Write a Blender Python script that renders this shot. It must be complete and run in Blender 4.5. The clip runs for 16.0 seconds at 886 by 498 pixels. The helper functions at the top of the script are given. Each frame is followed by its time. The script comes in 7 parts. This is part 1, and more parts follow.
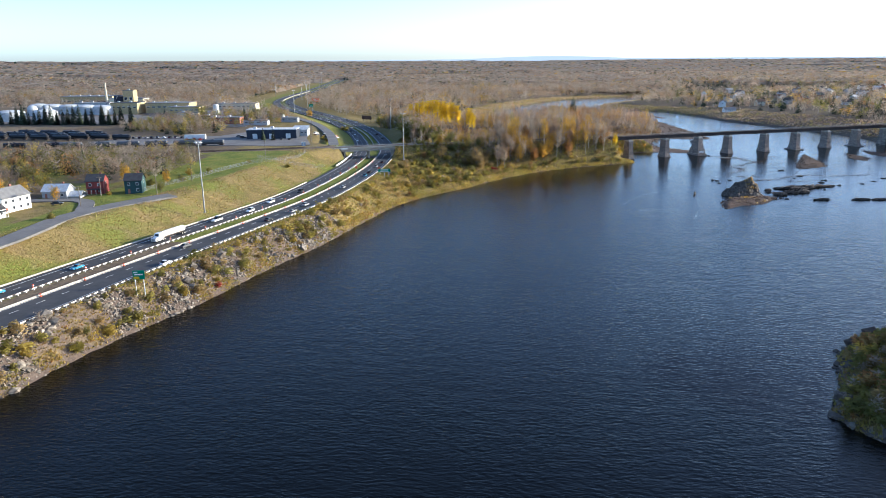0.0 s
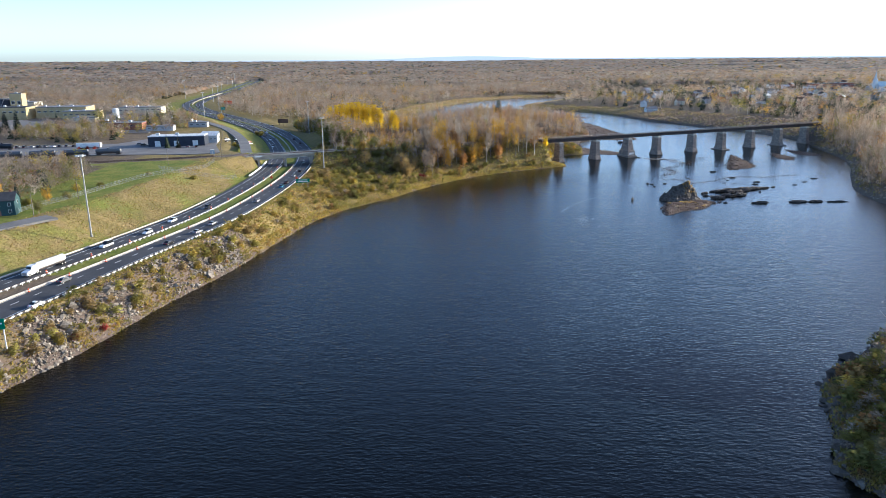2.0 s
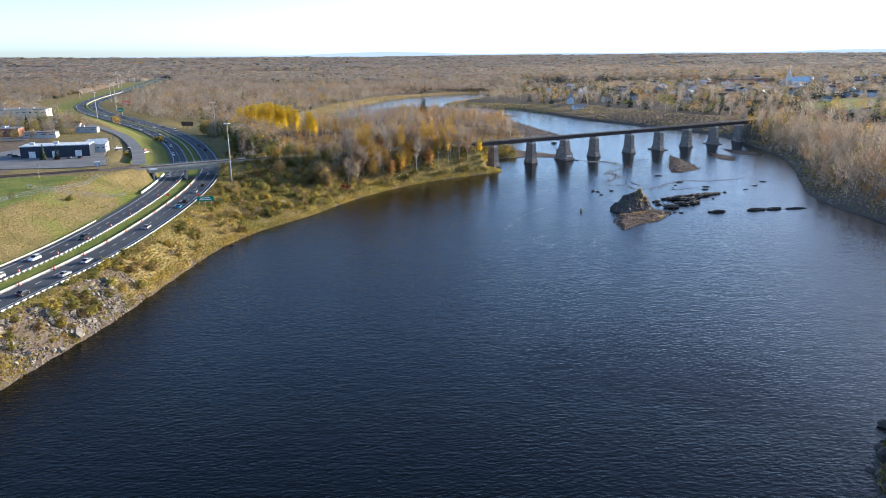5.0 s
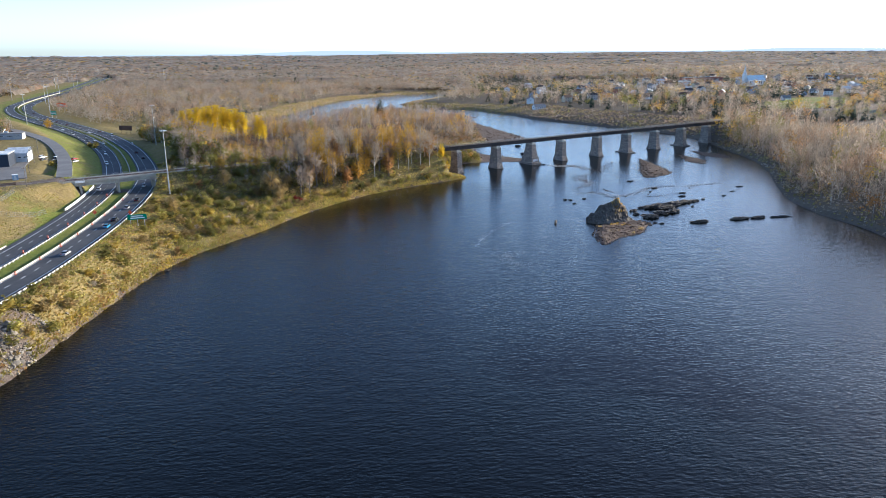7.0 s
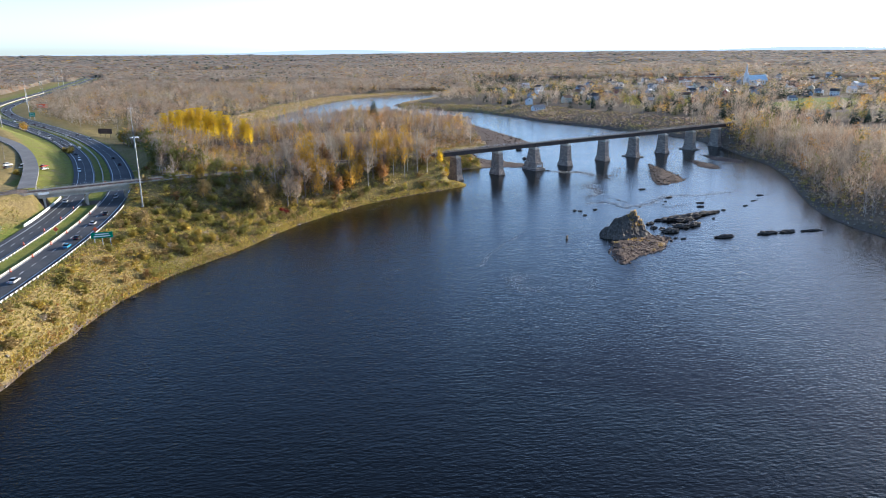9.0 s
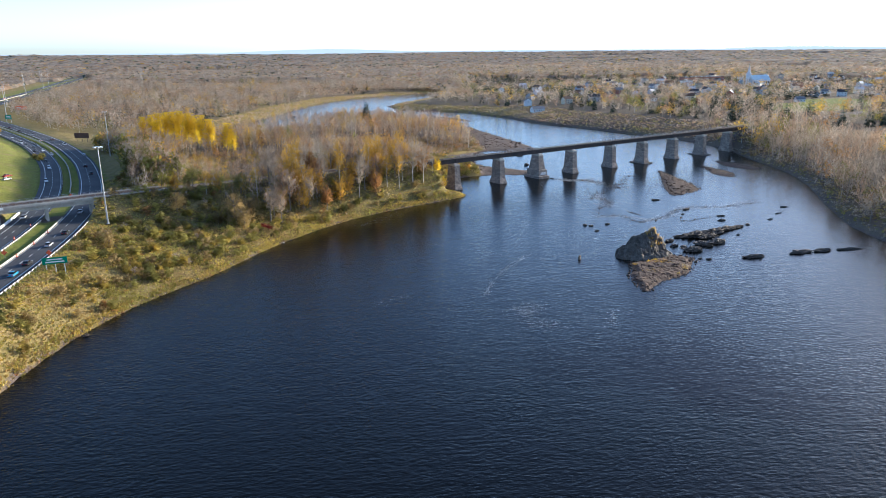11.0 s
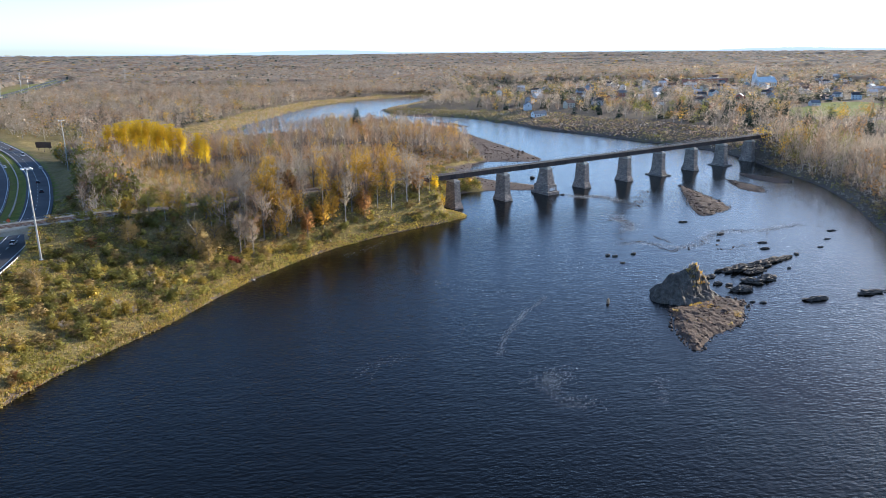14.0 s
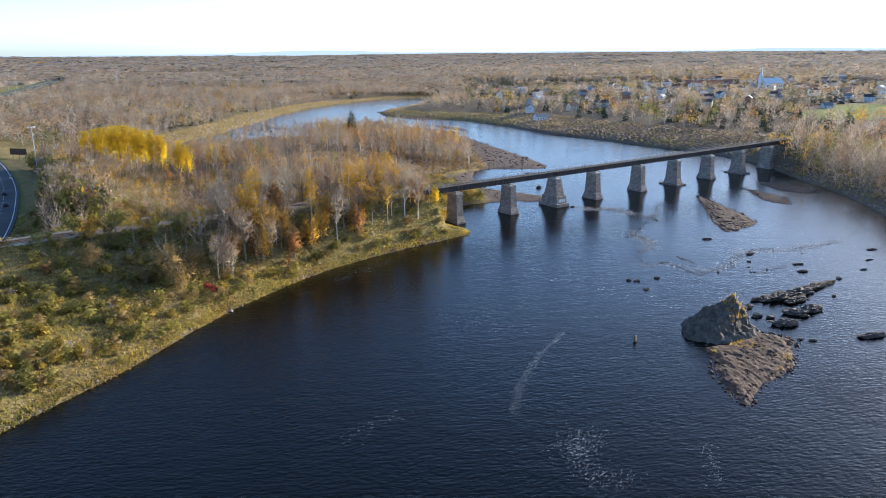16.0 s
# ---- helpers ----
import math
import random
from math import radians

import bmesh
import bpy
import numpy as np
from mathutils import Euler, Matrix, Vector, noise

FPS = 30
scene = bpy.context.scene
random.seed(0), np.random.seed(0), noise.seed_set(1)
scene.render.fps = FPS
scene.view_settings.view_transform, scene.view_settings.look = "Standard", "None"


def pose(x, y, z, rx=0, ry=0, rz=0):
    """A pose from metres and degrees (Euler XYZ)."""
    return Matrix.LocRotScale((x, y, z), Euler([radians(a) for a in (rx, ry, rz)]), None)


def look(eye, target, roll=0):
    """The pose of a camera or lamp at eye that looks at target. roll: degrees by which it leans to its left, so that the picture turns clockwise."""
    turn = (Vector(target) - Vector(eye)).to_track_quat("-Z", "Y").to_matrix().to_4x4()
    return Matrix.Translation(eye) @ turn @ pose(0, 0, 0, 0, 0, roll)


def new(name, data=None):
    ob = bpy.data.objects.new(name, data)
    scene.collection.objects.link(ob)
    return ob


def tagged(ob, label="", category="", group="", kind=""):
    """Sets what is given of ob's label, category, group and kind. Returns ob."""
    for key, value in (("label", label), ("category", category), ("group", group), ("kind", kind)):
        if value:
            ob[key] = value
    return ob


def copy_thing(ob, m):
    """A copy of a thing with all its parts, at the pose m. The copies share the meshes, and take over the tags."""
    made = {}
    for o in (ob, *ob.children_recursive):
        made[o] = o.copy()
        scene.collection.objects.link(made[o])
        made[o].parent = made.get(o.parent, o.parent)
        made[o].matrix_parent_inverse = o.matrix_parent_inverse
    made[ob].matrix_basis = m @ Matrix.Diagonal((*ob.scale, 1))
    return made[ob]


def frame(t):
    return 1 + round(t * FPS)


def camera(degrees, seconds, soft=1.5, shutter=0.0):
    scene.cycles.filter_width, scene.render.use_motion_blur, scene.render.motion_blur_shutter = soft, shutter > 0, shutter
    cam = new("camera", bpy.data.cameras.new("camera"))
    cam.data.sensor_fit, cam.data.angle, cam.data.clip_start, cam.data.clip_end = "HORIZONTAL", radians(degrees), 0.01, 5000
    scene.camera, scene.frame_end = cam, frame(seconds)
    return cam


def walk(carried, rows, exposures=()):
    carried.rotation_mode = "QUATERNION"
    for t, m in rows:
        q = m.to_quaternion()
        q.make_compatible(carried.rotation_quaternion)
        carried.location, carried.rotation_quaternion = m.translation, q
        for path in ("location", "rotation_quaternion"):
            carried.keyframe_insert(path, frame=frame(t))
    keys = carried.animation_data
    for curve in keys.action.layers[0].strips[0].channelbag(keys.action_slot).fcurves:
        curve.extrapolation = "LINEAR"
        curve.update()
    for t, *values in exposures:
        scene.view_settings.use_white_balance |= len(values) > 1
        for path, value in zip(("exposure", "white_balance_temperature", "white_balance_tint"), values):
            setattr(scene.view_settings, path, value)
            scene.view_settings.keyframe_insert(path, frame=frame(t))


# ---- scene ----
cam = camera(63.4, 16.0, soft=0.65)
PATH = [
    (0, (0.0, 0.0, 80.64), (-0.16, 1.925, 80.12), -0.5),
    (0.5, (-1.216, 7.952, 80.459), (-1.319, 9.88, 79.938), -0.5),
    (1, (-2.354, 16.018, 80.312), (-2.391, 17.948, 79.792), -0.5),
    (1.5, (-3.371, 24.229, 80.187), (-3.355, 26.16, 79.665), -0.5),
    (2, (-4.179, 32.634, 80.12), (-4.127, 34.564, 79.599), -0.5),
    (2.5, (-4.922, 41.025, 80.062), (-4.832, 42.953, 79.536), -0.5),
    (3, (-5.629, 49.307, 80.04), (-5.494, 51.231, 79.513), -0.5),
    (3.5, (-6.152, 57.631, 80.075), (-5.978, 59.553, 79.548), -0.5),
    (4, (-6.275, 66.007, 80.147), (-6.074, 67.925, 79.618), -0.5),
    (6.5, (-4.858, 108.053, 80.374), (-4.492, 109.945, 79.836), -0.5),
    (7, (-4.356, 116.041, 80.347), (-3.971, 117.928, 79.809), -0.5),
    (8, (-2.587, 132.039, 80.225), (-2.194, 133.924, 79.687), -0.5),
    (9, (-0.571, 147.681, 79.97), (-0.17, 149.564, 79.43), -0.5),
    (11.5, (6.08, 187.95, 80.107), (6.498, 189.829, 79.565), -0.5),
    (12.5, (8.675, 204.098, 80.163), (9.099, 205.976, 79.621), -0.5),
    (14.5, (14.813, 236.234, 80.046), (15.247, 238.11, 79.507), -0.5),
    (16, (18.85, 258.779, 80.221), (19.288, 260.655, 79.682), -0.5),
]
walk(cam, [(t, look(eye, target, roll)) for t, eye, target, roll in PATH], [(0, 1.08, 5400, 8), (16, 1.18, 5400, 8)])

# ---- light ----
SUN_EL, SUN_AZ = 14.5, 69.0  # degrees; azimuth clockwise from +y
world = bpy.data.worlds.new("sky")
scene.world = world
world.use_nodes = True
sky = world.node_tree.nodes.new("ShaderNodeTexSky")
sky.sky_type = "NISHITA"
sky.sun_disc = False
sky.sun_elevation, sky.sun_rotation = radians(SUN_EL), radians(SUN_AZ)
sky.air_density, sky.dust_density, sky.ozone_density = 0.6, 0.8, 1.2
world.node_tree.nodes["Background"].inputs[1].default_value = 0.165
world.node_tree.links.new(sky.outputs[0], world.node_tree.nodes["Background"].inputs[0])
to_sun = Vector((math.cos(radians(SUN_EL)) * math.sin(radians(SUN_AZ)),
                 math.cos(radians(SUN_EL)) * math.cos(radians(SUN_AZ)), math.sin(radians(SUN_EL))))
sun = new("sun", bpy.data.lights.new("sun", "SUN"))
sun.data.energy, sun.data.angle, sun.data.color = 5.0, radians(0.5), (1.0, 0.81, 0.56)
sun.matrix_world = look(to_sun * 500, (0, 0, 0))


# ---- materials ----
def material(name, base, second=None, scale=1.0, rough=0.85, metal=0.0, bump=0.0, bump_scale=None, amount=0.5,
             fine=0.12, island=0.0, random_object=0.0, leaf=0.0, detail=5.0):
    """A procedural surface: two colours mixed by large noise, fine grain, optional relief and per-piece variation."""
    m = bpy.data.materials.new(name)
    m.use_nodes = True
    nt = m.node_tree
    n, l = nt.nodes, nt.links
    p = n["Principled BSDF"]
    p.inputs["Roughness"].default_value, p.inputs["Metallic"].default_value = rough, metal
    p.inputs["Specular IOR Level"].default_value = 0.25
    geo = n.new("ShaderNodeNewGeometry")
    big = n.new("ShaderNodeTexNoise")
    big.inputs["Scale"].default_value, big.inputs["Detail"].default_value = 1.0 / scale, detail
    l.new(geo.outputs["Position"], big.inputs["Vector"])
    ramp = n.new("ShaderNodeMapRange")
    ramp.inputs[1].default_value, ramp.inputs[2].default_value = 0.5 - 0.5 * amount * 0.5, 0.5 + 0.5 * amount * 0.5
    l.new(big.outputs["Fac"], ramp.inputs[0])
    mix = n.new("ShaderNodeMix")
    mix.data_type = "RGBA"
    second = second or tuple(c * 0.72 for c in base)
    mix.inputs[6].default_value, mix.inputs[7].default_value = (*base, 1), (*second, 1)
    l.new(ramp.outputs[0], mix.inputs[0])
    out = mix.outputs[2]
    grain = n.new("ShaderNodeTexNoise")
    grain.inputs["Scale"].default_value = 9.0 / scale
    l.new(geo.outputs["Position"], grain.inputs["Vector"])
    value = n.new("ShaderNodeMapRange")
    value.inputs[1].default_value, value.inputs[2].default_value = 0.3, 0.7
    value.inputs[3].default_value, value.inputs[4].default_value = 1 - fine, 1 + fine
    l.new(grain.outputs["Fac"], value.inputs[0])
    v = value.outputs[0]
    for k, socket in ((island, geo.outputs["Random Per Island"]), (random_object, None)):
        if k:
            if socket is None:
                socket = n.new("ShaderNodeObjectInfo").outputs["Random"]
            r = n.new("ShaderNodeMapRange")
            r.inputs[3].default_value, r.inputs[4].default_value = 1 - k, 1 + k
            l.new(socket, r.inputs[0])
            times = n.new("ShaderNodeMath")
            times.operation = "MULTIPLY"
            l.new(v, times.inputs[0]), l.new(r.outputs[0], times.inputs[1])
            v = times.outputs[0]
    shade = n.new("ShaderNodeVectorMath")
    shade.operation = "SCALE"
    l.new(out, shade.inputs[0]), l.new(v, shade.inputs["Scale"])
    l.new(shade.outputs[0], p.inputs["Base Color"])
    if bump:
        rel = n.new("ShaderNodeTexNoise")
        rel.inputs["Scale"].default_value, rel.inputs["Detail"].default_value = 1.0 / (bump_scale or scale), 6.0
        l.new(geo.outputs["Position"], rel.inputs["Vector"])
        b = n.new("ShaderNodeBump")
        b.inputs["Strength"].default_value, b.inputs["Distance"].default_value = 1.0, bump
        l.new(rel.outputs["Fac"], b.inputs["Height"])
        l.new(b.outputs[0], p.inputs["Normal"])
    if leaf:
        crown = n.new("ShaderNodeAttribute")  # outward direction of the crown, for soft foliage shading
        crown.attribute_name = "crown"
        some = n.new("ShaderNodeVectorMath")
        some.operation = "MULTIPLY_ADD"
        some.inputs[1].default_value = (0.65, 0.65, 0.65)
        l.new(geo.outputs["Normal"], some.inputs[0]), l.new(crown.outputs["Vector"], some.inputs[2])
        lift = n.new("ShaderNodeVectorMath")
        lift.operation = "ADD"
        lift.inputs[1].default_value = (0.0, 0.0, 0.35)
        l.new(some.outputs[0], lift.inputs[0])
        even = n.new("ShaderNodeVectorMath")
        even.operation = "NORMALIZE"
        l.new(lift.outputs[0], even.inputs[0]), l.new(even.outputs[0], p.inputs["Normal"])
        tr = n.new("ShaderNodeBsdfTranslucent")
        l.new(shade.outputs[0], tr.inputs["Color"]), l.new(even.outputs[0], tr.inputs["Normal"])
        tone = n.new("ShaderNodeAttribute")  # each tree a little lighter or darker
        tone.attribute_name = "tone"
        own = n.new("ShaderNodeMath")
        own.operation = "MULTIPLY_ADD"
        l.new(v, own.inputs[0]), l.new(tone.outputs["Fac"], own.inputs[1]), l.new(v, own.inputs[2])
        l.new(own.outputs[0], shade.inputs["Scale"])
        both = n.new("ShaderNodeMixShader")
        both.inputs[0].default_value = leaf
        l.new(p.outputs[0], both.inputs[1]), l.new(tr.outputs[0], both.inputs[2])
        l.new(both.outputs[0], n["Material Output"].inputs["Surface"])
    return m


ASPHALT = material("asphalt", (0.042, 0.043, 0.047), (0.062, 0.062, 0.064), 14, 0.8, bump=0.01, bump_scale=0.3)
OLD_ASPHALT = material("worn_asphalt", (0.13, 0.125, 0.12), (0.19, 0.18, 0.17), 9, 0.85, amount=0.8)
PAINT = material("road_paint", (0.72, 0.72, 0.7), (0.5, 0.5, 0.48), 3, 0.6)
CONCRETE = material("concrete", (0.5, 0.45, 0.37), (0.36, 0.32, 0.27), 5, 0.85, bump=0.02, bump_scale=0.6)
WHITE = material("white_paint", (0.8, 0.79, 0.76), (0.66, 0.65, 0.62), 3, 0.5)
STONE = material("pier_stone", (0.36, 0.3, 0.25), (0.2, 0.165, 0.14), 2.2, 0.9, bump=0.12, bump_scale=0.8, amount=0.9, fine=0.3)
STEEL_DARK = material("dark_girder_steel", (0.05, 0.043, 0.042), (0.085, 0.06, 0.05), 4, 0.6, fine=0.2)
STEEL_GREY = material("galvanised_steel", (0.42, 0.42, 0.41), (0.33, 0.33, 0.33), 3, 0.45, metal=0.6)
RUST = material("rusty_rail", (0.16, 0.1, 0.07), (0.1, 0.07, 0.05), 1, 0.7)
TIMBER = material("weathered_timber", (0.24, 0.2, 0.16), (0.14, 0.115, 0.09), 1.2, 0.9, random_object=0.2)
ROCK = material("dark_river_rock", (0.15, 0.12, 0.095), (0.06, 0.048, 0.04), 2.0, 0.85, bump=0.25, bump_scale=0.9, amount=0.9, fine=0.3, random_object=0.2)
ISLET = material("grey_islet_rock", (0.15, 0.122, 0.094), (0.046, 0.037, 0.029), 1.7, 0.85, bump=0.3, bump_scale=1.1, amount=0.9, fine=0.3)
GRAVEL = material("river_gravel", (0.125, 0.076, 0.05), (0.042, 0.028, 0.02), 1.6, 0.9, bump=0.12, bump_scale=0.35, amount=1.0, fine=0.4, island=0.3)
RIPRAP = material("riprap_stone", (0.27, 0.235, 0.19), (0.15, 0.127, 0.1), 1.2, 0.9, bump=0.1, bump_scale=0.4, island=0.35)
RED_PLASTIC = material("orange_plastic", (0.75, 0.12, 0.05), (0.6, 0.1, 0.04), 1, 0.5)
GREEN_SIGN = material("green_sign_face", (0.0, 0.22, 0.12), (0.0, 0.19, 0.1), 2, 0.45)

# foliage: bare twigs, turning leaves, evergreen
# twigs are pale and greyish, which also stands in for haze on far woods
BARE = material("bare_twigs", (0.57, 0.475, 0.37), (0.42, 0.34, 0.26), 30, 0.9, island=0.12, leaf=0.6)
BARE_RED = material("reddish_bare_twigs", (0.58, 0.4, 0.26), (0.4, 0.265, 0.17), 30, 0.9, island=0.12, leaf=0.6)
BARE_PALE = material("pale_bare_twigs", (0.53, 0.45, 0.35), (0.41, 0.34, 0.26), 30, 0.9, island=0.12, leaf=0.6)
RUSTY = material("rust_orange_leaves", (0.54, 0.3, 0.11), (0.4, 0.21, 0.08), 12, 0.85, island=0.2, leaf=0.6)
GOLD = material("golden_leaves", (0.74, 0.47, 0.08), (0.6, 0.36, 0.06), 12, 0.85, island=0.2, leaf=0.6)
YELLOW = material("bright_yellow_leaves", (0.85, 0.62, 0.03), (0.7, 0.48, 0.03), 8, 0.8, island=0.2, leaf=0.7)
OLIVE = material("olive_leaves", (0.32, 0.3, 0.085), (0.22, 0.21, 0.06), 12, 0.85, island=0.2, leaf=0.6)
CRIMSON = material("crimson_leaves", (0.42, 0.07, 0.05), (0.3, 0.05, 0.04), 8, 0.85, island=0.25, leaf=0.45)
CONIFER = material("conifer_needles", (0.045, 0.065, 0.035), (0.03, 0.045, 0.027), 10, 0.85, island=0.2, leaf=0.1)
TAN_GRASS = material("dry_grass", (0.52, 0.385, 0.165), (0.38, 0.275, 0.11), 14, 0.9, island=0.2, leaf=0.65)
GREEN_GRASS = material("olive_grass", (0.44, 0.385, 0.1), (0.31, 0.275, 0.07), 14, 0.9, island=0.2, leaf=0.65)
STRAW = material("yellow_olive_leaves", (0.64, 0.49, 0.11), (0.48, 0.37, 0.085), 10, 0.85, island=0.2, leaf=0.65)
BARK = material("bark", (0.26, 0.22, 0.18), (0.17, 0.145, 0.12), 2, 0.9)
BIRCH = material("pale_birch_bark", (0.6, 0.55, 0.47), (0.42, 0.37, 0.31), 2, 0.85)


def ground_material():
    """Earth, dry grass, lawn and gravel, laid by the cover attribute of the ground and broken up by noise."""
    m = bpy.data.materials.new("earth_and_grass")
    m.use_nodes = True
    nt = m.node_tree
    n, l = nt.nodes, nt.links
    p = n["Principled BSDF"]
    p.inputs["Roughness"].default_value = 0.95
    p.inputs["Specular IOR Level"].default_value = 0.1
    geo = n.new("ShaderNodeNewGeometry")

    def noisy(scale, detail=6.0):
        t = n.new("ShaderNodeTexNoise")
        t.inputs["Scale"].default_value, t.inputs["Detail"].default_value = 1 / scale, detail
        t.inputs["Roughness"].default_value = 0.65
        l.new(geo.outputs["Position"], t.inputs["Vector"])
        return t.outputs["Fac"]

    def mixed(f, a, b):
        x = n.new("ShaderNodeMix")
        x.data_type = "RGBA"
        l.new(f, x.inputs[0])
        for k, c in ((6, a), (7, b)):
            if isinstance(c, tuple):
                x.inputs[k].default_value = (*c, 1)
            else:
                l.new(c, x.inputs[k])
        return x.outputs[2]

    def stepped(f, a, b):
        x = n.new("ShaderNodeMapRange")
        x.inputs[1].default_value, x.inputs[2].default_value = a, b
        l.new(f, x.inputs[0])
        return x.outputs[0]

    cover = n.new("ShaderNodeVertexColor")
    cover.layer_name = "cover"
    parts = n.new("ShaderNodeSeparateColor")
    l.new(cover.outputs[0], parts.inputs[0])
    mid, big, small = noisy(9), noisy(45), noisy(1.3)

    def broken(channel):
        a = n.new("ShaderNodeMath")
        a.operation = "ADD"
        l.new(channel, a.inputs[0]), l.new(mid, a.inputs[1])
        return stepped(a.outputs[0], 0.85, 1.15)

    earth = mixed(stepped(big, 0.35, 0.65), (0.11, 0.083, 0.06), (0.18, 0.14, 0.095))
    dry = mixed(stepped(mid, 0.35, 0.65), (0.25, 0.185, 0.075), (0.155, 0.125, 0.045))
    lawn = mixed(stepped(mid, 0.3, 0.7), (0.1, 0.14, 0.022), (0.2, 0.19, 0.045))
    stones = mixed(stepped(small, 0.35, 0.65), (0.19, 0.145, 0.115), (0.075, 0.058, 0.048))
    c = mixed(broken(parts.outputs[1]), earth, dry)
    c = mixed(broken(parts.outputs[0]), c, lawn)
    c = mixed(broken(parts.outputs[2]), c, stones)
    shade = n.new("ShaderNodeVectorMath")
    shade.operation = "SCALE"
    r = stepped(small, 0.3, 0.7)
    r.node.inputs[3].default_value, r.node.inputs[4].default_value = 0.7, 1.3
    l.new(c, shade.inputs[0]), l.new(r, shade.inputs["Scale"])
    l.new(shade.outputs[0], p.inputs["Base Color"])
    b = n.new("ShaderNodeBump")
    b.inputs["Distance"].default_value = 0.5
    l.new(small, b.inputs["Height"]), l.new(b.outputs[0], p.inputs["Normal"])
    return m


def water_material():
    m = bpy.data.materials.new("river_water")
    m.use_nodes = True
    nt = m.node_tree
    n, l = nt.nodes, nt.links
    p = n["Principled BSDF"]
    p.inputs["Base Color"].default_value = (0.002, 0.0022, 0.002, 1)
    p.inputs["Roughness"].default_value, p.inputs["IOR"].default_value = 0.05, 1.195
    geo = n.new("ShaderNodeNewGeometry")
    turn = n.new("ShaderNodeMapping")
    turn.inputs["Rotation"].default_value = (0, 0, radians(12))
    turn.inputs["Scale"].default_value = (0.55, 1.0, 1.0)
    l.new(geo.outputs["Position"], turn.inputs["Vector"])
    total = None
    for scale, k, detail in ((1.15, 0.42, 5.0), (0.3, 0.34, 3.0), (0.03, 0.3, 1.0)):
        t = n.new("ShaderNodeTexNoise")
        t.inputs["Scale"].default_value, t.inputs["Detail"].default_value = scale, detail
        l.new(turn.outputs[0], t.inputs["Vector"])
        a = n.new("ShaderNodeMath")
        a.operation = "MULTIPLY_ADD"
        a.inputs[1].default_value = k
        l.new(t.outputs["Fac"], a.inputs[0])
        if total:
            l.new(total, a.inputs[2])
        else:
            a.inputs[2].default_value = 0
        total = a.outputs[0]
    b = n.new("ShaderNodeBump")
    b.inputs["Distance"].default_value = 0.5
    at = n.new("ShaderNodeSeparateXYZ")
    l.new(geo.outputs["Position"], at.inputs[0])
    up = n.new("ShaderNodeMath")  # the sheltered, shallow reach upstream is smoother
    up.operation = "MULTIPLY_ADD"
    up.inputs[1].default_value = 0.55
    l.new(at.outputs[0], up.inputs[0]), l.new(at.outputs[1], up.inputs[2])
    calm = n.new("ShaderNodeMapRange")
    calm.interpolation_type = "SMOOTHSTEP"
    for k, v in ((1, 330), (2, 600), (3, 1.0), (4, 0.55)):
        calm.inputs[k].default_value = v
    l.new(up.outputs[0], calm.inputs[0]), l.new(calm.outputs[0], b.inputs["Strength"])
    l.new(total, b.inputs["Height"]), l.new(b.outputs[0], p.inputs["Normal"])
    return m


def masonry(m):
    """Courses of large blocks with darker, sunken joints, laid over a stone material."""
    n, l = m.node_tree.nodes, m.node_tree.links
    p = n["Principled BSDF"]
    old = p.inputs["Base Color"].links[0].from_socket
    at = n.new("ShaderNodeSeparateXYZ")
    l.new(n.new("ShaderNodeNewGeometry").outputs["Position"], at.inputs[0])
    add = n.new("ShaderNodeMath")
    l.new(at.outputs[0], add.inputs[0]), l.new(at.outputs[1], add.inputs[1])
    flat = n.new("ShaderNodeCombineXYZ")
    l.new(add.outputs[0], flat.inputs[0]), l.new(at.outputs[2], flat.inputs[1])
    b = n.new("ShaderNodeTexBrick")
    for k, v in (("Scale", 1.0), ("Mortar Size", 0.05), ("Mortar Smooth", 0.3), ("Brick Width", 1.5), ("Row Height", 0.72)):
        b.inputs[k].default_value = v
    b.inputs["Color1"].default_value, b.inputs["Color2"].default_value, b.inputs["Mortar"].default_value = (1.2, 1.17, 1.12, 1), (0.8, 0.8, 0.8, 1), (0.42, 0.4, 0.38, 1)
    l.new(flat.outputs[0], b.inputs["Vector"])
    mix = n.new("ShaderNodeMix")
    mix.data_type, mix.blend_type = "RGBA", "MULTIPLY"
    mix.inputs[0].default_value = 1.0
    l.new(old, mix.inputs[6]), l.new(b.outputs["Color"], mix.inputs[7]), l.new(mix.outputs[2], p.inputs["Base Color"])


masonry(STONE)
GROUND, WATER = ground_material(), water_material()


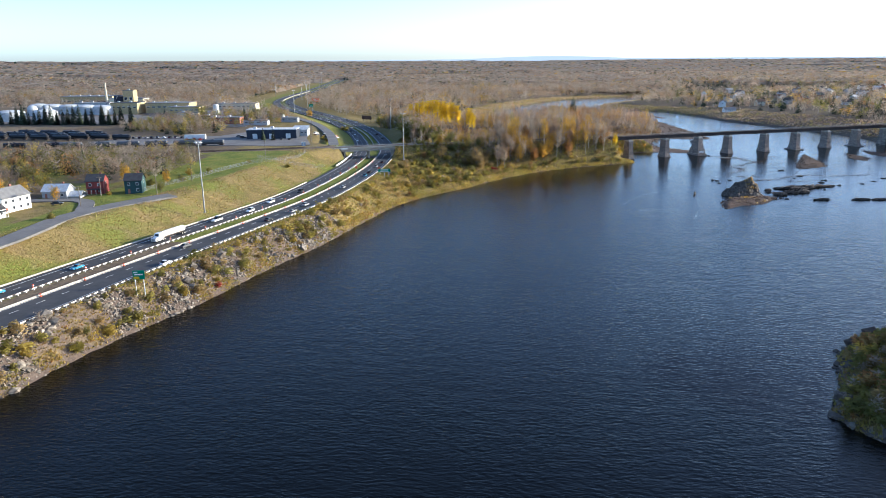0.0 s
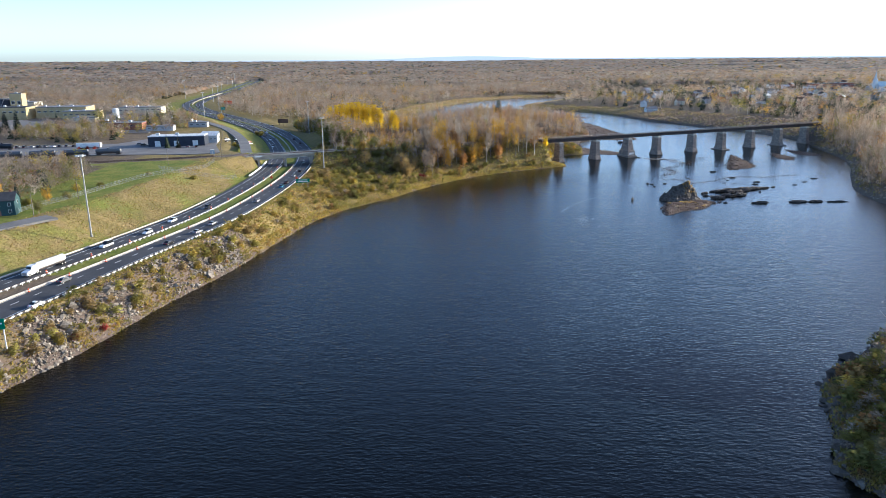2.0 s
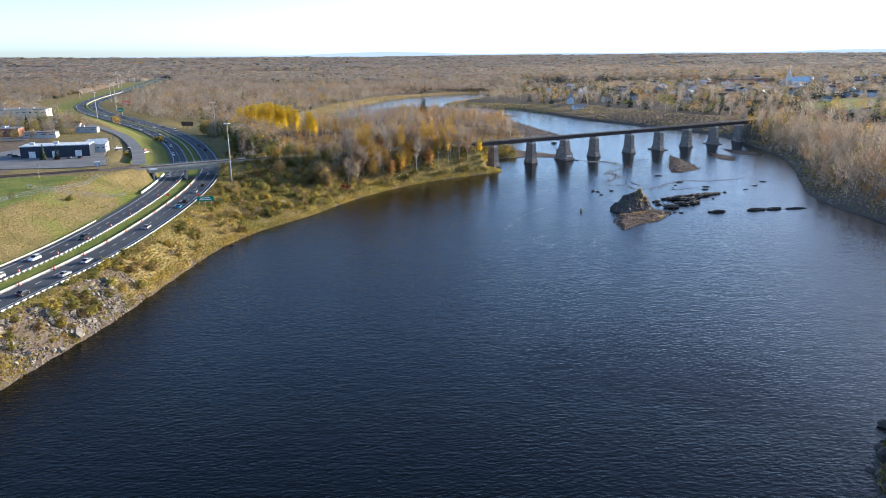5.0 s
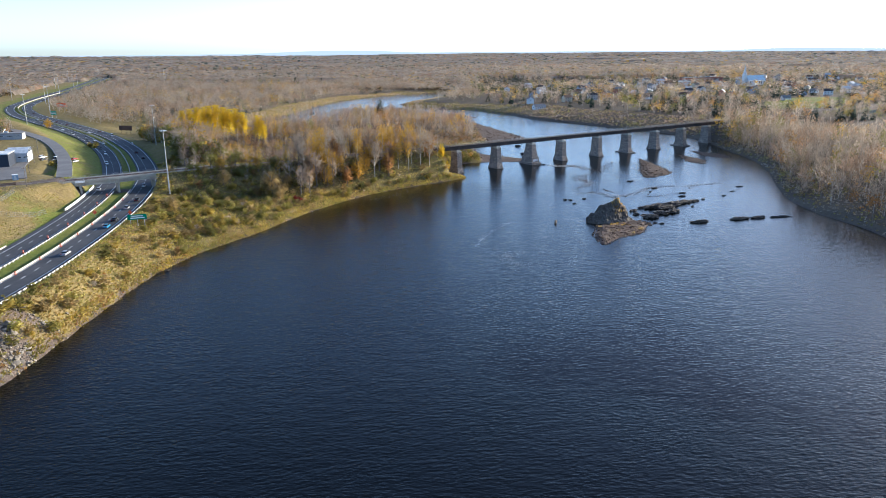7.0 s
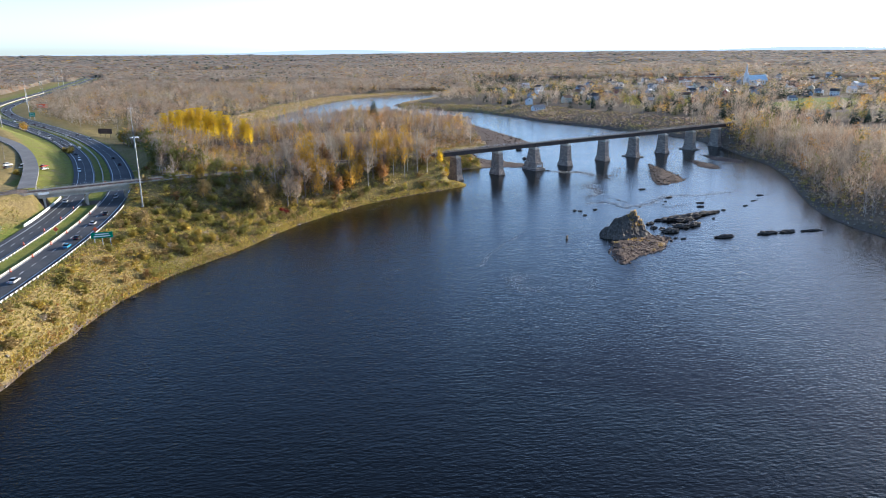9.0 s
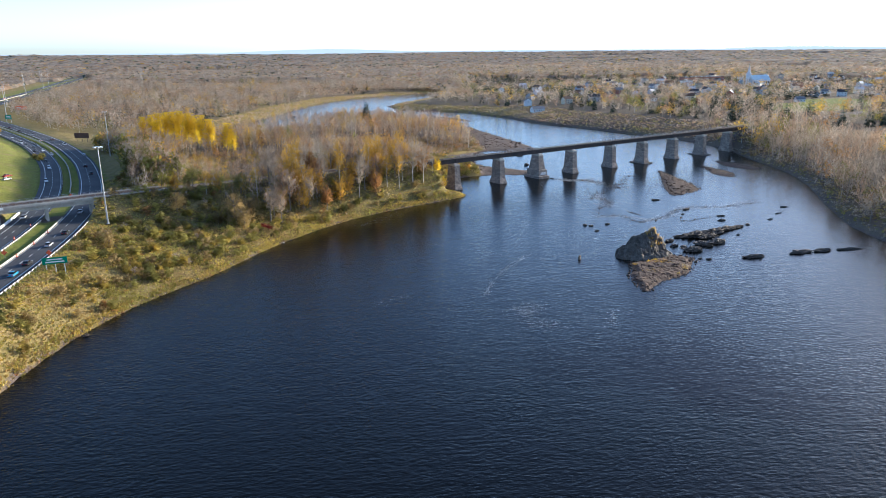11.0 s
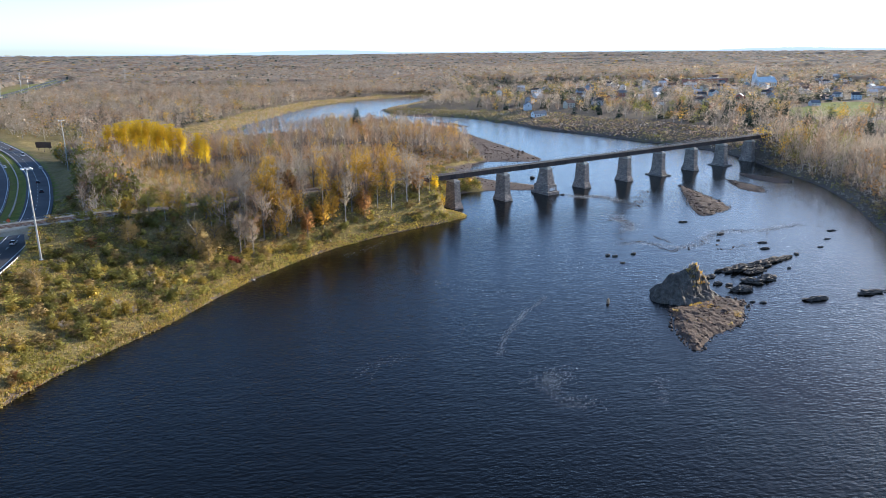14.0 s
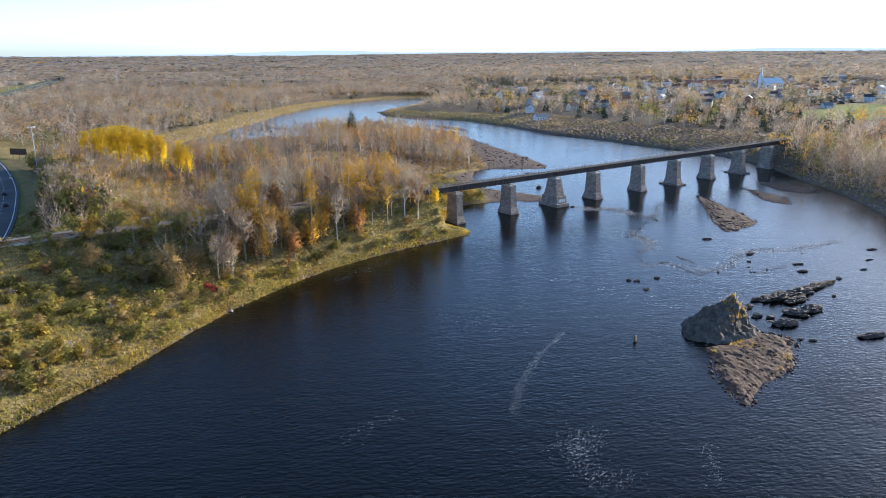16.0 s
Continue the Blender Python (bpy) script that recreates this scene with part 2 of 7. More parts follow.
# ---- building helpers ----
class Geo:
    """Vertices and faces of one mesh."""

    def __init__(self):
        self.v, self.f, self.m = [], [], []

    def add(self, verts, faces, mat=0):
        k = len(self.v)
        self.v += [tuple(p) for p in verts]
        self.f += [tuple(i + k for i in f) for f in faces]
        self.m += [mat] * len(faces)
        return self

    def box(self, x0, y0, z0, x1, y1, z1, top=1.0, mat=0):
        """A box; top < 1 draws its upper face in towards its middle."""
        cx, cy = (x0 + x1) / 2, (y0 + y1) / 2
        up = [(cx + (x - cx) * top, cy + (y - cy) * top, z1) for x, y in ((x0, y0), (x1, y0), (x1, y1), (x0, y1))]
        return self.add([(x0, y0, z0), (x1, y0, z0), (x1, y1, z0), (x0, y1, z0), *up],
                        [(3, 2, 1, 0), (4, 5, 6, 7), (0, 1, 5, 4), (1, 2, 6, 5), (2, 3, 7, 6), (3, 0, 4, 7)], mat)

    def lathe(self, rings, n=12, x=0.0, y=0.0, mat=0):
        """Rings of (radius, z) about an upright axis, closed at both ends."""
        vs = [(x + r * math.cos(2 * math.pi * k / n), y + r * math.sin(2 * math.pi * k / n), z) for r, z in rings for k in range(n)]
        fs = [(a * n + k, a * n + (k + 1) % n, (a + 1) * n + (k + 1) % n, (a + 1) * n + k) for a in range(len(rings) - 1) for k in range(n)]
        fs += [tuple(range(n))[::-1], tuple(range((len(rings) - 1) * n, len(rings) * n))]
        return self.add(vs, fs, mat)

    def tube(self, a, b, r0, r1, n=6, mat=0):
        a, b = Vector(a), Vector(b)
        q = (b - a).to_track_quat("Z", "Y")
        vs = [p + q @ Vector((r * math.cos(2 * math.pi * k / n), r * math.sin(2 * math.pi * k / n), 0)) for p, r in ((a, r0), (b, r1)) for k in range(n)]
        fs = [(k, (k + 1) % n, n + (k + 1) % n, n + k) for k in range(n)] + [tuple(range(n))[::-1], tuple(range(n, 2 * n))]
        return self.add(vs, fs, mat)

    def mesh(self, name, *mats):
        me = bpy.data.meshes.new(name)
        me.from_pydata(self.v, [], self.f)
        for m in mats:
            me.materials.append(m)
        if len(mats) > 1:
            me.polygons.foreach_set("material_index", self.m)
        me.update()
        return me


def part(name, geo, mat, parent=None, label="", at=None):
    """Links one mesh, as a part of parent or as a thing of its own."""
    me = geo if isinstance(geo, bpy.types.Mesh) else geo.mesh(name, *(mat if isinstance(mat, (list, tuple)) else (mat,)))
    ob = new(name, me)
    if parent:
        ob.parent = parent
    if at is not None:
        ob.matrix_basis = at
    return tagged(ob, label)


def thing(name, label, category, group="", kind="", at=None):
    ob = new(name)
    ob.empty_display_size = 0.5
    if at is not None:
        ob.matrix_basis = at
    return tagged(ob, label, category, group, kind)


def quick_mesh(name, verts, faces, mats, index=None, smooth=False, crown=None, tone=None):
    """A mesh from arrays: verts (n, 3), faces (m, 3 or 4)."""
    me = bpy.data.meshes.new(name)
    verts, faces = np.asarray(verts, np.float32), np.asarray(faces, np.int32)
    k = faces.shape[1]
    me.vertices.add(len(verts))
    me.vertices.foreach_set("co", verts.ravel())
    me.loops.add(faces.size)
    me.loops.foreach_set("vertex_index", faces.ravel())
    me.polygons.add(len(faces))
    me.polygons.foreach_set("loop_start", np.arange(0, faces.size, k, dtype=np.int32))
    for m in mats:
        me.materials.append(m)
    if index is not None:
        me.polygons.foreach_set("material_index", np.asarray(index, np.int32))
    me.polygons.foreach_set("use_smooth", np.full(len(faces), smooth))
    if crown is not None:
        me.attributes.new("crown", "FLOAT_VECTOR", "POINT").data.foreach_set("vector", np.asarray(crown, np.float32).ravel())
    if tone is not None:
        me.attributes.new("tone", "FLOAT", "POINT").data.foreach_set("value", np.asarray(tone, np.float32).ravel())
    me.update(calc_edges=True)
    me.validate()
    return me


# ---- plan: shores, road and rail lines ----
def curve(points, step):
    """A smooth line through points, sampled about every step metres."""
    p = np.array(points, float)
    p = np.vstack([2 * p[0] - p[1], p, 2 * p[-1] - p[-2]])
    out = []
    for a, b, c, d in zip(p, p[1:], p[2:], p[3:]):
        n = max(2, int(np.linalg.norm(c - b) / step))
        for t in np.arange(n) / n:
            out.append(0.5 * (2 * b + (c - a) * t + (2 * a - 5 * b + 4 * c - d) * t**2 + (3 * b - a - 3 * c + d) * t**3))
    return np.array(out + [p[-2]])


LEFT_SHORE = [(-150, -600), (-138, -100), (-133, 60), (-126, 130), (-118, 175), (-109, 204), (-101, 226), (-92, 263), (-80, 301), (-68, 354),
              (-59, 388), (-44, 418), (-25, 442), (0, 482), (28, 514), (47, 529), (70, 543), (95, 556), (102, 563), (96, 574), (93, 596),
              (112, 618), (138, 622), (162, 616), (164, 632), (140, 662), (142, 700), (156, 728), (180, 722), (202, 722), (205, 760),
              (199, 840), (188, 935), (150, 972), (110, 955), (55, 940), (10, 945), (-25, 925), (-48, 880), (-58, 850), (-70, 870),
              (-66, 915), (-56, 962), (-32, 1010), (-13, 1075), (47, 1239), (109, 1351), (177, 1420), (246, 1465), (330, 1510), (460, 1570), (640, 1650)]
RIGHT_SHORE = [(640, 1560), (480, 1490), (340, 1430), (262, 1375), (195, 1270), (158, 1200), (162, 1140), (224, 1083), (240, 1050), (260, 985), (273, 920),
               (290, 885), (308, 845), (322, 805), (342, 765), (350, 716), (346, 680), (335, 640), (327, 600), (320, 575), (302, 535), (283, 503),
               (266, 472), (254, 448), (247, 415), (247, 390), (236, 352), (195, 290), (160, 246), (133, 227), (109, 206), (97, 197), (91, 186),
               (85, 170), (77, 156), (84, 142), (104, 110), (125, 0), (140, -600)]
RIVER = np.vstack([curve(LEFT_SHORE, 12), curve(RIGHT_SHORE, 12)])
MEDIAN = curve([(-196, -60), (-180, 40), (-162, 122), (-144.6, 190), (-130, 245), (-114.2, 300), (-101.8, 350), (-95.5, 400), (-92.5, 450), (-92.5, 488),
                (-95, 525), (-100.5, 562), (-113, 614), (-133, 680), (-167, 766), (-209, 850), (-255, 933), (-301, 1018), (-339, 1110),
                (-362, 1192), (-382, 1321), (-402, 1514), (-437, 1788), (-500, 2234)], 6)
ROAD_Z, YARD_Z, RAIL_Z = 11.5, 20.0, 18.6
RAIL = np.array([(-420, 395), (-290, 440), (-150, 481), (-71, 515), (100.7, 583.3), (312.7, 668.4), (420, 712), (700, 830)], float)


def tiles(px, py):
    """Groups of neighbouring points, so that far segments can be left out."""
    if px.size < 400:
        yield np.arange(px.size)
        return
    size = max(40.0, float(np.ptp(px) + np.ptp(py)) / 90)
    key = np.floor(px / size).astype(np.int64) * 1000003 + np.floor(py / size).astype(np.int64)
    order = np.argsort(key, kind="stable")
    for ids in np.split(order, np.flatnonzero(np.diff(key[order])) + 1):
        for k in range(0, len(ids), 4000):
            yield ids[k:k + 4000]


def away(px, py, line):
    """Distance of points to a line of segments, and the nearest segment's side (positive to its right)."""
    shape = np.shape(px)
    px, py = np.ravel(px).astype(float), np.ravel(py).astype(float)
    best, side = np.zeros(px.size), np.zeros(px.size)
    a = np.asarray(line, float)
    a, u = a[:-1], np.diff(a, axis=0)
    uu = (u * u).sum(1) + 1e-9
    for ids in tiles(px, py):
        x, y = px[ids], py[ids]
        c = np.array([(x.min() + x.max()) / 2, (y.min() + y.max()) / 2])
        t = np.clip(((c - a) * u).sum(1) / uu, 0, 1)
        far = np.linalg.norm(c - a - t[:, None] * u, axis=1)
        near = np.flatnonzero(far <= far.min() + 2 * np.hypot(x - c[0], y - c[1]).max() + 1e-6)
        ex, ey = x[:, None] - a[near, 0], y[:, None] - a[near, 1]
        t = np.clip((ex * u[near, 0] + ey * u[near, 1]) / uu[near], 0, 1)
        ex, ey = ex - t * u[near, 0], ey - t * u[near, 1]
        d = np.hypot(ex, ey)
        k, row = d.argmin(1), np.arange(len(x))
        best[ids] = d[row, k]
        side[ids] = np.sign(ex[row, k] * u[near[k], 1] - ey[row, k] * u[near[k], 0])
    return best.reshape(shape), side.reshape(shape)


def inside(px, py, poly):
    shape = np.shape(px)
    px, py = np.ravel(px).astype(float), np.ravel(py).astype(float)
    hit = np.zeros(px.size, bool)
    a, b = np.asarray(poly, float), np.roll(np.asarray(poly, float), -1, 0)
    lo, hi = np.minimum(a[:, 1], b[:, 1]), np.maximum(a[:, 1], b[:, 1])
    for ids in tiles(px, py):
        x, y = px[ids][:, None], py[ids][:, None]
        k = np.flatnonzero((hi >= y.min()) & (lo <= y.max()))
        cross = (a[k, 1] > y) != (b[k, 1] > y)
        left = x < (b[k, 0] - a[k, 0]) * (y - a[k, 1]) / (b[k, 1] - a[k, 1] + 1e-12) + a[k, 0]
        hit[ids] = (cross & left).sum(1) % 2 == 1
    return hit.reshape(shape)


def wave(x, y, size, seed=0.0):
    """Soft rolling variation from -1 to 1."""
    a, b = x / size + seed, y / size - seed
    return (np.sin(a * 2.1 + 1.3 * np.sin(b * 1.7)) + np.sin(b * 2.6 + 1.1 * np.sin(a * 1.3 + 2)) + np.sin((a + b) * 1.4 + seed * 3)) / 3


def lerp(a, b, t):
    return a + (b - a) * np.clip(t, 0, 1)


def bar_edge(y):
    """Where the gravel of the point begins, east of its trees."""
    return np.interp(y, [600, 640, 690, 730, 780, 850, 950, 1000], [128, 128, 112, 160, 162, 152, 122, 110])


def land(px, py):
    """Height of the ground and helper distances: to the shore (positive on land), the road's middle, its side, the rails."""
    d, _ = away(px, py, np.vstack([RIVER, RIVER[:1]]))
    d = np.where(inside(px, py, RIVER), -d, d)
    road, side = away(px, py, MEDIAN)
    rail, _ = away(px, py, RAIL)
    dry = np.maximum(d, 0)
    slow = 38.0 + 22.0 * np.clip((py - 560) / 60, 0, 1)
    h = 1.6 * (1 - np.exp(-dry / 3)) + 8.5 * (1 - np.exp(-dry / slow)) + 1.2 * wave(px, py, 60) * np.clip(dry / 60, 0, 1)
    gravel = (px > bar_edge(py)) & (px < 215) & (py > 600) & (py < 990)
    h = np.where(gravel, np.minimum(h, 0.25 + 0.03 * dry), h)
    east = np.where(py < 240, np.where(px > 60, 1.0, 0.0), np.clip((px - 225) / 150, 0, 1))
    h = lerp(h, 1.5 * (1 - np.exp(-dry / 3)) + 12 * (1 - np.exp(-dry / 45)), east)
    verge = np.maximum(road - 20, 0)
    right = side > 0
    near = np.clip(1 - verge / 55, 0, 1)
    h = np.where(right & (py < 900), lerp(h, 11.2 * (dry / (dry + verge + 0.1)) ** 0.8, near), h)
    cut = np.clip((road - 20) / 13, 0, 1) * np.clip(1.9 - road / 45, 0, 1) * np.clip((py - 540) / 25, 0, 1) * np.clip((715 - py) / 40, 0, 1)
    h = np.where(right & (px < 10), h + 7.0 * cut, h)
    plateau = lerp(YARD_Z, 11.5, (py - 860) / 160)
    left = lerp(11.2, plateau, np.maximum(road - 18, 0) / lerp(7.0, np.where(py < 330, 20.0, 27.0), (rail - 7) / 26))
    h = np.where(~right & (px < 0) & (py < 2300), left, h)
    bank = RAIL_Z - 0.5 + np.clip((100 - px) / 150, 0, 1) * 0.7
    keep = (px < 90) | (px > 350)
    h = np.where(keep & (d > 0), np.maximum(h, np.minimum(bank, bank - (rail - 6) * 0.55) * np.clip(dry / 16, 0, 1) ** 0.7), h)
    h = h + np.clip((np.hypot(px, py) - 2200) / 2600, 0, 1) ** 1.5 * (26 + 36 * np.clip(-px / (np.abs(py) + 1), 0, 0.8)) + np.clip((np.hypot(px, py) - 700) / 900, 0, 1) * 3.0 * wave(px, py, 420, 1.7) * np.clip((road - 40) / 150, 0, 1)
    h = np.where((road < np.clip(18 + (py - 620) * 0.05, 18, 36)) & (px < 0), 11.1, h)
    h = np.where(d < 0, np.maximum(-2.5, d * 0.4), h)
    return h, d, road, side, rail


def growing(a, b, fine0, fine1, step, grow):
    """Grid lines: even between fine0 and fine1, widening outside."""
    mid = list(np.arange(fine0, fine1, step))
    s, x = step, fine1
    while x < b:
        mid.append(x)
        s *= grow
        x += s
    s, x = step, fine0 - step
    while x > a:
        mid.insert(0, x)
        s *= grow
        x -= s
    return np.array([a] + mid + [b])


def build_ground():
    xs, ys = growing(-4700, 4700, -260, 400, 3.2, 1.06), growing(-700, 4950, 120, 720, 3.2, 1.05)
    gx, gy = np.meshgrid(xs, ys)
    h, d, road, side, rail = land(gx, gy)
    h += 0.25 * wave(gx, gy, 7, 0.4) * np.clip(d / 4, 0, 1) * np.clip((road - 19) / 4, 0, 1)
    nx, ny = len(xs), len(ys)
    i = (np.arange(ny - 1)[:, None] * nx + np.arange(nx - 1)[None]).ravel()
    me = quick_mesh("ground", np.stack([gx, gy, h], -1).reshape(-1, 3), np.stack([i, i + 1, i + nx + 1, i + nx], 1), [GROUND], smooth=True)
    lawn = np.clip(np.where((side < 0) & (road > 18) & (gy < 470) & (gx < 0), 0.36 + 0.34 * wave(gx, gy, 16, 1.1), 0), 0, 1)
    lawn = np.where((side < 0) & (road > 48) & (gx > -185) & (gy < 470) & (gx < 0), 0.9, lawn)
    lawn = np.where((road < 18), 0.75, lawn)
    lawn = np.where((road < 40) & (gy > 520) & (side < 0), 0.6, lawn)
    lawn = np.where(inside(gx, gy, np.array([(500, 826), (560, 822), (705, 912), (692, 968), (630, 962), (516, 872)], float)), 1.0, lawn)
    dry = np.where(d < 34, 0.75, 0.35)
    dry = np.where((gx < 0) & (road < 90), 0.7, dry)
    dry = np.where((gx > 225) & (gy < 1000), 0.28 + 0.25 * wave(gx, gy, 40, 2.2), dry)
    stone = np.where((gx > bar_edge(gy)) & (gx < 225) & (gy > 600) & (gy < 990), 0.95, 0)
    stone = np.where((d > -3) & (d < np.where(gy < 330, 2.0, 0.5)), 1.0, stone)
    stone = np.where((d > 0) & (d < 13) & (gy > 100) & (gy < 330) & (gx < 0), 0.75 + 0.4 * wave(gx, gy, 8, 2.2), stone)
    stone = np.where((rail < 5), 0.8, stone)
    soil = (road < 4) & (gy < 262)
    lawn, dry, stone = np.where(soil, 0, lawn), np.where(soil, 0, dry), np.where(soil, 0.1, stone)
    col = me.color_attributes.new("cover", "FLOAT_COLOR", "POINT")
    col.data.foreach_set("color", np.stack([lawn, dry, stone, np.ones_like(lawn)], -1).astype(np.float32).ravel())
    tagged(new("ground", me), "grassy river banks, gravel and flat wooded land", "ground", kind="structure")


build_ground()
xs, ys = growing(-2600, 2600, -160, 360, 20, 1.2), growing(-650, 1700, 0, 900, 20, 1.2)
gx, gy = np.meshgrid(xs, ys)
i = (np.arange(len(ys) - 1)[:, None] * len(xs) + np.arange(len(xs) - 1)[None]).ravel()
tagged(new("water", quick_mesh("water", np.stack([gx, gy, gx * 0], -1).reshape(-1, 3), np.stack([i, i + 1, i + len(xs) + 1, i + len(xs)], 1), [WATER])),
       "dark rippled river water", "river", kind="structure")


# ---- highway ----
def offset(line, k):
    """The line moved sideways by k metres (a number or one for each point), to its right."""
    t = np.gradient(line, axis=0)
    t /= np.linalg.norm(t, axis=1)[:, None]
    return line + np.stack([t[:, 1], -t[:, 0]], 1) * np.reshape(k, (-1, 1))


def strip(name, line, a, b, z, mat, thick=0.0):
    """A band along a line between two sideways offsets."""
    p, q = offset(line, a), offset(line, b)
    zz = np.broadcast_to(z, (len(line),))
    n = len(line)
    v = np.vstack([np.c_[p, zz], np.c_[q, zz]])
    i = np.arange(n - 1)
    f = np.stack([i, i + n, i + n + 1, i + 1], 1)
    if thick:
        v = np.vstack([v, v - (0, 0, thick)])
        f = np.vstack([f, np.stack([i, i + 1, i + 2 * n + 1, i + 2 * n], 1), np.stack([i + n, i + 3 * n, i + 3 * n + 1, i + n + 1], 1)])
    return quick_mesh(name, v, f, [mat])


MED = 3.9
WIDE_R = 12 + 3 * np.clip((290 - MEDIAN[:, 1]) / 100, 0, 1)
WIDE_L = np.full(len(MEDIAN), 11.0)
for nm, a, b in (("road_1", MED, MED + WIDE_R), ("road_2", -MED - WIDE_L, -MED)):
    tagged(new(nm, strip(nm, MEDIAN, a, b, ROAD_Z, ASPHALT, 0.4)), "dark asphalt carriageway with white lane lines", "road", kind="structure")


def along(line, start, stop, step):
    """Points and headings every step metres between two distances along a line."""
    seg = np.linalg.norm(np.diff(line, axis=0), axis=1)
    s = np.r_[0, np.cumsum(seg)]
    for t in np.arange(start, min(stop, s[-1]), step):
        k = min(np.searchsorted(s, t, side="right") - 1, len(seg) - 1)
        p = line[k] + (line[k + 1] - line[k]) * ((t - s[k]) / seg[k])
        dx, dy = line[k + 1] - line[k]
        yield float(p[0]), float(p[1]), math.degrees(math.atan2(dy, dx))


def reach(line, y):
    """Distance along a line at which it passes a given y."""
    s = np.r_[0, np.cumsum(np.linalg.norm(np.diff(line, axis=0), axis=1))]
    return float(s[np.argmax(line[:, 1] >= y)])


ROAD_1, ROAD_2 = bpy.data.objects["road_1"], bpy.data.objects["road_2"]
START, PASS, END = reach(MEDIAN, 60), reach(MEDIAN, 530), reach(MEDIAN, 1500)
# edge lines and lane dashes
for road, k, name in ((ROAD_1, MED + 1.0, "edge_line"), (ROAD_1, MED + WIDE_R - 1.6, "edge_line"), (ROAD_2, -MED - 1.0, "edge_line"), (ROAD_2, -MED - WIDE_L + 2.2, "edge_line")):
    me = strip(name, MEDIAN, k, k + 0.28, ROAD_Z + 0.015, PAINT)
    new(name, me).parent = road
dash = Geo().box(-1.6, -0.11, 0, 1.6, 0.11, 0.012).mesh("lane_dash", PAINT)
for road, k in ((ROAD_1, MED + 5.2), (ROAD_2, -MED - 5.0)):
    for x, y, a in along(offset(MEDIAN, k), START, reach(MEDIAN, 1000), 9.0):
        part("lane_dash", dash, None, road, at=pose(x, y, ROAD_Z + 0.006, 0, 0, a))


def wall_along(name, k, s0, s1, label, mat, h=0.85, w=0.5):
    """A low concrete barrier along the road at a sideways offset."""
    line = offset(MEDIAN, k)
    pts = np.array([(x, y) for x, y, _ in along(line, s0, s1, 5.0)])
    prof = [(-w / 2, 0.0), (-w / 2, 0.18), (-w / 5, h), (w / 5, h), (w / 2, 0.18), (w / 2, 0.0)]
    v, f, n = [], [], len(prof)
    for o, z in prof:
        v.append(np.c_[offset(pts, o), np.full(len(pts), ROAD_Z - 0.02 + z)])
    v = np.stack(v, 1).reshape(-1, 3)
    for a in range(len(pts) - 1):
        f += [(a * n + b, a * n + b + 1, (a + 1) * n + b + 1, (a + 1) * n + b) for b in range(n - 1)]
    return tagged(new(name, quick_mesh(name, v, f, [mat])), label, "barrier")


wall_along("concrete_barrier", MED + 0.4, START, PASS - 25, "pale concrete kerb barrier along the median", CONCRETE, 0.6)
wall_along("concrete_barrier", -MED - 11.4, START, reach(MEDIAN, 398), "pale concrete barrier below the grass slope", CONCRETE, 0.5)
wall_along("concrete_barrier", -MED - 11.6, reach(MEDIAN, 452), reach(MEDIAN, 515), "white concrete barrier leading under the overpass", WHITE, 1.0, 0.6)
wall_along("concrete_barrier", 0.0, reach(MEDIAN, 560), END, "concrete median barrier with worn faces", CONCRETE, 0.9, 0.6)


def guard_rail(k, s0, s1, label, step=2.9, block=1.8):
    """A rail carried by posts, with white painted blocks showing between dark gaps."""
    line = offset(MEDIAN, k)
    top = thing("guard_rail", label, "guard rail")
    pts = np.array([(x, y) for x, y, _ in along(line, s0, s1, 5.0)])
    v = np.vstack([np.c_[offset(pts, o), np.full(len(pts), ROAD_Z + z)] for o, z in ((-0.06, 0.25), (0.06, 0.25), (0.06, 0.6), (-0.06, 0.6))])
    n = len(pts)
    i = np.arange(n - 1)
    f = np.vstack([np.stack([i + a * n, i + b * n, i + b * n + 1, i + a * n + 1], 1) for a, b in ((0, 1), (1, 2), (2, 3), (3, 0))])
    new("rail", quick_mesh("rail", v, f, [STEEL_DARK])).parent = top
    post = Geo().box(-block / 2, -0.12, 0.14, block / 2, 0.12, 0.52, 0.96).box(-0.1, -0.1, -0.9, 0.1, 0.1, 0.14).mesh("post", WHITE)
    for x, y, a in along(line, s0, s1, step):
        part("post", post, None, top, at=pose(x, y, ROAD_Z, 0, 0, a))
    return top


guard_rail(MED + WIDE_R + 0.5, START, reach(MEDIAN, 545), "guard rail with white blocks above the river bank")
guard_rail(-MED + 0.7, START, PASS - 30, "guard rail with white blocks along the median")
guard_rail(-MED - 0.2, reach(MEDIAN, 548), reach(MEDIAN, 1150), "weathered guard rail with pale blocks in the median", 5.0, 1.6)


# construction drums along the median
def drum():
    d = thing("traffic_drum", "orange and white plastic traffic drum on the asphalt", "traffic drum", "drums along the roadworks")
    part("body", Geo().lathe([(0.34, 0.1), (0.31, 0.35), (0.3, 0.36), (0.27, 1.05), (0.12, 1.18)], 10), RED_PLASTIC, d)
    part("band", Geo().lathe([(0.312, 0.55), (0.305, 0.75)], 10), WHITE, d, "white reflective band")
    part("base", Geo().box(-0.45, -0.45, 0, 0.45, 0.45, 0.12, 0.85), STEEL_DARK, d, "black rubber base")
    return d


DRUM = drum()
first = True
for k, gap in ((MED + 1.3, 17.0), (-MED - 0.7, 21.0)):
    for x, y, a in along(offset(MEDIAN, k), START + 20, PASS - 40, gap):
        m = pose(x, y, ROAD_Z + 0.01, 0, 0, a + 40 * (x % 2))
        if first:
            DRUM.matrix_basis, first = m, False
        else:
            copy_thing(DRUM, m)


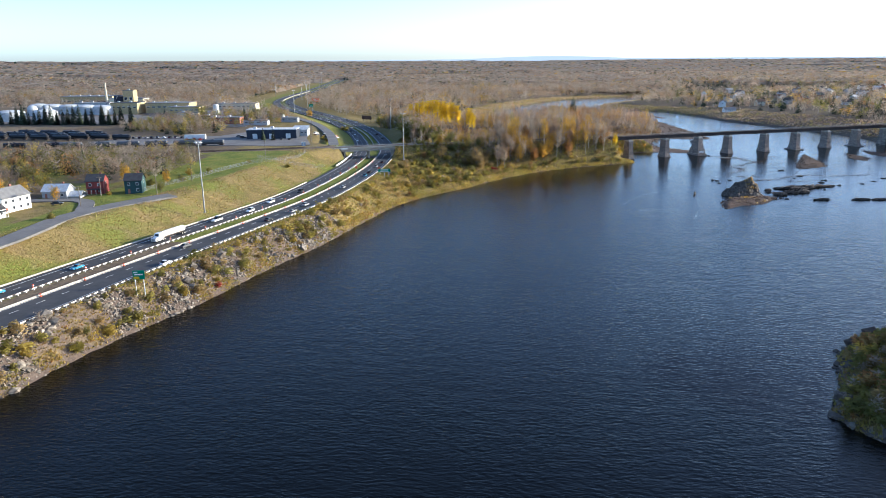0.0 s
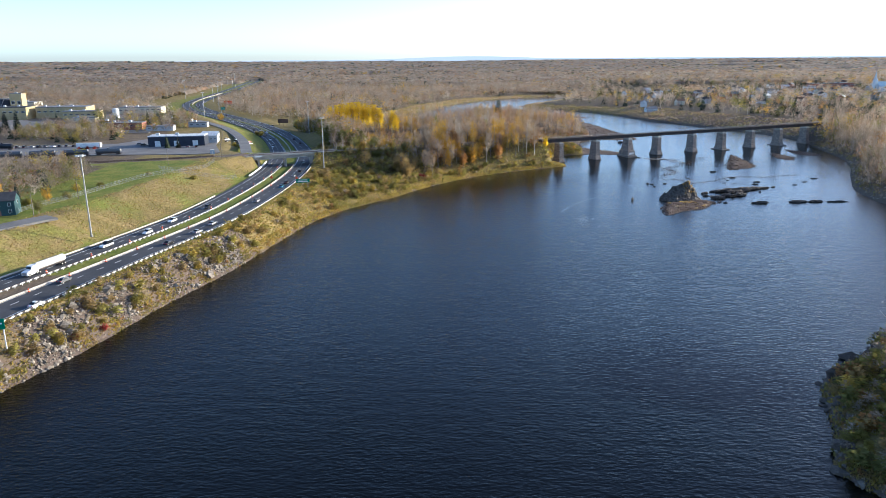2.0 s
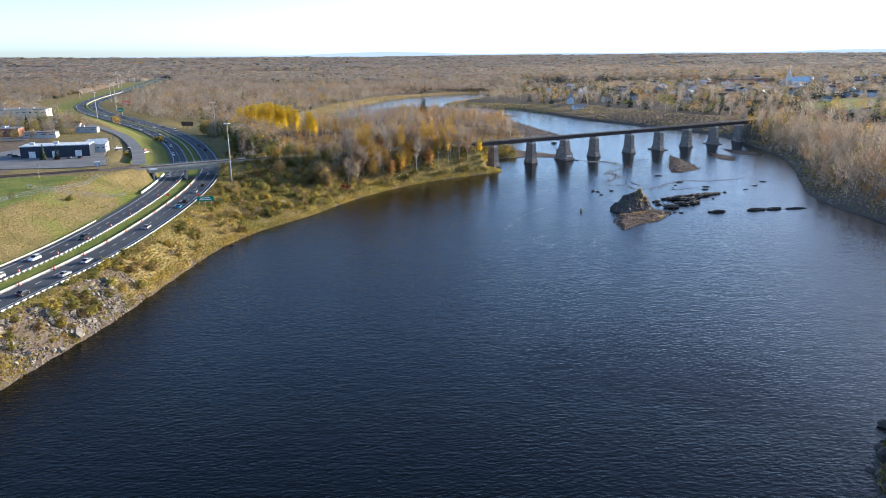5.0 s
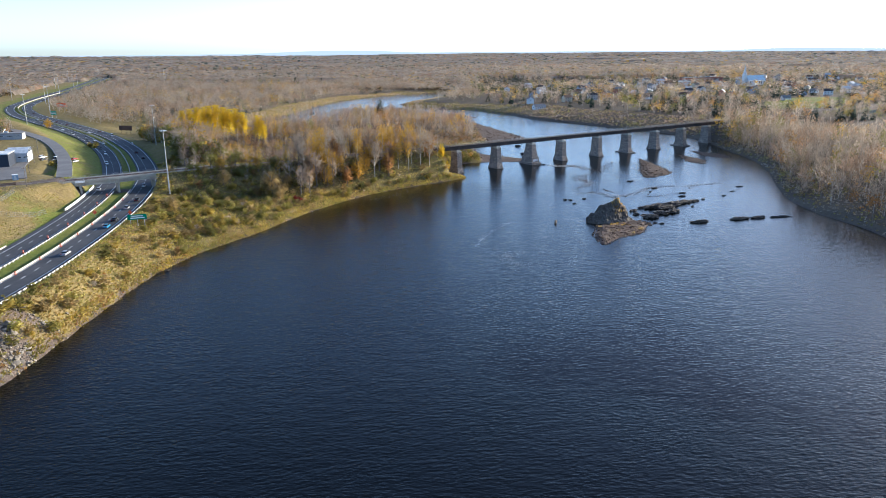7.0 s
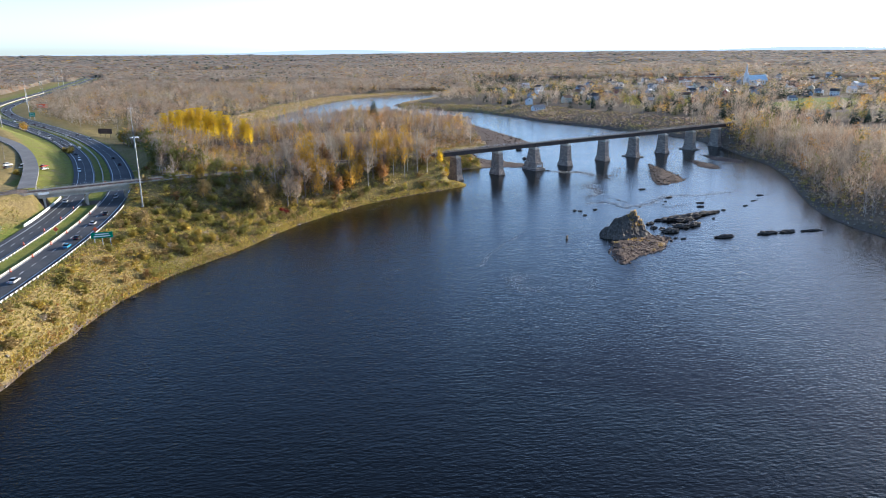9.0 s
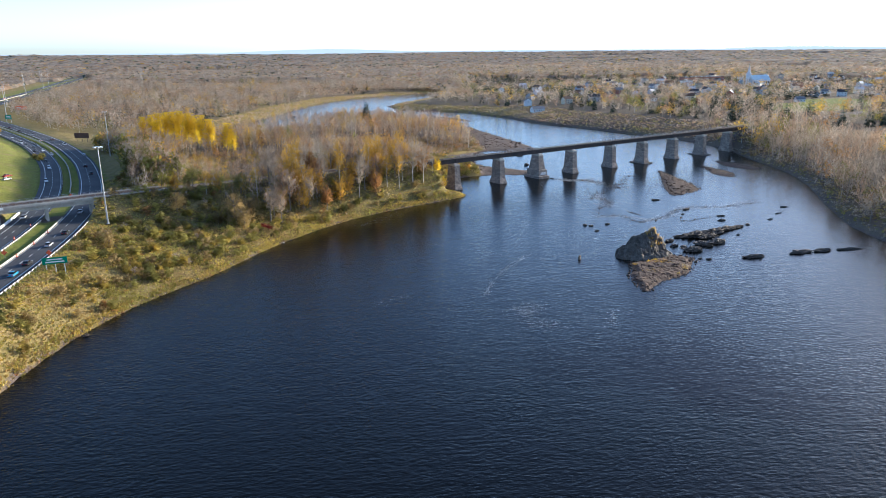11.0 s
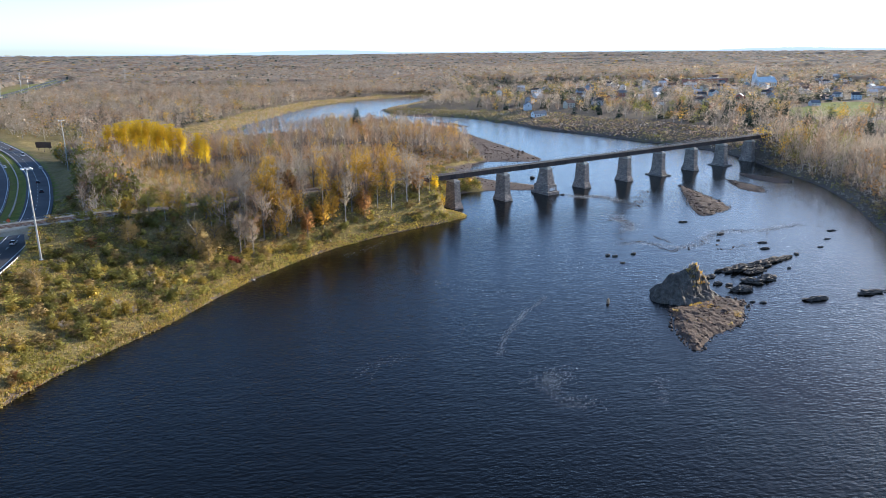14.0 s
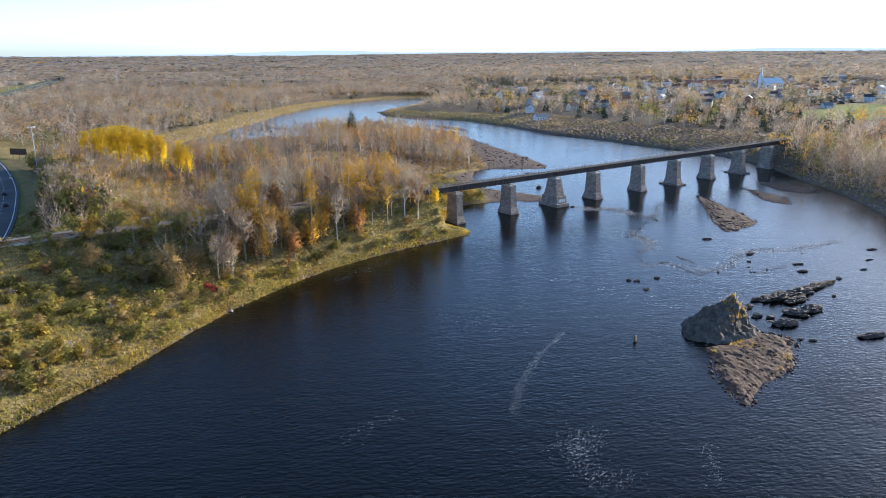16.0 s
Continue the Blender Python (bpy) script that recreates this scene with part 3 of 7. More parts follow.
# ---- railway bridge over the river ----
RAIL_DIR = Vector((212.0, 85.1)).normalized()
RAIL_ANGLE = math.degrees(math.atan2(RAIL_DIR.y, RAIL_DIR.x))
P1 = Vector((100.7, 583.3))


def railway_bridge():
    top = thing("railway_bridge", "dark steel girder railway bridge on tapered stone piers", "bridge", at=pose(P1.x, P1.y, 0, 0, 0, RAIL_ANGLE))
    at = [0.0, 33.2, 64.5, 93.6, 130.4, 162.6, 195.5, 228.5, 261.0]
    for k, s in enumerate(at):
        g = Geo()
        if k == 2:
            g.box(s - 4.4, -7.2, -2.5, s + 4.4, 7.2, 1.6, 0.97)
            g.box(s - 3.4, -6.0, 1.6, s + 3.4, 6.0, 5.4, 0.94)
            g.box(s - 2.7, -4.8, 5.4, s + 2.7, 4.8, 13.8, 0.66)
        else:
            g.box(s - 2.7, -5.4, -2.5, s + 2.7, 5.4, 0.9, 0.98)
            g.box(s - 2.5, -5.1, 0.9, s + 2.5, 5.1, 3.6, 0.82)
            g.box(s - 2.02, -4.15, 3.6, s + 2.02, 4.15, 13.8, 0.84)
        if k > 3 and k % 2:
            g.box(s - 4.2, -7.0, -2.5, s + 4.2, 7.0, 0.7, 0.98)
        pier = part("pier", g, STONE, top)
        part("pier_cap", Geo().box(s - 1.95, -3.6, 13.8, s + 1.95, 3.6, 14.6).box(s - 1.3, -2.6, 14.6, s + 1.3, 2.6, 15.3), CONCRETE, pier, "pale bearing cap")
        if k == 2:
            g = Geo()
            for j in range(6):
                g.box(s - 2.2 + j * 0.75, -6.02, 2.3, s - 1.7 + j * 0.75, -5.9, 3.9)
            part("lettering_bars", g, WHITE, pier, "faded pale painted marks")
    ends = [-32.0] + at + [283.0]
    for a, b in zip(ends, ends[1:]):
        g = Geo()
        for y in (-1.5, 1.5):
            g.box(a + 0.12, y - 0.04, 15.3, b - 0.12, y + 0.04, 17.8)
            g.box(a + 0.12, y - 0.24, 15.3, b - 0.12, y + 0.24, 15.38).box(a + 0.12, y - 0.24, 17.72, b - 0.12, y + 0.24, 17.8)
            n = int((b - a) / 1.9)
            for j in range(n + 1):
                x = a + 0.2 + (b - a - 0.4) * j / n
                g.box(x - 0.05, y - 0.2, 15.38, x + 0.05, y + 0.2, 17.72)
        part("girder", g, STEEL_DARK, top)
    g = Geo()
    for j in range(int((283 + 32) / 0.62)):
        x = -32 + j * 0.62
        g.box(x, -2.3, 17.8, x + 0.3, 2.3, 18.02)
    tagged(part("sleepers", g, TIMBER, top, "weathered timber sleepers"), "weathered timber sleepers", kind="stuff")
    for y in (-0.75, 0.75):
        part("rail", Geo().box(-32, y - 0.04, 18.02, 283, y + 0.04, 18.18), RUST, top)
    for y in (-2.25, 2.25):
        g = Geo().box(-32, y - 0.03, 19.05, 283, y + 0.03, 19.12).box(-32, y - 0.02, 18.55, 283, y + 0.02, 18.6)
        for j in range(int(315 / 2.4)):
            x = -32 + j * 2.4
            g.box(x - 0.04, y - 0.04, 17.9, x + 0.04, y + 0.04, 19.1)
        part("railing", g, STEEL_GREY, top)
    part("walkway", Geo().box(-32, -2.3, 18.02, 283, -1.4, 18.09), TIMBER, top, "grey plank walkway")
    part("abutment", Geo().box(-42, -4, 4, -31.5, 4, 15.2, 0.96), STONE, top)
    part("abutment", Geo().box(282, -4.5, 4, 294, 4.5, 15.2, 0.96), STONE, top)


railway_bridge()


def overpass():
    """The concrete rail overpass across the highway."""
    a, b = Vector((-131, 489.2)), Vector((-54, 522.3))
    u = (b - a).normalized()
    ang, n = math.degrees(math.atan2(u.y, u.x)), (b - a).length
    top = thing("rail_overpass", "weathered concrete railway overpass above the highway", "overpass", at=pose(a.x, a.y, 0, 0, 0, ang))
    for y in (-2.9, -1.0, 1.0, 2.9):
        part("beam", Geo().box(0, y - 0.28, 16.4, n, y + 0.28, 18.2), CONCRETE, top)
    part("deck", Geo().box(-4, -4.3, 18.2, n + 4, 4.3, 18.75).box(-4, -4.5, 18.75, n + 4, -4.1, 19.5).box(-4, 4.1, 18.75, n + 4, 4.5, 19.5), CONCRETE, top)
    part("ballast", Geo().box(-4, -1.0, 18.75, n + 4, 4.05, 19.05, 0.97), GRAVEL, top, "brown track ballast")
    for y in (0.6, 2.1):
        part("rail", Geo().box(-4, y - 0.04, 19.05, n + 4, y + 0.04, 19.2), RUST, top)
    g = Geo()
    for j in range(int((n + 8) / 2.5)):
        x = -4 + j * 2.5
        g.box(x - 0.04, -4.36, 19.25, x + 0.04, -4.28, 20.35)
        g.box(x - 0.04, 4.28, 19.25, x + 0.04, 4.36, 20.35)
    for y in (-4.32, 4.32):
        for z in (19.75, 20.3):
            g.box(-4, y - 0.03, z, n + 4, y + 0.03, z + 0.06)
    part("railing", g, STEEL_GREY, top)
    for s in (22.0, 39.5, 57.0):
        g = Geo().box(s - 0.6, -3.6, 15.7, s + 0.6, 3.6, 16.4)
        for y in (-2.6, 0.0, 2.6):
            g.box(s - 0.42, y - 0.42, 10.9, s + 0.42, y + 0.42, 15.7)
        part("pier", g, CONCRETE, top)
    for s in (0.0, n):
        part("abutment", Geo().box(s - 5.5, -4.6, 10.5, s + 5.5, 4.6, 16.4, 0.97), CONCRETE, top)
    part("sign_panel", Geo().box(19.5, -4.62, 18.2, 24.0, -4.52, 19.2), WHITE, top, "small pale sign plate on the parapet")


overpass()


def track(name, pts, z, label):
    """Two rails on sleepers in ballast."""
    line = curve(pts, 6)
    top = thing(name, label, "railway track")
    new("ballast", strip("ballast", line, -2.2, 2.2, z, GRAVEL, 0.6)).parent = top
    for k in (-0.75, 0.75):
        new("rail", strip("rail", line, k - 0.05, k + 0.05, z + 0.3, RUST, 0.16)).parent = top
    g = Geo()
    for x, y, a in along(line, 0, 1e9, 0.8):
        c, s = math.cos(radians(a)), math.sin(radians(a))
        q = [(x + c * i - s * j, y + s * i + c * j) for i, j in ((-0.12, -1.3), (0.12, -1.3), (0.12, 1.3), (-0.12, 1.3))]
        g.add([(*p, zz) for zz in (z, z + 0.14) for p in q], [(4, 5, 6, 7), (0, 1, 5, 4), (1, 2, 6, 5), (2, 3, 7, 6), (3, 0, 4, 7)])
    tagged(part("sleepers", g, TIMBER, top), "weathered timber sleepers", kind="stuff")


track("railway_track", [(-420, 397), (-290, 442), (-200, 467), (-136, 488)], 20.25, "rusty railway track on brown ballast")
track("railway_track", [(-52, 524), (0, 544.5), (70, 571)], 18.25, "rusty railway track between autumn trees")


# ---- lamps and signs ----
def light_mast():
    m = thing("light_mast", "tall pale high-mast highway light with a ring of lamps", "light mast", "light masts along the highway")
    part("pole", Geo().lathe([(0.6, 0), (0.6, 0.25), (0.36, 0.3), (0.34, 6), (0.25, 20), (0.17, 31.2)], 10), STEEL_GREY, m)
    part("ring", Geo().lathe([(1.0, 31.0), (1.1, 31.1), (1.0, 31.2), (0.2, 31.25)], 12), STEEL_GREY, m)
    for k in range(6):
        a = k * math.pi / 3
        g = Geo().box(1.05, -0.3, 30.75, 1.85, 0.3, 31.15, 0.75)
        part("lamp_head", g, WHITE, m, "white lamp housing", at=pose(0, 0, 0, 0, 0, math.degrees(a)))
    return m


MAST = light_mast()
for k, (x, y, z) in enumerate([(-66.6, 485, 12.4), (-131.2, 302.4, 14.4), (-105, 679, 11.2), (-251, 865, 11.3), (-415, 1317, 11), (-282, 1040, 11.2), (-338, 1214, 11.2),
                               (-450, 1654, 12), (-419, 1659, 12), (-452, 1812, 12), (-283, 1860, 11), (-270, 1800, 11), (-509, 1961, 12), (-395, 1480, 11.5)]):
    if k:
        copy_thing(MAST, pose(x, y, z, 0, 0, 23 * k))
    else:
        MAST.matrix_basis = pose(x, y, z)


def board(name, label, category, x, y, z, w, h, up, face, turn, posts=2, bars=(), post_mat=None, back=None):
    """A sign: a panel on posts, facing the way turn points (0: south)."""
    s = thing(name, label, category, at=pose(x, y, z, 0, 0, turn))
    panel = part("panel", Geo().box(-w / 2, -0.05, up, w / 2, 0.05, up + h), face, s)
    for i in range(posts):
        px = 0 if posts == 1 else -w * 0.36 + w * 0.72 * i / (posts - 1)
        part("post", Geo().box(px - 0.11, 0.05, -2.0, px + 0.11, 0.27, up + h * 0.9), post_mat or WHITE, s)
    if bars:
        g = Geo()
        for bx, bz, bw, bh in bars:
            g.box(bx - bw / 2, -0.07, up + bz, bx + bw / 2, -0.05, up + bz + bh)
        part("lettering_bars", g, WHITE, panel, "white lettering shown as bars")
    return s


g1 = board("road_sign", "green highway exit sign on two white posts", "road sign", -113.5, 207.5, 10.0, 3.6, 2.9, 3.4, GREEN_SIGN, 10, 2,
           ((-0.9, 2.1, 1.3, 0.4), (0, 1.4, 2.6, 0.4)))
YELLOW_PLATE = material("yellow_sign_face", (0.75, 0.5, 0.02), (0.65, 0.42, 0.02), 2, 0.5)
part("exit_plate", Geo().box(-1.6, -0.08, 3.5, 0.1, -0.05, 4.3), YELLOW_PLATE, g1, "yellow exit plate")
board("road_sign", "wide green guide sign on three white posts", "road sign", -70.6, 426.4, 10.8, 7.4, 2.2, 2.2, GREEN_SIGN, 8, 3, ((0, 1.3, 4.6, 0.4), (0, 0.5, 5.6, 0.4)))
board("road_sign", "distant green highway guide sign", "road sign", -261, 981, 11.3, 6.5, 4.2, 3.0, GREEN_SIGN, -18, 2, ((0, 2.6, 4.4, 0.5), (0, 1.2, 5.0, 0.5)))
ORANGE = material("orange_billboard_face", (0.85, 0.16, 0.06), (0.8, 0.13, 0.05), 6, 0.5)
board("billboard", "orange advertising billboard beside the highway", "billboard", -281, 1085, 11.2, 14, 4.6, 4.5, ORANGE, -20, 2,
      ((-2.5, 2.3, 6.0, 0.9), (1.5, 0.9, 7.5, 0.8)), STEEL_DARK)
BROWN = material("brown_board", (0.1, 0.06, 0.04), (0.08, 0.05, 0.035), 3, 0.8)
board("billboard", "brown billboard seen from behind with a white lamp", "billboard", -150, 797, 11.2, 13, 4.2, 2.0, BROWN, -25, 3, (), STEEL_DARK)
for x, y, t in ((-91.3, 443.8, 5), (-76.2, 440, 5), (-96, 548, 0)):
    s = thing("warning_sign", "orange diamond roadworks sign on a short post", "warning sign", "roadworks signs", at=pose(x, y, ROAD_Z, 0, 0, t))
    part("plate", Geo().add([(0, -0.03, 0.9), (0.95, -0.03, 1.85), (0, -0.03, 2.8), (-0.95, -0.03, 1.85), (0, 0.03, 0.9), (0.95, 0.03, 1.85), (0, 0.03, 2.8), (-0.95, 0.03, 1.85)],
                            [(0, 1, 2, 3), (7, 6, 5, 4), (0, 4, 5, 1), (1, 5, 6, 2), (2, 6, 7, 3), (3, 7, 4, 0)]), ORANGE, s)
    part("post", Geo().box(-0.05, 0.03, -1.5, 0.05, 0.13, 2.0), STEEL_GREY, s)
s = thing("warning_sign", "grey diamond sign seen from behind beside the guard rail", "warning sign", at=pose(-71, 468, 11.0, 0, 0, 8))
part("plate", Geo().add([(0, -0.03, 1.6), (0.9, -0.03, 2.5), (0, -0.03, 3.4), (-0.9, -0.03, 2.5), (0, 0.03, 1.6), (0.9, 0.03, 2.5), (0, 0.03, 3.4), (-0.9, 0.03, 2.5)],
                        [(0, 1, 2, 3), (7, 6, 5, 4), (0, 4, 5, 1), (1, 5, 6, 2), (2, 6, 7, 3), (3, 7, 4, 0)]), STEEL_GREY, s)
part("post", Geo().box(-0.05, 0.03, -1.0, 0.05, 0.13, 2.6), STEEL_GREY, s)

# ---- vehicles ----
GLASS = material("dark_car_glass", (0.02, 0.025, 0.03), (0.015, 0.018, 0.02), 1, 0.08)
TYRE = material("tyre_rubber", (0.02, 0.02, 0.02), (0.03, 0.03, 0.03), 1, 0.9)
LAMP_RED = material("red_tail_lamp", (0.45, 0.02, 0.02), (0.35, 0.02, 0.02), 1, 0.3)
CAR_PAINT = {n: material(n + "_car_paint", c, tuple(v * 0.9 for v in c), 4, 0.28, metal=0.1, fine=0.03) for n, c in
             (("white", (0.78, 0.78, 0.77)), ("silver", (0.42, 0.43, 0.44)), ("black", (0.025, 0.026, 0.03)), ("grey", (0.12, 0.125, 0.13)), ("blue", (0.05, 0.26, 0.42)), ("red", (0.4, 0.03, 0.03)))}


def shell(prof, half, squeeze):
    """A body from a side outline (x, z), drawn in towards the top."""
    zs = [z for _, z in prof]
    lo, hi = min(zs), max(zs)
    g, n = Geo(), len(prof)
    v = [(x, s * half * (1 - squeeze * (z - lo) / (hi - lo + 1e-6)), z) for s in (-1, 1) for x, z in prof]
    return g.add(v, [tuple(range(n)), tuple(range(2 * n - 1, n - 1, -1))] + [(k, k + n, (k + 1) % n + n, (k + 1) % n) for k in range(n)])


def car(colour, form):
    long, tall = {"saloon": (4.7, 1.45), "suv": (4.8, 1.75), "van": (5.9, 2.2)}[form]
    a = long / 2
    c = thing("car", f"{colour} {form} car driving on the asphalt" if form != "van" else f"{colour} passenger van on the asphalt", "car" if form != "van" else "van")
    belt = 0.95 if form == "saloon" else 1.1
    nose = 0.72 if form != "van" else 0.95
    part("body", shell([(-a, 0.32), (a, 0.32), (a + 0.03, nose * 0.7), (a - 0.1, nose), (a * 0.42, belt), (-a + 0.1, belt), (-a - 0.03, 0.6)], 0.91, 0.06), CAR_PAINT[colour], c)
    back = -a * 0.78 if form == "saloon" else -a + 0.12
    roof = [(a * 0.4, belt), (a * 0.12, tall), (-a * 0.45 if form == "saloon" else -a * 0.86, tall), (back, belt)]
    part("window_band", shell(roof, 0.85, 0.18), GLASS, c, "dark tinted windows")
    part("roof", Geo().box(roof[2][0] + 0.05, -0.66, tall - 0.02, roof[1][0] - 0.05, 0.66, tall + 0.05, 0.92), CAR_PAINT[colour], c)
    for x in (a * 0.6, -a * 0.6):
        for y in (-0.84, 0.84):
            w = part("wheel", Geo().tube((x, y - 0.11, 0.33), (x, y + 0.11, 0.33), 0.33, 0.33, 12), TYRE, c)
            part("rim", Geo().tube((x, y - 0.125, 0.33), (x, y + 0.125, 0.33), 0.19, 0.19, 8), STEEL_GREY, w)
    for y in (-0.6, 0.6):
        part("headlight", Geo().box(a - 0.06, y - 0.2, 0.58, a + 0.05, y + 0.2, 0.74), WHITE, c)
        part("tail_light", Geo().box(-a - 0.05, y - 0.2, 0.68, -a + 0.05, y + 0.2, 0.9), LAMP_RED, c)
    return c


CARS = {}


def drive(x, y, colour, form="saloon"):
    """A vehicle on the road, headed with the traffic of its side."""
    d = np.linalg.norm(MEDIAN - (x, y), axis=1)
    k = int(np.clip(d.argmin(), 1, len(MEDIAN) - 2))
    t = MEDIAN[k + 1] - MEDIAN[k - 1]
    a = math.degrees(math.atan2(t[1], t[0]))
    if (x - MEDIAN[k][0]) * t[1] - (y - MEDIAN[k][1]) * t[0] < 0:
        a += 180
    m = pose(x, y, ROAD_Z + 0.01, 0, 0, a)
    if (colour, form) in CARS:
        return copy_thing(CARS[colour, form], m)
    CARS[colour, form] = c = car(colour, form)
    c.matrix_basis = m
    c["group"] = "traffic on the highway"
    return c


for row in ((-119, 254, "grey"), (-101.5, 300, "black"), (-94, 333, "silver"), (-86, 381, "silver"), (-81.5, 421, "blue"), (-80, 475, "black"),
            (-124, 298, "white", "van"), (-116, 318, "white", "suv"), (-113, 339, "white", "suv"), (-106, 367, "black", "suv"),
            (-144, 224, "blue"), (-153, 196, "blue"), (-116, 231, "white"), (-134, 651, "white", "suv"), (-122, 602, "white", "suv"), (-144, 681, "black"), (-161, 735, "white"), (-167, 737, "black"),
            (-174, 760, "grey"), (-191, 788, "white", "van"), (-183, 771, "grey"), (-211, 831, "white"), (-246, 890, "black"), (-105, 508, "silver"),
            (-344, 1186, "white", "van"), (-330, 1112, "white", "van"), (-370, 1170, "black"), (-127, 705, "white"), (-114, 652, "black"), (-104, 622, "black"),
            (-156, 770, "white", "van"), (-174, 805, "grey"), (-181, 801, "white"), (-202, 852, "silver"), (-222, 883, "black"), (-240, 915, "black"),
            (-84, 514, "white"), (-81, 457, "silver"), (-81, 433, "black"), (-96, 318, "silver"), (-150, 715, "white"), (-270, 955, "white"), (-300, 1040, "grey"),
            (-320, 1075, "black", "suv"), (-385, 1420, "white"), (-395, 1380, "red"), (-400, 1560, "white", "van"), (-425, 1640, "black"), (-375, 1330, "white"), (-365, 1290, "grey")):
    drive(*row)


def tanker():
    t = thing("tanker_truck", "white tanker truck with a long cylindrical trailer", "truck")
    g = shell([(4.2, 0.5), (8.9, 0.5), (8.9, 1.5), (8.5, 1.75), (7.0, 1.95), (6.6, 3.2), (4.4, 3.3), (4.2, 1.2)], 1.2, 0.08)
    cab = part("cab", g, CAR_PAINT["white"], t)
    part("windscreen", Geo().add([(6.98, -0.95, 2.0), (6.98, 0.95, 2.0), (6.68, 0.9, 3.0), (6.68, -0.9, 3.0)], [(0, 1, 2, 3)]), GLASS, cab)
    part("grille", Geo().box(8.88, -0.7, 0.6, 8.95, 0.7, 1.45), STEEL_GREY, cab)
    part("tank", Geo().tube((-8.2, 0, 2.3), (4.0, 0, 2.3), 1.18, 1.18, 20).tube((4.0, 0, 2.3), (4.25, 0, 2.3), 1.18, 0.8, 20).tube((-8.2, 0, 2.3), (-8.45, 0, 2.3), 1.18, 0.8, 20), WHITE, t)
    part("chassis", Geo().box(-8.3, -0.5, 0.85, 8.2, 0.5, 1.1), STEEL_DARK, t)
    part("catwalk", Geo().box(-6, -0.3, 3.46, 3, 0.3, 3.54), STEEL_GREY, t)
    for x in (8.0, 4.9, 3.6, -6.3, -7.6):
        for y in (-1.05, 1.05):
            w = part("wheel", Geo().tube((x, y - 0.2, 0.52), (x, y + 0.2, 0.52), 0.52, 0.52, 14), TYRE, t)
            part("rim", Geo().tube((x, y - 0.22, 0.52), (x, y + 0.22, 0.52), 0.28, 0.28, 8), STEEL_GREY, w)
    t.matrix_basis = pose(-131.8, 268, ROAD_Z + 0.01, 0, 0, 180 + 74)


tanker()

# ---- trees ----
LEAVES = [BARE, BARE_RED, BARE_PALE, RUSTY, GOLD, YELLOW, OLIVE, CRIMSON, CONIFER, BARK, BIRCH, TAN_GRASS, GREEN_GRASS, STRAW]
SLOT = {m.name: i for i, m in enumerate(LEAVES)}
RNG = np.random.default_rng(7)


def unit(v):
    return v / (np.linalg.norm(v, axis=-1, keepdims=True) + 1e-9)


def leaves(n, h, r, size, low=0.3, clumps=9, tight=0.36, rng=RNG):
    """Leaf sprays: small turned triangles gathered in clumps within the crown. (n, 3, 3)"""
    c = unit(rng.normal(0, 1, (clumps, 3))) * rng.uniform(0.35, 0.85, (clumps, 1))
    c *= (r, r, h * (1 - low) / 2)
    c[:, 2] += h * (low + 1) / 2
    k = rng.integers(0, clumps, n)
    p = c[k] + rng.normal(0, 1, (n, 3)) * (r * tight, r * tight, h * (1 - low) * 0.5 * tight)
    p[:, 2] = np.clip(p[:, 2], h * low * 0.75, h)
    a, b = unit(rng.normal(0, 1, (n, 3))), unit(rng.normal(0, 1, (n, 3)))
    s = size * rng.uniform(0.55, 1.35, (n, 1))
    return np.stack([p + a * s, p + b * s, p - (a + b) * s * 0.6], 1)


def needles(n, h, r, width, low=0.06, flat=0.0, rng=RNG):
    """Evergreen boughs that droop outwards in whorls from a spire. (n, 3, 3)"""
    u = rng.uniform(0, 1, n) ** 1.35
    u = np.round(u * 13 + rng.uniform(-0.7, 0.7, n)) / 13 + rng.normal(0, 0.015, n)
    if flat:
        u = np.round(u * 6) / 6 + rng.normal(0, 0.035, n)
    u = np.clip(u, 0, 1)
    z = h * (low + (0.97 - low) * u)
    a = rng.uniform(0, 2 * np.pi, n)
    l = (r * (1 - u) ** (0.85 if not flat else 0.25) + 0.25) * rng.uniform(0.65, 1.1, n)
    out = np.stack([np.cos(a), np.sin(a), np.zeros(n)], 1)
    p = np.zeros((n, 3))
    p[:, 2] = z
    tip = p + out * l[:, None]
    tip[:, 2] -= l * (0.32 - flat) + flat * 3 * rng.normal(0, 0.7, n)
    side = np.stack([-np.sin(a), np.cos(a), np.zeros(n)], 1) * (width * (0.5 + l / r))[:, None]
    mid = p + out * l[:, None] * 0.55
    mid[:, 2] -= l * 0.05
    return np.stack([mid - side, tip, mid + side * rng.uniform(0.4, 1, (n, 1))], 1)


def stem(h, r, lean=0.0, n=3):
    """A thin tapered trunk of triangles."""
    a = np.arange(n) * 2 * np.pi / n
    b = np.stack([r * np.cos(a), r * np.sin(a), np.full(n, -0.6)], 1)
    t = np.array([lean, lean * 0.5, h])
    return np.stack([np.stack([b[k], b[(k + 1) % n], t]) for k in range(n)])


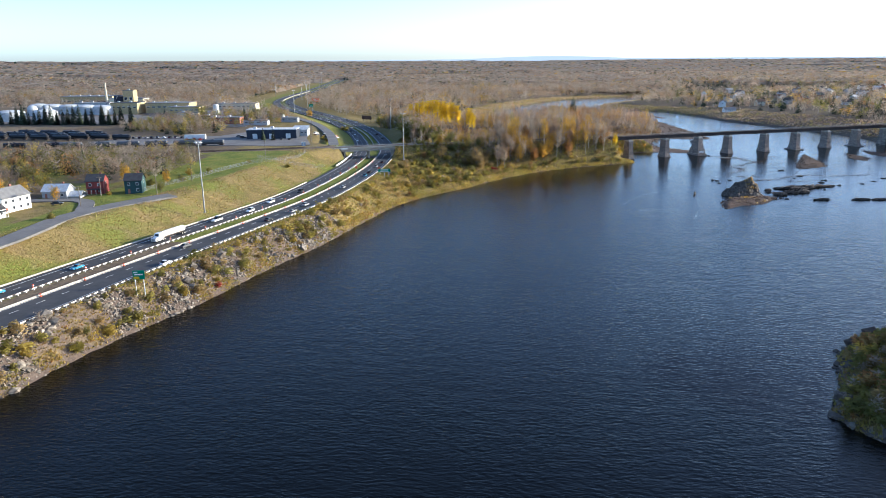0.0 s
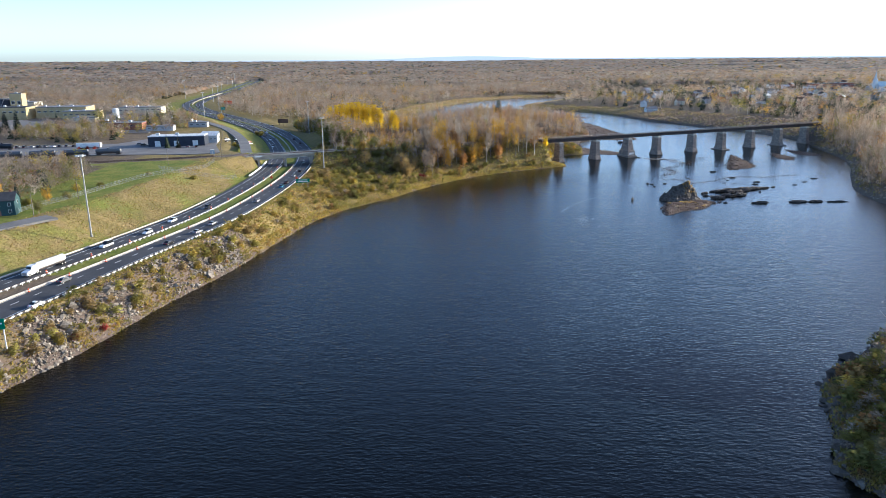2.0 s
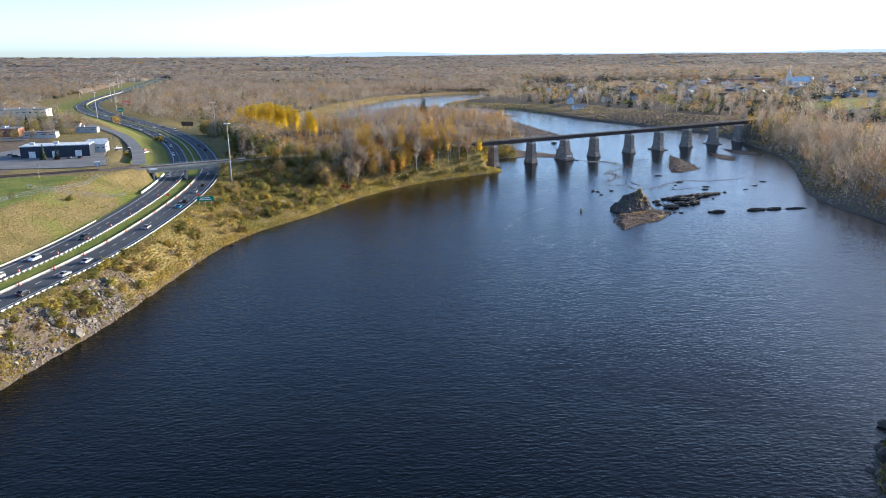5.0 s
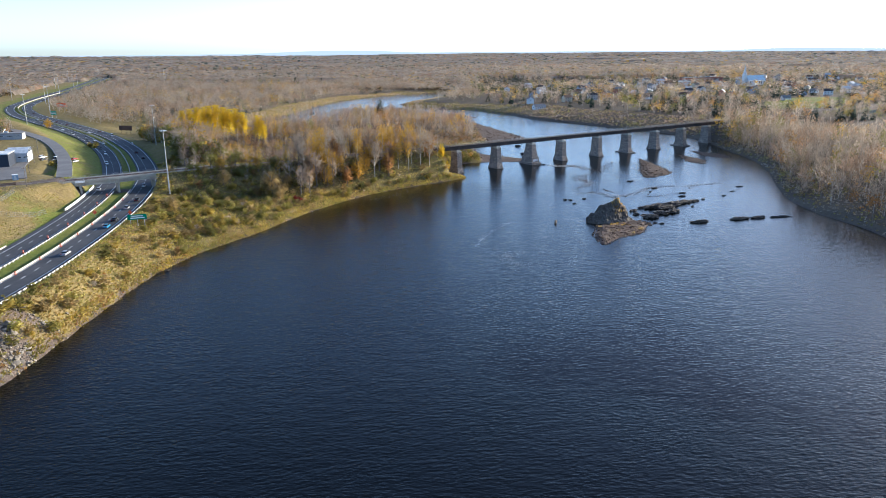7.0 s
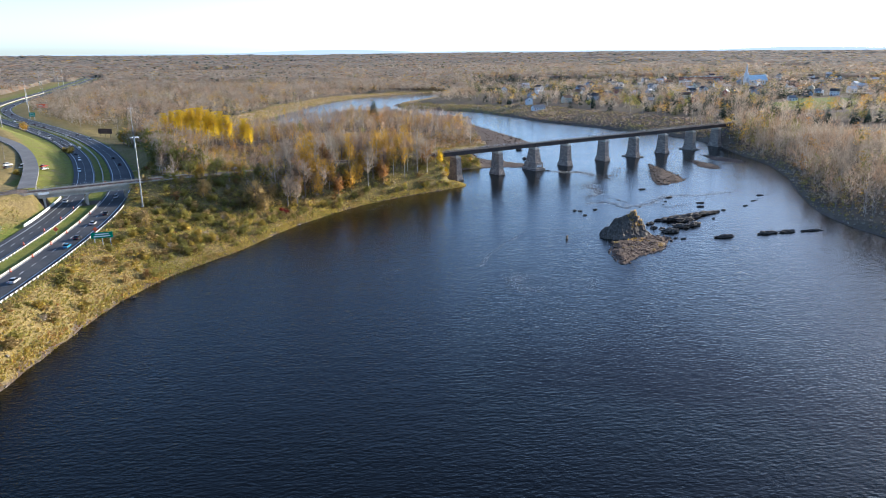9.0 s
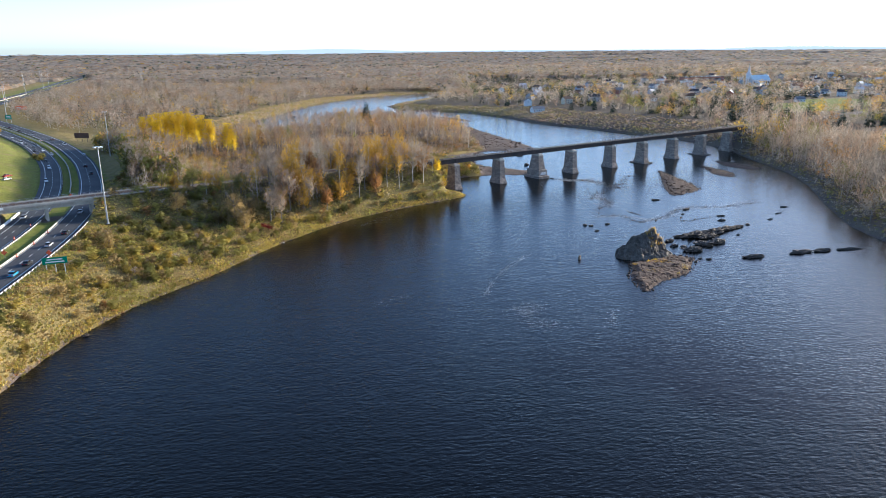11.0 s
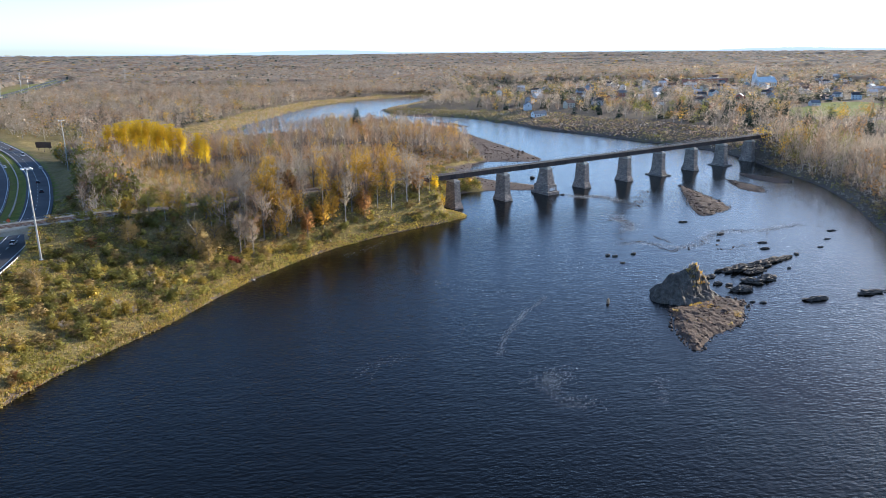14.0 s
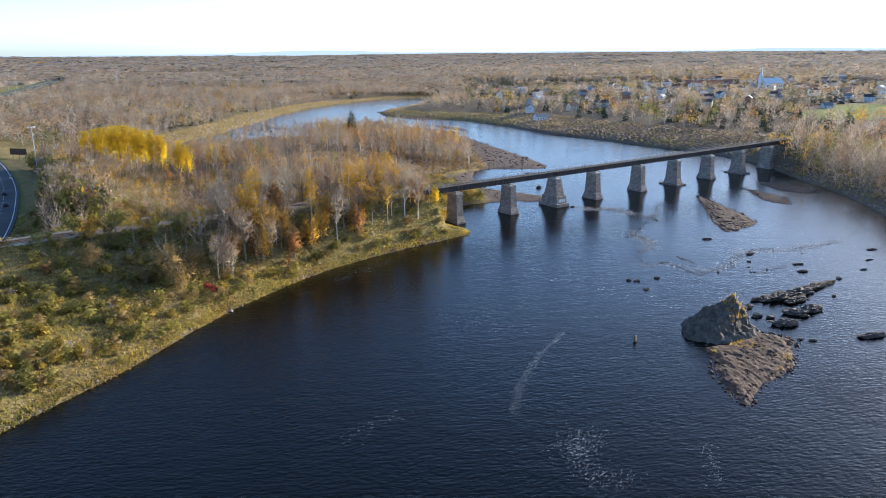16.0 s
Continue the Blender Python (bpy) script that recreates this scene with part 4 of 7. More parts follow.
def branching(n, h, r, length, width, low=0.3, limbs=7, rng=RNG):
    """A leafless crown: limbs that climb out of the stem, and twigs that fan from them in tufts. (n, 3, 3)"""
    a = np.arange(limbs) * 2.4 + rng.uniform(0, 1.2, limbs)
    out = np.stack([np.cos(a), np.sin(a), np.zeros(limbs)], 1)
    root = np.zeros((limbs, 3))
    root[:, 2] = h * (low * 0.8 + (0.8 - low * 0.8) * (np.arange(limbs) + rng.uniform(0, 1, limbs)) / limbs)
    tip = out * r * rng.uniform(0.45, 0.85, (limbs, 1)) * np.sin(np.pi * np.clip(0.22 + 0.62 * root[:, 2:] / h, 0, 0.86))
    tip[:, 2] = np.minimum(root[:, 2] + h * rng.uniform(0.08, 0.24, limbs), h * 0.93)
    tip[-1, :2] *= 0.2
    tip[-1, 2] = h * 0.93
    way = unit(tip - root)
    wide = unit(np.cross(way, rng.normal(0, 1, (limbs, 3)))) * width * 1.1
    tri = [np.stack([root - wide, root + wide, tip], 1)]
    m = n - limbs
    k = rng.integers(0, limbs, m)
    u = rng.uniform(0.2, 1.0, (m, 1)) ** 0.75
    p = root[k] + (tip - root)[k] * u + rng.normal(0, 0.07 * r, (m, 3))
    d = unit(way[k] * 0.6 + out[k] * rng.uniform(-0.3, 0.7, (m, 1)) + np.array([0, 0, 0.5]) + rng.normal(0, 0.5, (m, 3)))
    q = unit(np.cross(d, rng.normal(0, 1, (m, 3)))) * width * rng.uniform(0.6, 1.4, (m, 1))
    p2 = p + d * length * rng.uniform(0.55, 1.25, (m, 1))
    tri.append(np.stack([p - q, p + q, p2], 1))
    return np.concatenate(tri)


def species(kind, level, fat=1.0):
    """Crown triangles and the material of one tree about 12 m high. level 0: nearest."""
    n = (340, 112, 54, 20)[level]
    k = (1.0, 1.6, 1.7, 2.2)[level]
    if kind == "conifer_needles":
        return needles(n, 13.0, 2.7, 0.55 * k ** 0.7), kind
    bare = "bare" in kind
    if level == 3:
        return leaves(n, 12.0, 2.8, 0.85, 0.25, 6, 0.42), kind
    if level == 2:
        c = leaves(n - 14 if bare else n, 12.0, 2.9, 0.54 * fat, 0.22, 8, 0.4)
        return np.concatenate([c, branching(14, 12.8, 2.8, 3.4, 0.12 * fat, 0.25, 5)]) if bare else c, kind
    if bare:
        c = branching(n - n // 2, 12.5, 3.0, 2.0 * k ** 0.4, (0.06, 0.085)[level] * fat, 0.3, 11)
        return np.concatenate([c, leaves(n // 2, 12.2, 2.9, (0.14, 0.26)[level] * fat, 0.28, 12, 0.36)]), kind
    return leaves(n, 12.0, 2.9, 0.31 * k * fat, 0.25 if fat == 1.0 else 0.08), kind


def plant_many(name, label, category, xy, kinds, scales, level, lift=None, trunks=True, fat=1.0):
    """One mesh of many trees. kinds: slot names; scales: (n, 2) of width and height factors."""
    z = land(xy[:, 0], xy[:, 1])[0] if lift is None else lift
    tri, mat, away_from, tones = [], [], [], []
    kinds = np.asarray(kinds)
    for kind in np.unique(kinds):
        pick = np.where(kinds == kind)[0]
        for variant in range(4):
            ids = pick[variant::4]
            if not len(ids):
                continue
            c, m = species(kind, level, fat)
            idx = np.full(len(c), SLOT[m])
            if trunks and (level < 2 or level == 2 and variant == 0):
                birch = kind in ("pale_bare_twigs", "golden_leaves") and variant < 3 or kind == "bare_twigs" and variant == 0
                s = stem(11.5 if "twigs" in kind else 8.5, (0.16, 0.17, 0.13)[level])
                c, idx = np.concatenate([c, s]), np.r_[idx, np.full(len(s), SLOT["pale_birch_bark" if birch else "bark"])]
            a = RNG.uniform(0, 2 * np.pi, len(ids))
            ca, sa = np.cos(a)[:, None, None], np.sin(a)[:, None, None]
            w, h = scales[ids, 0][:, None, None], scales[ids, 1][:, None, None]
            x = (c[None, :, :, 0] * ca - c[None, :, :, 1] * sa) * w + xy[ids, 0][:, None, None]
            y = (c[None, :, :, 0] * sa + c[None, :, :, 1] * ca) * w + xy[ids, 1][:, None, None]
            zz = c[None, :, :, 2] * h + z[ids][:, None, None]
            tri.append(np.stack([x, y, zz], -1).reshape(-1, 3, 3))
            mat.append(np.tile(idx, len(ids)))
            mid = c.mean(1)
            o = unit((mid - (0, 0, 6.0)) / (3.0, 3.0, 5.0))
            o = np.stack([o[None, :, 0] * ca[..., 0] - o[None, :, 1] * sa[..., 0], o[None, :, 0] * sa[..., 0] + o[None, :, 1] * ca[..., 0], np.broadcast_to(o[None, :, 2], (len(ids), len(c)))], -1)
            away_from.append(np.repeat(o.reshape(-1, 3), 3, 0))
            tones.append(np.repeat(RNG.uniform(-0.28, 0.28, len(ids)), len(c) * 3))
    tri, mat = np.concatenate(tri), np.concatenate(mat)
    me = quick_mesh(name, tri.reshape(-1, 3), np.arange(len(tri) * 3).reshape(-1, 3), LEAVES, mat, crown=np.concatenate(away_from), tone=np.concatenate(tones))
    return tagged(new(name, me), label, category, kind="stuff")


def scattered(x0, y0, x1, y1, gap):
    gx, gy = np.meshgrid(np.arange(x0, x1, gap), np.arange(y0, y1, gap))
    p = np.stack([gx.ravel(), gy.ravel()], 1)
    return p + RNG.uniform(-0.48, 0.48, p.shape) * gap


def blob(x, y, poly):
    return inside(x, y, np.array(poly, float))


BELTS = ([(-340, 352), (-260, 352), (-178, 348), (-172, 395), (-200, 452), (-345, 432)], [(-332, 600), (-252, 562), (-234, 600), (-290, 690), (-338, 680)], [(-640, 600), (-520, 600), (-520, 660), (-640, 680)],
         [(-330, 255), (-225, 262), (-215, 330), (-330, 345)], [(-215, 690), (-170, 660), (-190, 760), (-260, 840), (-300, 900), (-330, 840)],
         [(-420, 830), (-300, 880), (-330, 1000), (-480, 960)], [(-300, 640), (-215, 640), (-200, 720), (-260, 800), (-300, 790)], [(-640, 880), (-420, 860), (-400, 990), (-640, 1080)])
FIELD = [(500, 826), (560, 822), (705, 912), (692, 968), (630, 962), (516, 872)]
BARE_WEST = [(-480, 1000), (-900, 1090), (-1600, 1300), (-1600, 420), (-700, 380), (-345, 345), (-120, 120), (-60, 470), (-110, 640), (-330, 1000)]


def wooded(x, y):
    """Where trees grow."""
    h, d, road, side, rail = land(x, y)
    ok = (d > 5) & (rail > 7.5) & (road > 24)
    ok &= ~((side > 0) & (road < np.where(y < 740, 30, 36)) & (y > 520) & (y < 2300))
    ok &= ~((side < 0) & (road < 62) & (y > 560) & (y < 2000))
    ok &= ~((x < 6) & (y < 514) & (side > 0) & (x > -110))
    ok &= ~((x < -25) & (y < 545) & (side > 0) & (x > -110) & (RNG.uniform(0, 1, x.shape) < 0.6))
    ok &= ~((x < 100) & (y < 570) & (d < 13))
    ok &= ~blob(x, y, [(-58, 524), (-6, 540), (12, 568), (-46, 570)])
    ok &= ~blob(x, y, [(8, 735), (60, 700), (100, 684), (140, 655), (150, 722), (110, 735), (40, 762)])
    ok &= ~((x > bar_edge(y) - 3) & (x < 225) & (y > 595) & (y < 1000))
    ok &= ~((x > 88) & (x < 225) & (y > 585) & (y < 680))
    ok &= ~((y > 900) & (y < 1480) & (x > -80) & (x < 330) & (d < 26))
    ok &= ~((x > 225) & (x < 470) & (y > 690) & (y < 1060) & (d < 26 + 36 * np.clip((y - 760) / 80, 0, 1)))
    ok &= ~((x > 150) & (x < 260) & (y > 1060) & (y < 1300) & (d < 48))
    ok &= ~blob(x, y, [(-70, 790), (60, 820), (40, 905), (-60, 880)]) | (RNG.uniform(0, 1, x.shape) < 0.12)
    ok &= ~((x > -62) & (x < -16) & (y > 572) & (y < 672)) | (RNG.uniform(0, 1, x.shape) < 0.45)
    west = np.zeros(x.shape, bool)
    for b in BELTS:
        west |= blob(x, y, b)
    zone = blob(x, y, BARE_WEST)
    ok &= ~((side < 0) & zone & ~west)
    ok &= ~blob(x, y, FIELD)
    ok &= ~((x > 60) & (x < 240) & (y < 300) & (d < 9))
    ok &= (y > 90) | (x > 100)
    ok &= np.abs(np.degrees(np.arctan2(x, y + 60))) < 52
    return ok, d


def choose(x, y, table, patch=1.0, strong=1.1):
    """Kinds drawn from a table of (name, weight), in patches."""
    names = np.array([n for n, _ in table])
    w = np.array([v for _, v in table])[None] * np.exp(strong * np.stack([wave(x, y, (34 + 9 * k) * patch, k * 2.7) for k in range(len(table))], 1))
    c = np.cumsum(w / w.sum(1, keepdims=True), 1)
    return names[(RNG.uniform(0, 1, (len(x), 1)) > c[:, :-1]).sum(1)]


NEAR_MIX = (("bare_twigs", 0.36), ("reddish_bare_twigs", 0.28), ("pale_bare_twigs", 0.18), ("rust_orange_leaves", 0.1), ("golden_leaves", 0.13), ("olive_leaves", 0.02))
# north, town and far mixes drop warm leaves: haze put into the colours
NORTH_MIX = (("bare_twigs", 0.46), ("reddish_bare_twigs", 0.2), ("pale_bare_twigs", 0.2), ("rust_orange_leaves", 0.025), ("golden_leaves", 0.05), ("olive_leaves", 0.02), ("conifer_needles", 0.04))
TOWN_MIX = (("bare_twigs", 0.42), ("reddish_bare_twigs", 0.12), ("pale_bare_twigs", 0.1), ("rust_orange_leaves", 0.035), ("golden_leaves", 0.06), ("olive_leaves", 0.1), ("conifer_needles", 0.3))
WEST_MIX = (("bare_twigs", 0.32), ("reddish_bare_twigs", 0.17), ("pale_bare_twigs", 0.1), ("rust_orange_leaves", 0.06), ("yellow_olive_leaves", 0.14), ("olive_leaves", 0.15), ("conifer_needles", 0.06))
# few pale or golden crowns: the bank's shade is put into this mix
SHORE_MIX = (("bare_twigs", 0.58), ("reddish_bare_twigs", 0.24), ("pale_bare_twigs", 0.08), ("golden_leaves", 0.025), ("olive_leaves", 0.03), ("rust_orange_leaves", 0.025))
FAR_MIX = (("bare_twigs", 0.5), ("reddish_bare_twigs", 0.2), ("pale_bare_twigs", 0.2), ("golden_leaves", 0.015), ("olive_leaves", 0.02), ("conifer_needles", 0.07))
HOUSES = []  # footprints kept clear of trees: (x, y, radius)

# ---- buildings ----
WALLS = {n: material(n + "_siding", c, tuple(v * 0.85 for v in c), 3, 0.7, fine=0.08) for n, c in
         (("white", (0.74, 0.73, 0.7)), ("cream", (0.6, 0.55, 0.42)), ("red", (0.2, 0.045, 0.04)), ("teal", (0.03, 0.07, 0.075)), ("grey", (0.36, 0.37, 0.38)), ("blue", (0.25, 0.33, 0.42)),
          ("brick", (0.32, 0.14, 0.1)), ("navy", (0.035, 0.042, 0.06)), ("yellow", (0.46, 0.36, 0.19)), ("steel", (0.5, 0.52, 0.53)))}
ROOFS = {n: material(n + "_roof", c, tuple(v * 0.75 for v in c), 2, 0.85, bump=0.03, bump_scale=0.4) for n, c in
         (("dark", (0.06, 0.06, 0.065)), ("brown", (0.14, 0.09, 0.065)), ("grey", (0.2, 0.2, 0.2)), ("pale", (0.62, 0.63, 0.63)), ("sky", (0.36, 0.5, 0.6)))}
PANE = material("window_glass", (0.03, 0.035, 0.045), (0.05, 0.06, 0.07), 2, 0.08)


def level_at(x, y):
    return float(land(np.array([float(x)]), np.array([float(y)]))[0][0])


def gable(g, x0, y0, x1, y1, z, rise, over=0.4):
    """A pitched roof with its ridge along x and eaves that stand out."""
    ym = (y0 + y1) / 2
    x0, x1, y0, y1 = x0 - over, x1 + over, y0 - over, y1 + over
    t = 0.18
    v = [(x0, y0, z), (x1, y0, z), (x1, ym, z + rise), (x0, ym, z + rise), (x1, y1, z), (x0, y1, z)]
    v += [(a, b, c + t) for a, b, c in v]
    return g.add(v, [(6, 7, 8, 9), (9, 8, 10, 11), (1, 0, 3, 2), (2, 3, 5, 4), (0, 1, 7, 6), (4, 5, 11, 10), (1, 2, 8, 7), (2, 4, 10, 8), (5, 3, 9, 11), (3, 0, 6, 9)])


def house(x, y, w, d, floors, wall, roof, turn, label, wing=False, porch=False):
    z = level_at(x, y) - 0.25
    h = 2.8 * floors + 0.5
    rise = d * 0.36
    t = thing("house", label, "house", at=pose(x, y, z, 0, 0, turn))
    g = Geo().box(-w / 2, -d / 2, -1.2, w / 2, d / 2, h)
    for s in (-1, 1):
        g.add([(s * w / 2, -d / 2, h), (s * w / 2, d / 2, h), (s * w / 2, 0, h + rise)], [(0, 1, 2) if s > 0 else (2, 1, 0)])
    if wing:
        g.box(w / 2, -d / 2 + 1, -1.2, w / 2 + w * 0.5, d / 2 - 1, h - 2.4)
    part("wall", g, WALLS[wall], t)
    r = gable(Geo(), -w / 2, -d / 2, w / 2, d / 2, h, rise)
    if wing:
        gable(r, w / 2, -d / 2 + 1, w / 2 + w * 0.5, d / 2 - 1, h - 2.4, rise * 0.7)
    rf = part("roof", r, ROOFS[roof], t)
    part("chimney", Geo().box(w * 0.18, 0.3, h + rise * 0.4, w * 0.18 + 0.7, 1.0, h + rise + 0.9), WALLS["brick"], rf)
    for f in range(floors):
        for k in range(max(2, int(w / 3))):
            cx = -w / 2 + w * (k + 0.5) / max(2, int(w / 3))
            for s in (-1, 1):
                if f == 0 and k == 0 and s < 0:
                    part("door", Geo().box(cx - 0.5, -d / 2 - 0.06, 0.3, cx + 0.5, -d / 2 + 0.02, 2.4), WALLS["brick"], t)
                    continue
                y0 = s * d / 2
                win = part("window", Geo().box(cx - 0.62, y0 - 0.07, 1.2 + 2.8 * f, cx + 0.62, y0 + 0.07, 2.6 + 2.8 * f), WALLS["white"], t)
                part("pane", Geo().box(cx - 0.5, y0 - 0.09, 1.32 + 2.8 * f, cx + 0.5, y0 + 0.09, 2.48 + 2.8 * f), PANE, win)
    for s in (-1, 1):
        win = part("window", Geo().box(s * w / 2 - 0.07, -0.6, h - 1.6, s * w / 2 + 0.07, 0.6, h - 0.3), WALLS["white"], t)
        part("pane", Geo().box(s * w / 2 - 0.09, -0.48, h - 1.48, s * w / 2 + 0.09, 0.48, h - 0.42), PANE, win)
    if porch:
        p = part("porch", Geo().box(-w * 0.4, -d / 2 - 2.2, -0.6, w * 0.4, -d / 2, 0.35), WALLS["white"], t)
        part("porch_roof", Geo().box(-w * 0.42, -d / 2 - 2.4, 2.7, w * 0.42, -d / 2, 2.9), ROOFS[roof], p)
        for k in range(4):
            px = -w * 0.38 + w * 0.76 * k / 3
            part("column", Geo().box(px - 0.08, -d / 2 - 2.15, 0.35, px + 0.08, -d / 2 - 2.0, 2.7), WALLS["white"], p)
    HOUSES.append((x, y, max(w, d) * 0.75 + 4))
    HOUSES.append((x * 0.99, y - 15, 11))
    HOUSES.append((x * 0.975, y - 30, 9))
    return t


house(-188.5, 318, 7.6, 8, 2, "red", "dark", 12, "dark red two-storey wooden house with white trim", porch=True)
house(-171.5, 320.5, 7.6, 8, 2, "teal", "dark", 14, "dark green two-storey house with a grey roof")
house(-201, 307, 11, 8, 1, "grey", "pale", 5, "low grey house with a pale roof beside a golden tree", wing=True)
house(-205, 278, 14, 10, 2, "white", "grey", 78, "large white two-storey house with grey gabled roofs")
house(-202, 263, 8, 7, 1, "white", "dark", 78, "low white house front with a dark roof above the lawn", porch=True)
for k, (x, y, w, fl, wall, roof, turn) in enumerate((
        (297, 985, 15, 1, "white", "grey", 8), (304, 1041, 10, 2, "white", "grey", 80), (348, 1022, 11, 2, "cream", "brown", 10), (386, 1028, 13, 2, "grey", "dark", -12), (335, 1253, 10, 2, "white", "grey", 75),
        (365, 1171, 12, 1, "white", "pale", 15), (413, 1380, 12, 2, "white", "pale", 0), (513, 1330, 12, 2, "blue", "dark", 20), (571, 1500, 14, 2, "white", "pale", 5), (486, 954, 10, 1, "brick", "brown", 30),
        (733, 1104, 13, 1, "white", "grey", 10), (570, 757, 17, 1, "cream", "brown", 20), (607, 935, 10, 1, "white", "grey", -15), (420, 1060, 11, 2, "brick", "dark", 25), (455, 1010, 11, 1, "white", "dark", -10),
        (330, 1105, 10, 2, "grey", "dark", 40), (395, 1110, 11, 1, "cream", "brown", 12))):
    house(x, y, w, 8.5, fl, wall, roof, turn, f"{wall} house with a {roof} roof among autumn trees")
lots = scattered(420, 1010, 1150, 1950, 62)
ok = (lots[:, 0] > 300 + (lots[:, 1] - 1000) * 0.2) & (np.abs(np.degrees(np.arctan2(lots[:, 0], lots[:, 1] - 100))) < 43)
for k, (x, y) in enumerate(lots[ok][:95]):
    if min(math.hypot(x - a, y - b) for a, b, _ in HOUSES) > 26:
        wall = ("white", "cream", "grey", "brick", "blue", "white", "white")[k % 7]
        roof = ("dark", "brown", "grey", "pale", "dark")[k % 5]
        house(float(x), float(y), 10 + k % 4, 8.5, 1 + k % 2, wall, roof, (k * 47) % 180 - 90, f"{wall} town house with a {roof} roof among trees")


def church():
    x, y = 779.5, 1282.6
    z = level_at(x, y)
    t = thing("church", "white church with a pale blue roof and tall spire", "church", at=pose(x, y, z, 0, 0, 8))
    part("nave", Geo().box(2.6, -8, -1, 40, 8, 9), WALLS["white"], t)
    g = gable(Geo(), 2.6, -8, 40, 8, 9, 8, 0.5)
    part("roof", g, ROOFS["sky"], t)
    part("gable_wall", Geo().add([(2.62, -8, 9), (2.62, 8, 9), (2.62, 0, 17), (39.9, -8, 9), (39.9, 8, 9), (39.9, 0, 17)], [(0, 2, 1), (3, 4, 5)]), WALLS["white"], t)
    part("tower", Geo().box(-2.8, -2.8, -1, 2.6, 2.8, 20), WALLS["white"], t)
    part("spire", Geo().lathe([(3.6, 20), (2.2, 22.5), (1.6, 26), (0.05, 50 - z)], 8), ROOFS["pale"], t)
    for k in range(7):
        part("window", Geo().box(6 + k * 5, -8.1, 3, 7.6 + k * 5, -7.95, 7), PANE, t)
    HOUSES.append((795, 1286, 30))


church()


def flat_block(name, label, category, x, y, w, d, h, wall, roof, turn=0.0, bays=0, band=None):
    """A flat-roofed building with a parapet, roof units and a row of openings on its front."""
    z = level_at(x, y)
    t = thing(name, label, category, at=pose(x, y, z, 0, 0, turn))
    part("wall", Geo().box(-w / 2, -d / 2, -1.5, w / 2, d / 2, h), WALLS[wall], t)
    part("roof", Geo().box(-w / 2 - 0.2, -d / 2 - 0.2, h, w / 2 + 0.2, d / 2 + 0.2, h + 0.45).box(-w / 2 + 0.3, -d / 2 + 0.3, h + 0.45, w / 2 - 0.3, d / 2 - 0.3, h + 0.5), ROOFS[roof], t)
    for k in range(max(1, int(w / 14))):
        ux = -w / 2 + 4 + k * 13 % max(1, w - 6)
        part("roof_unit", Geo().box(ux, -1.5 + k % 3, h + 0.45, ux + 2.4, 0.6 + k % 3, h + 1.9, 0.95), WALLS["steel"], t)
    for k in range(bays):
        cx = -w / 2 + w * (k + 0.5) / bays
        if band == "door":
            part("loading_door", Geo().box(cx - 1.8, -d / 2 - 0.08, 0.2, cx + 1.8, -d / 2 + 0.02, min(h - 0.8, 4.2)), WALLS["white"], t, "white roller door")
        else:
            win = part("window", Geo().box(cx - w / bays * 0.3, -d / 2 - 0.08, h * 0.55, cx + w / bays * 0.3, -d / 2 + 0.02, h * 0.7), WALLS["white"], t)
            part("pane", Geo().box(cx - w / bays * 0.27, -d / 2 - 0.1, h * 0.565, cx + w / bays * 0.27, -d / 2 + 0.02, h * 0.685), PANE, win)
    HOUSES.append((x, y, max(w, d) * 0.6 + 2))
    return t


flat_block("warehouse", "dark navy workshop with a pale flat roof and white doors", "warehouse", -177, 549, 38, 15, 7.0, "navy", "pale", 6, 3, "door")
t = flat_block("workshop_annex", "grey workshop annex with white sawtooth gables", "workshop", -160, 568, 11, 15, 5.0, "steel", "pale", 8, 4)
for k in range(2):
    part("gable_roof", gable(Geo(), -5.5, -7.2 + 7.2 * k, 5.5, -0.4 + 7.2 * k, 5.3, 2.2), ROOFS["pale"], t)
flat_block("school_building", "long low brick school with a flat dark roof", "school", 790, 1440, 90, 22, 8, "brick", "dark", 12, 14)
flat_block("apartment_block", "white gabled apartment block end catching the sun", "apartment block", 675, 1301, 16, 14, 9, "white", "grey", 15, 4)
for name, x, y, w, d, h, wall, roof, bays in (
        ("factory_hall", -381, 815, 50, 26, 11, "yellow", "grey", 8), ("factory_hall", -352, 790, 34, 18, 8, "yellow", "grey", 6), ("factory_hall", -425, 800, 30, 24, 12, "yellow", "dark", 5),
        ("factory_tower", -437, 830, 12, 12, 24, "yellow", "grey", 2), ("factory_hall", -560, 960, 70, 34, 16, "yellow", "grey", 9), ("factory_hall", -478, 905, 44, 24, 13, "cream", "grey", 6),
        ("factory_hall", -320, 865, 46, 20, 7, "cream", "grey", 8), ("storage_building", -282, 700, 26, 14, 5, "blue", "brown", 4), ("storage_building", -262, 672, 30, 14, 6, "brick", "grey", 5),
        ("storage_building", -228, 660, 22, 10, 4, "steel", "grey", 4), ("storage_building", -330, 745, 22, 12, 5, "cream", "grey", 4), ("storage_building", -205, 690, 16, 10, 4, "grey", "grey", 3),
        ("storage_building", -237, 735, 24, 11, 4, "steel", "brown", 5), ("storage_building", -275, 770, 24, 12, 5, "cream", "grey", 4), ("storage_building", -500, 860, 40, 20, 8, "steel", "grey", 4)):
    flat_block(name, f"{wall} industrial building with a {roof} flat roof", "factory" if "factory" in name else "storage building", x, y, w, d, h, wall, roof, 5, bays)


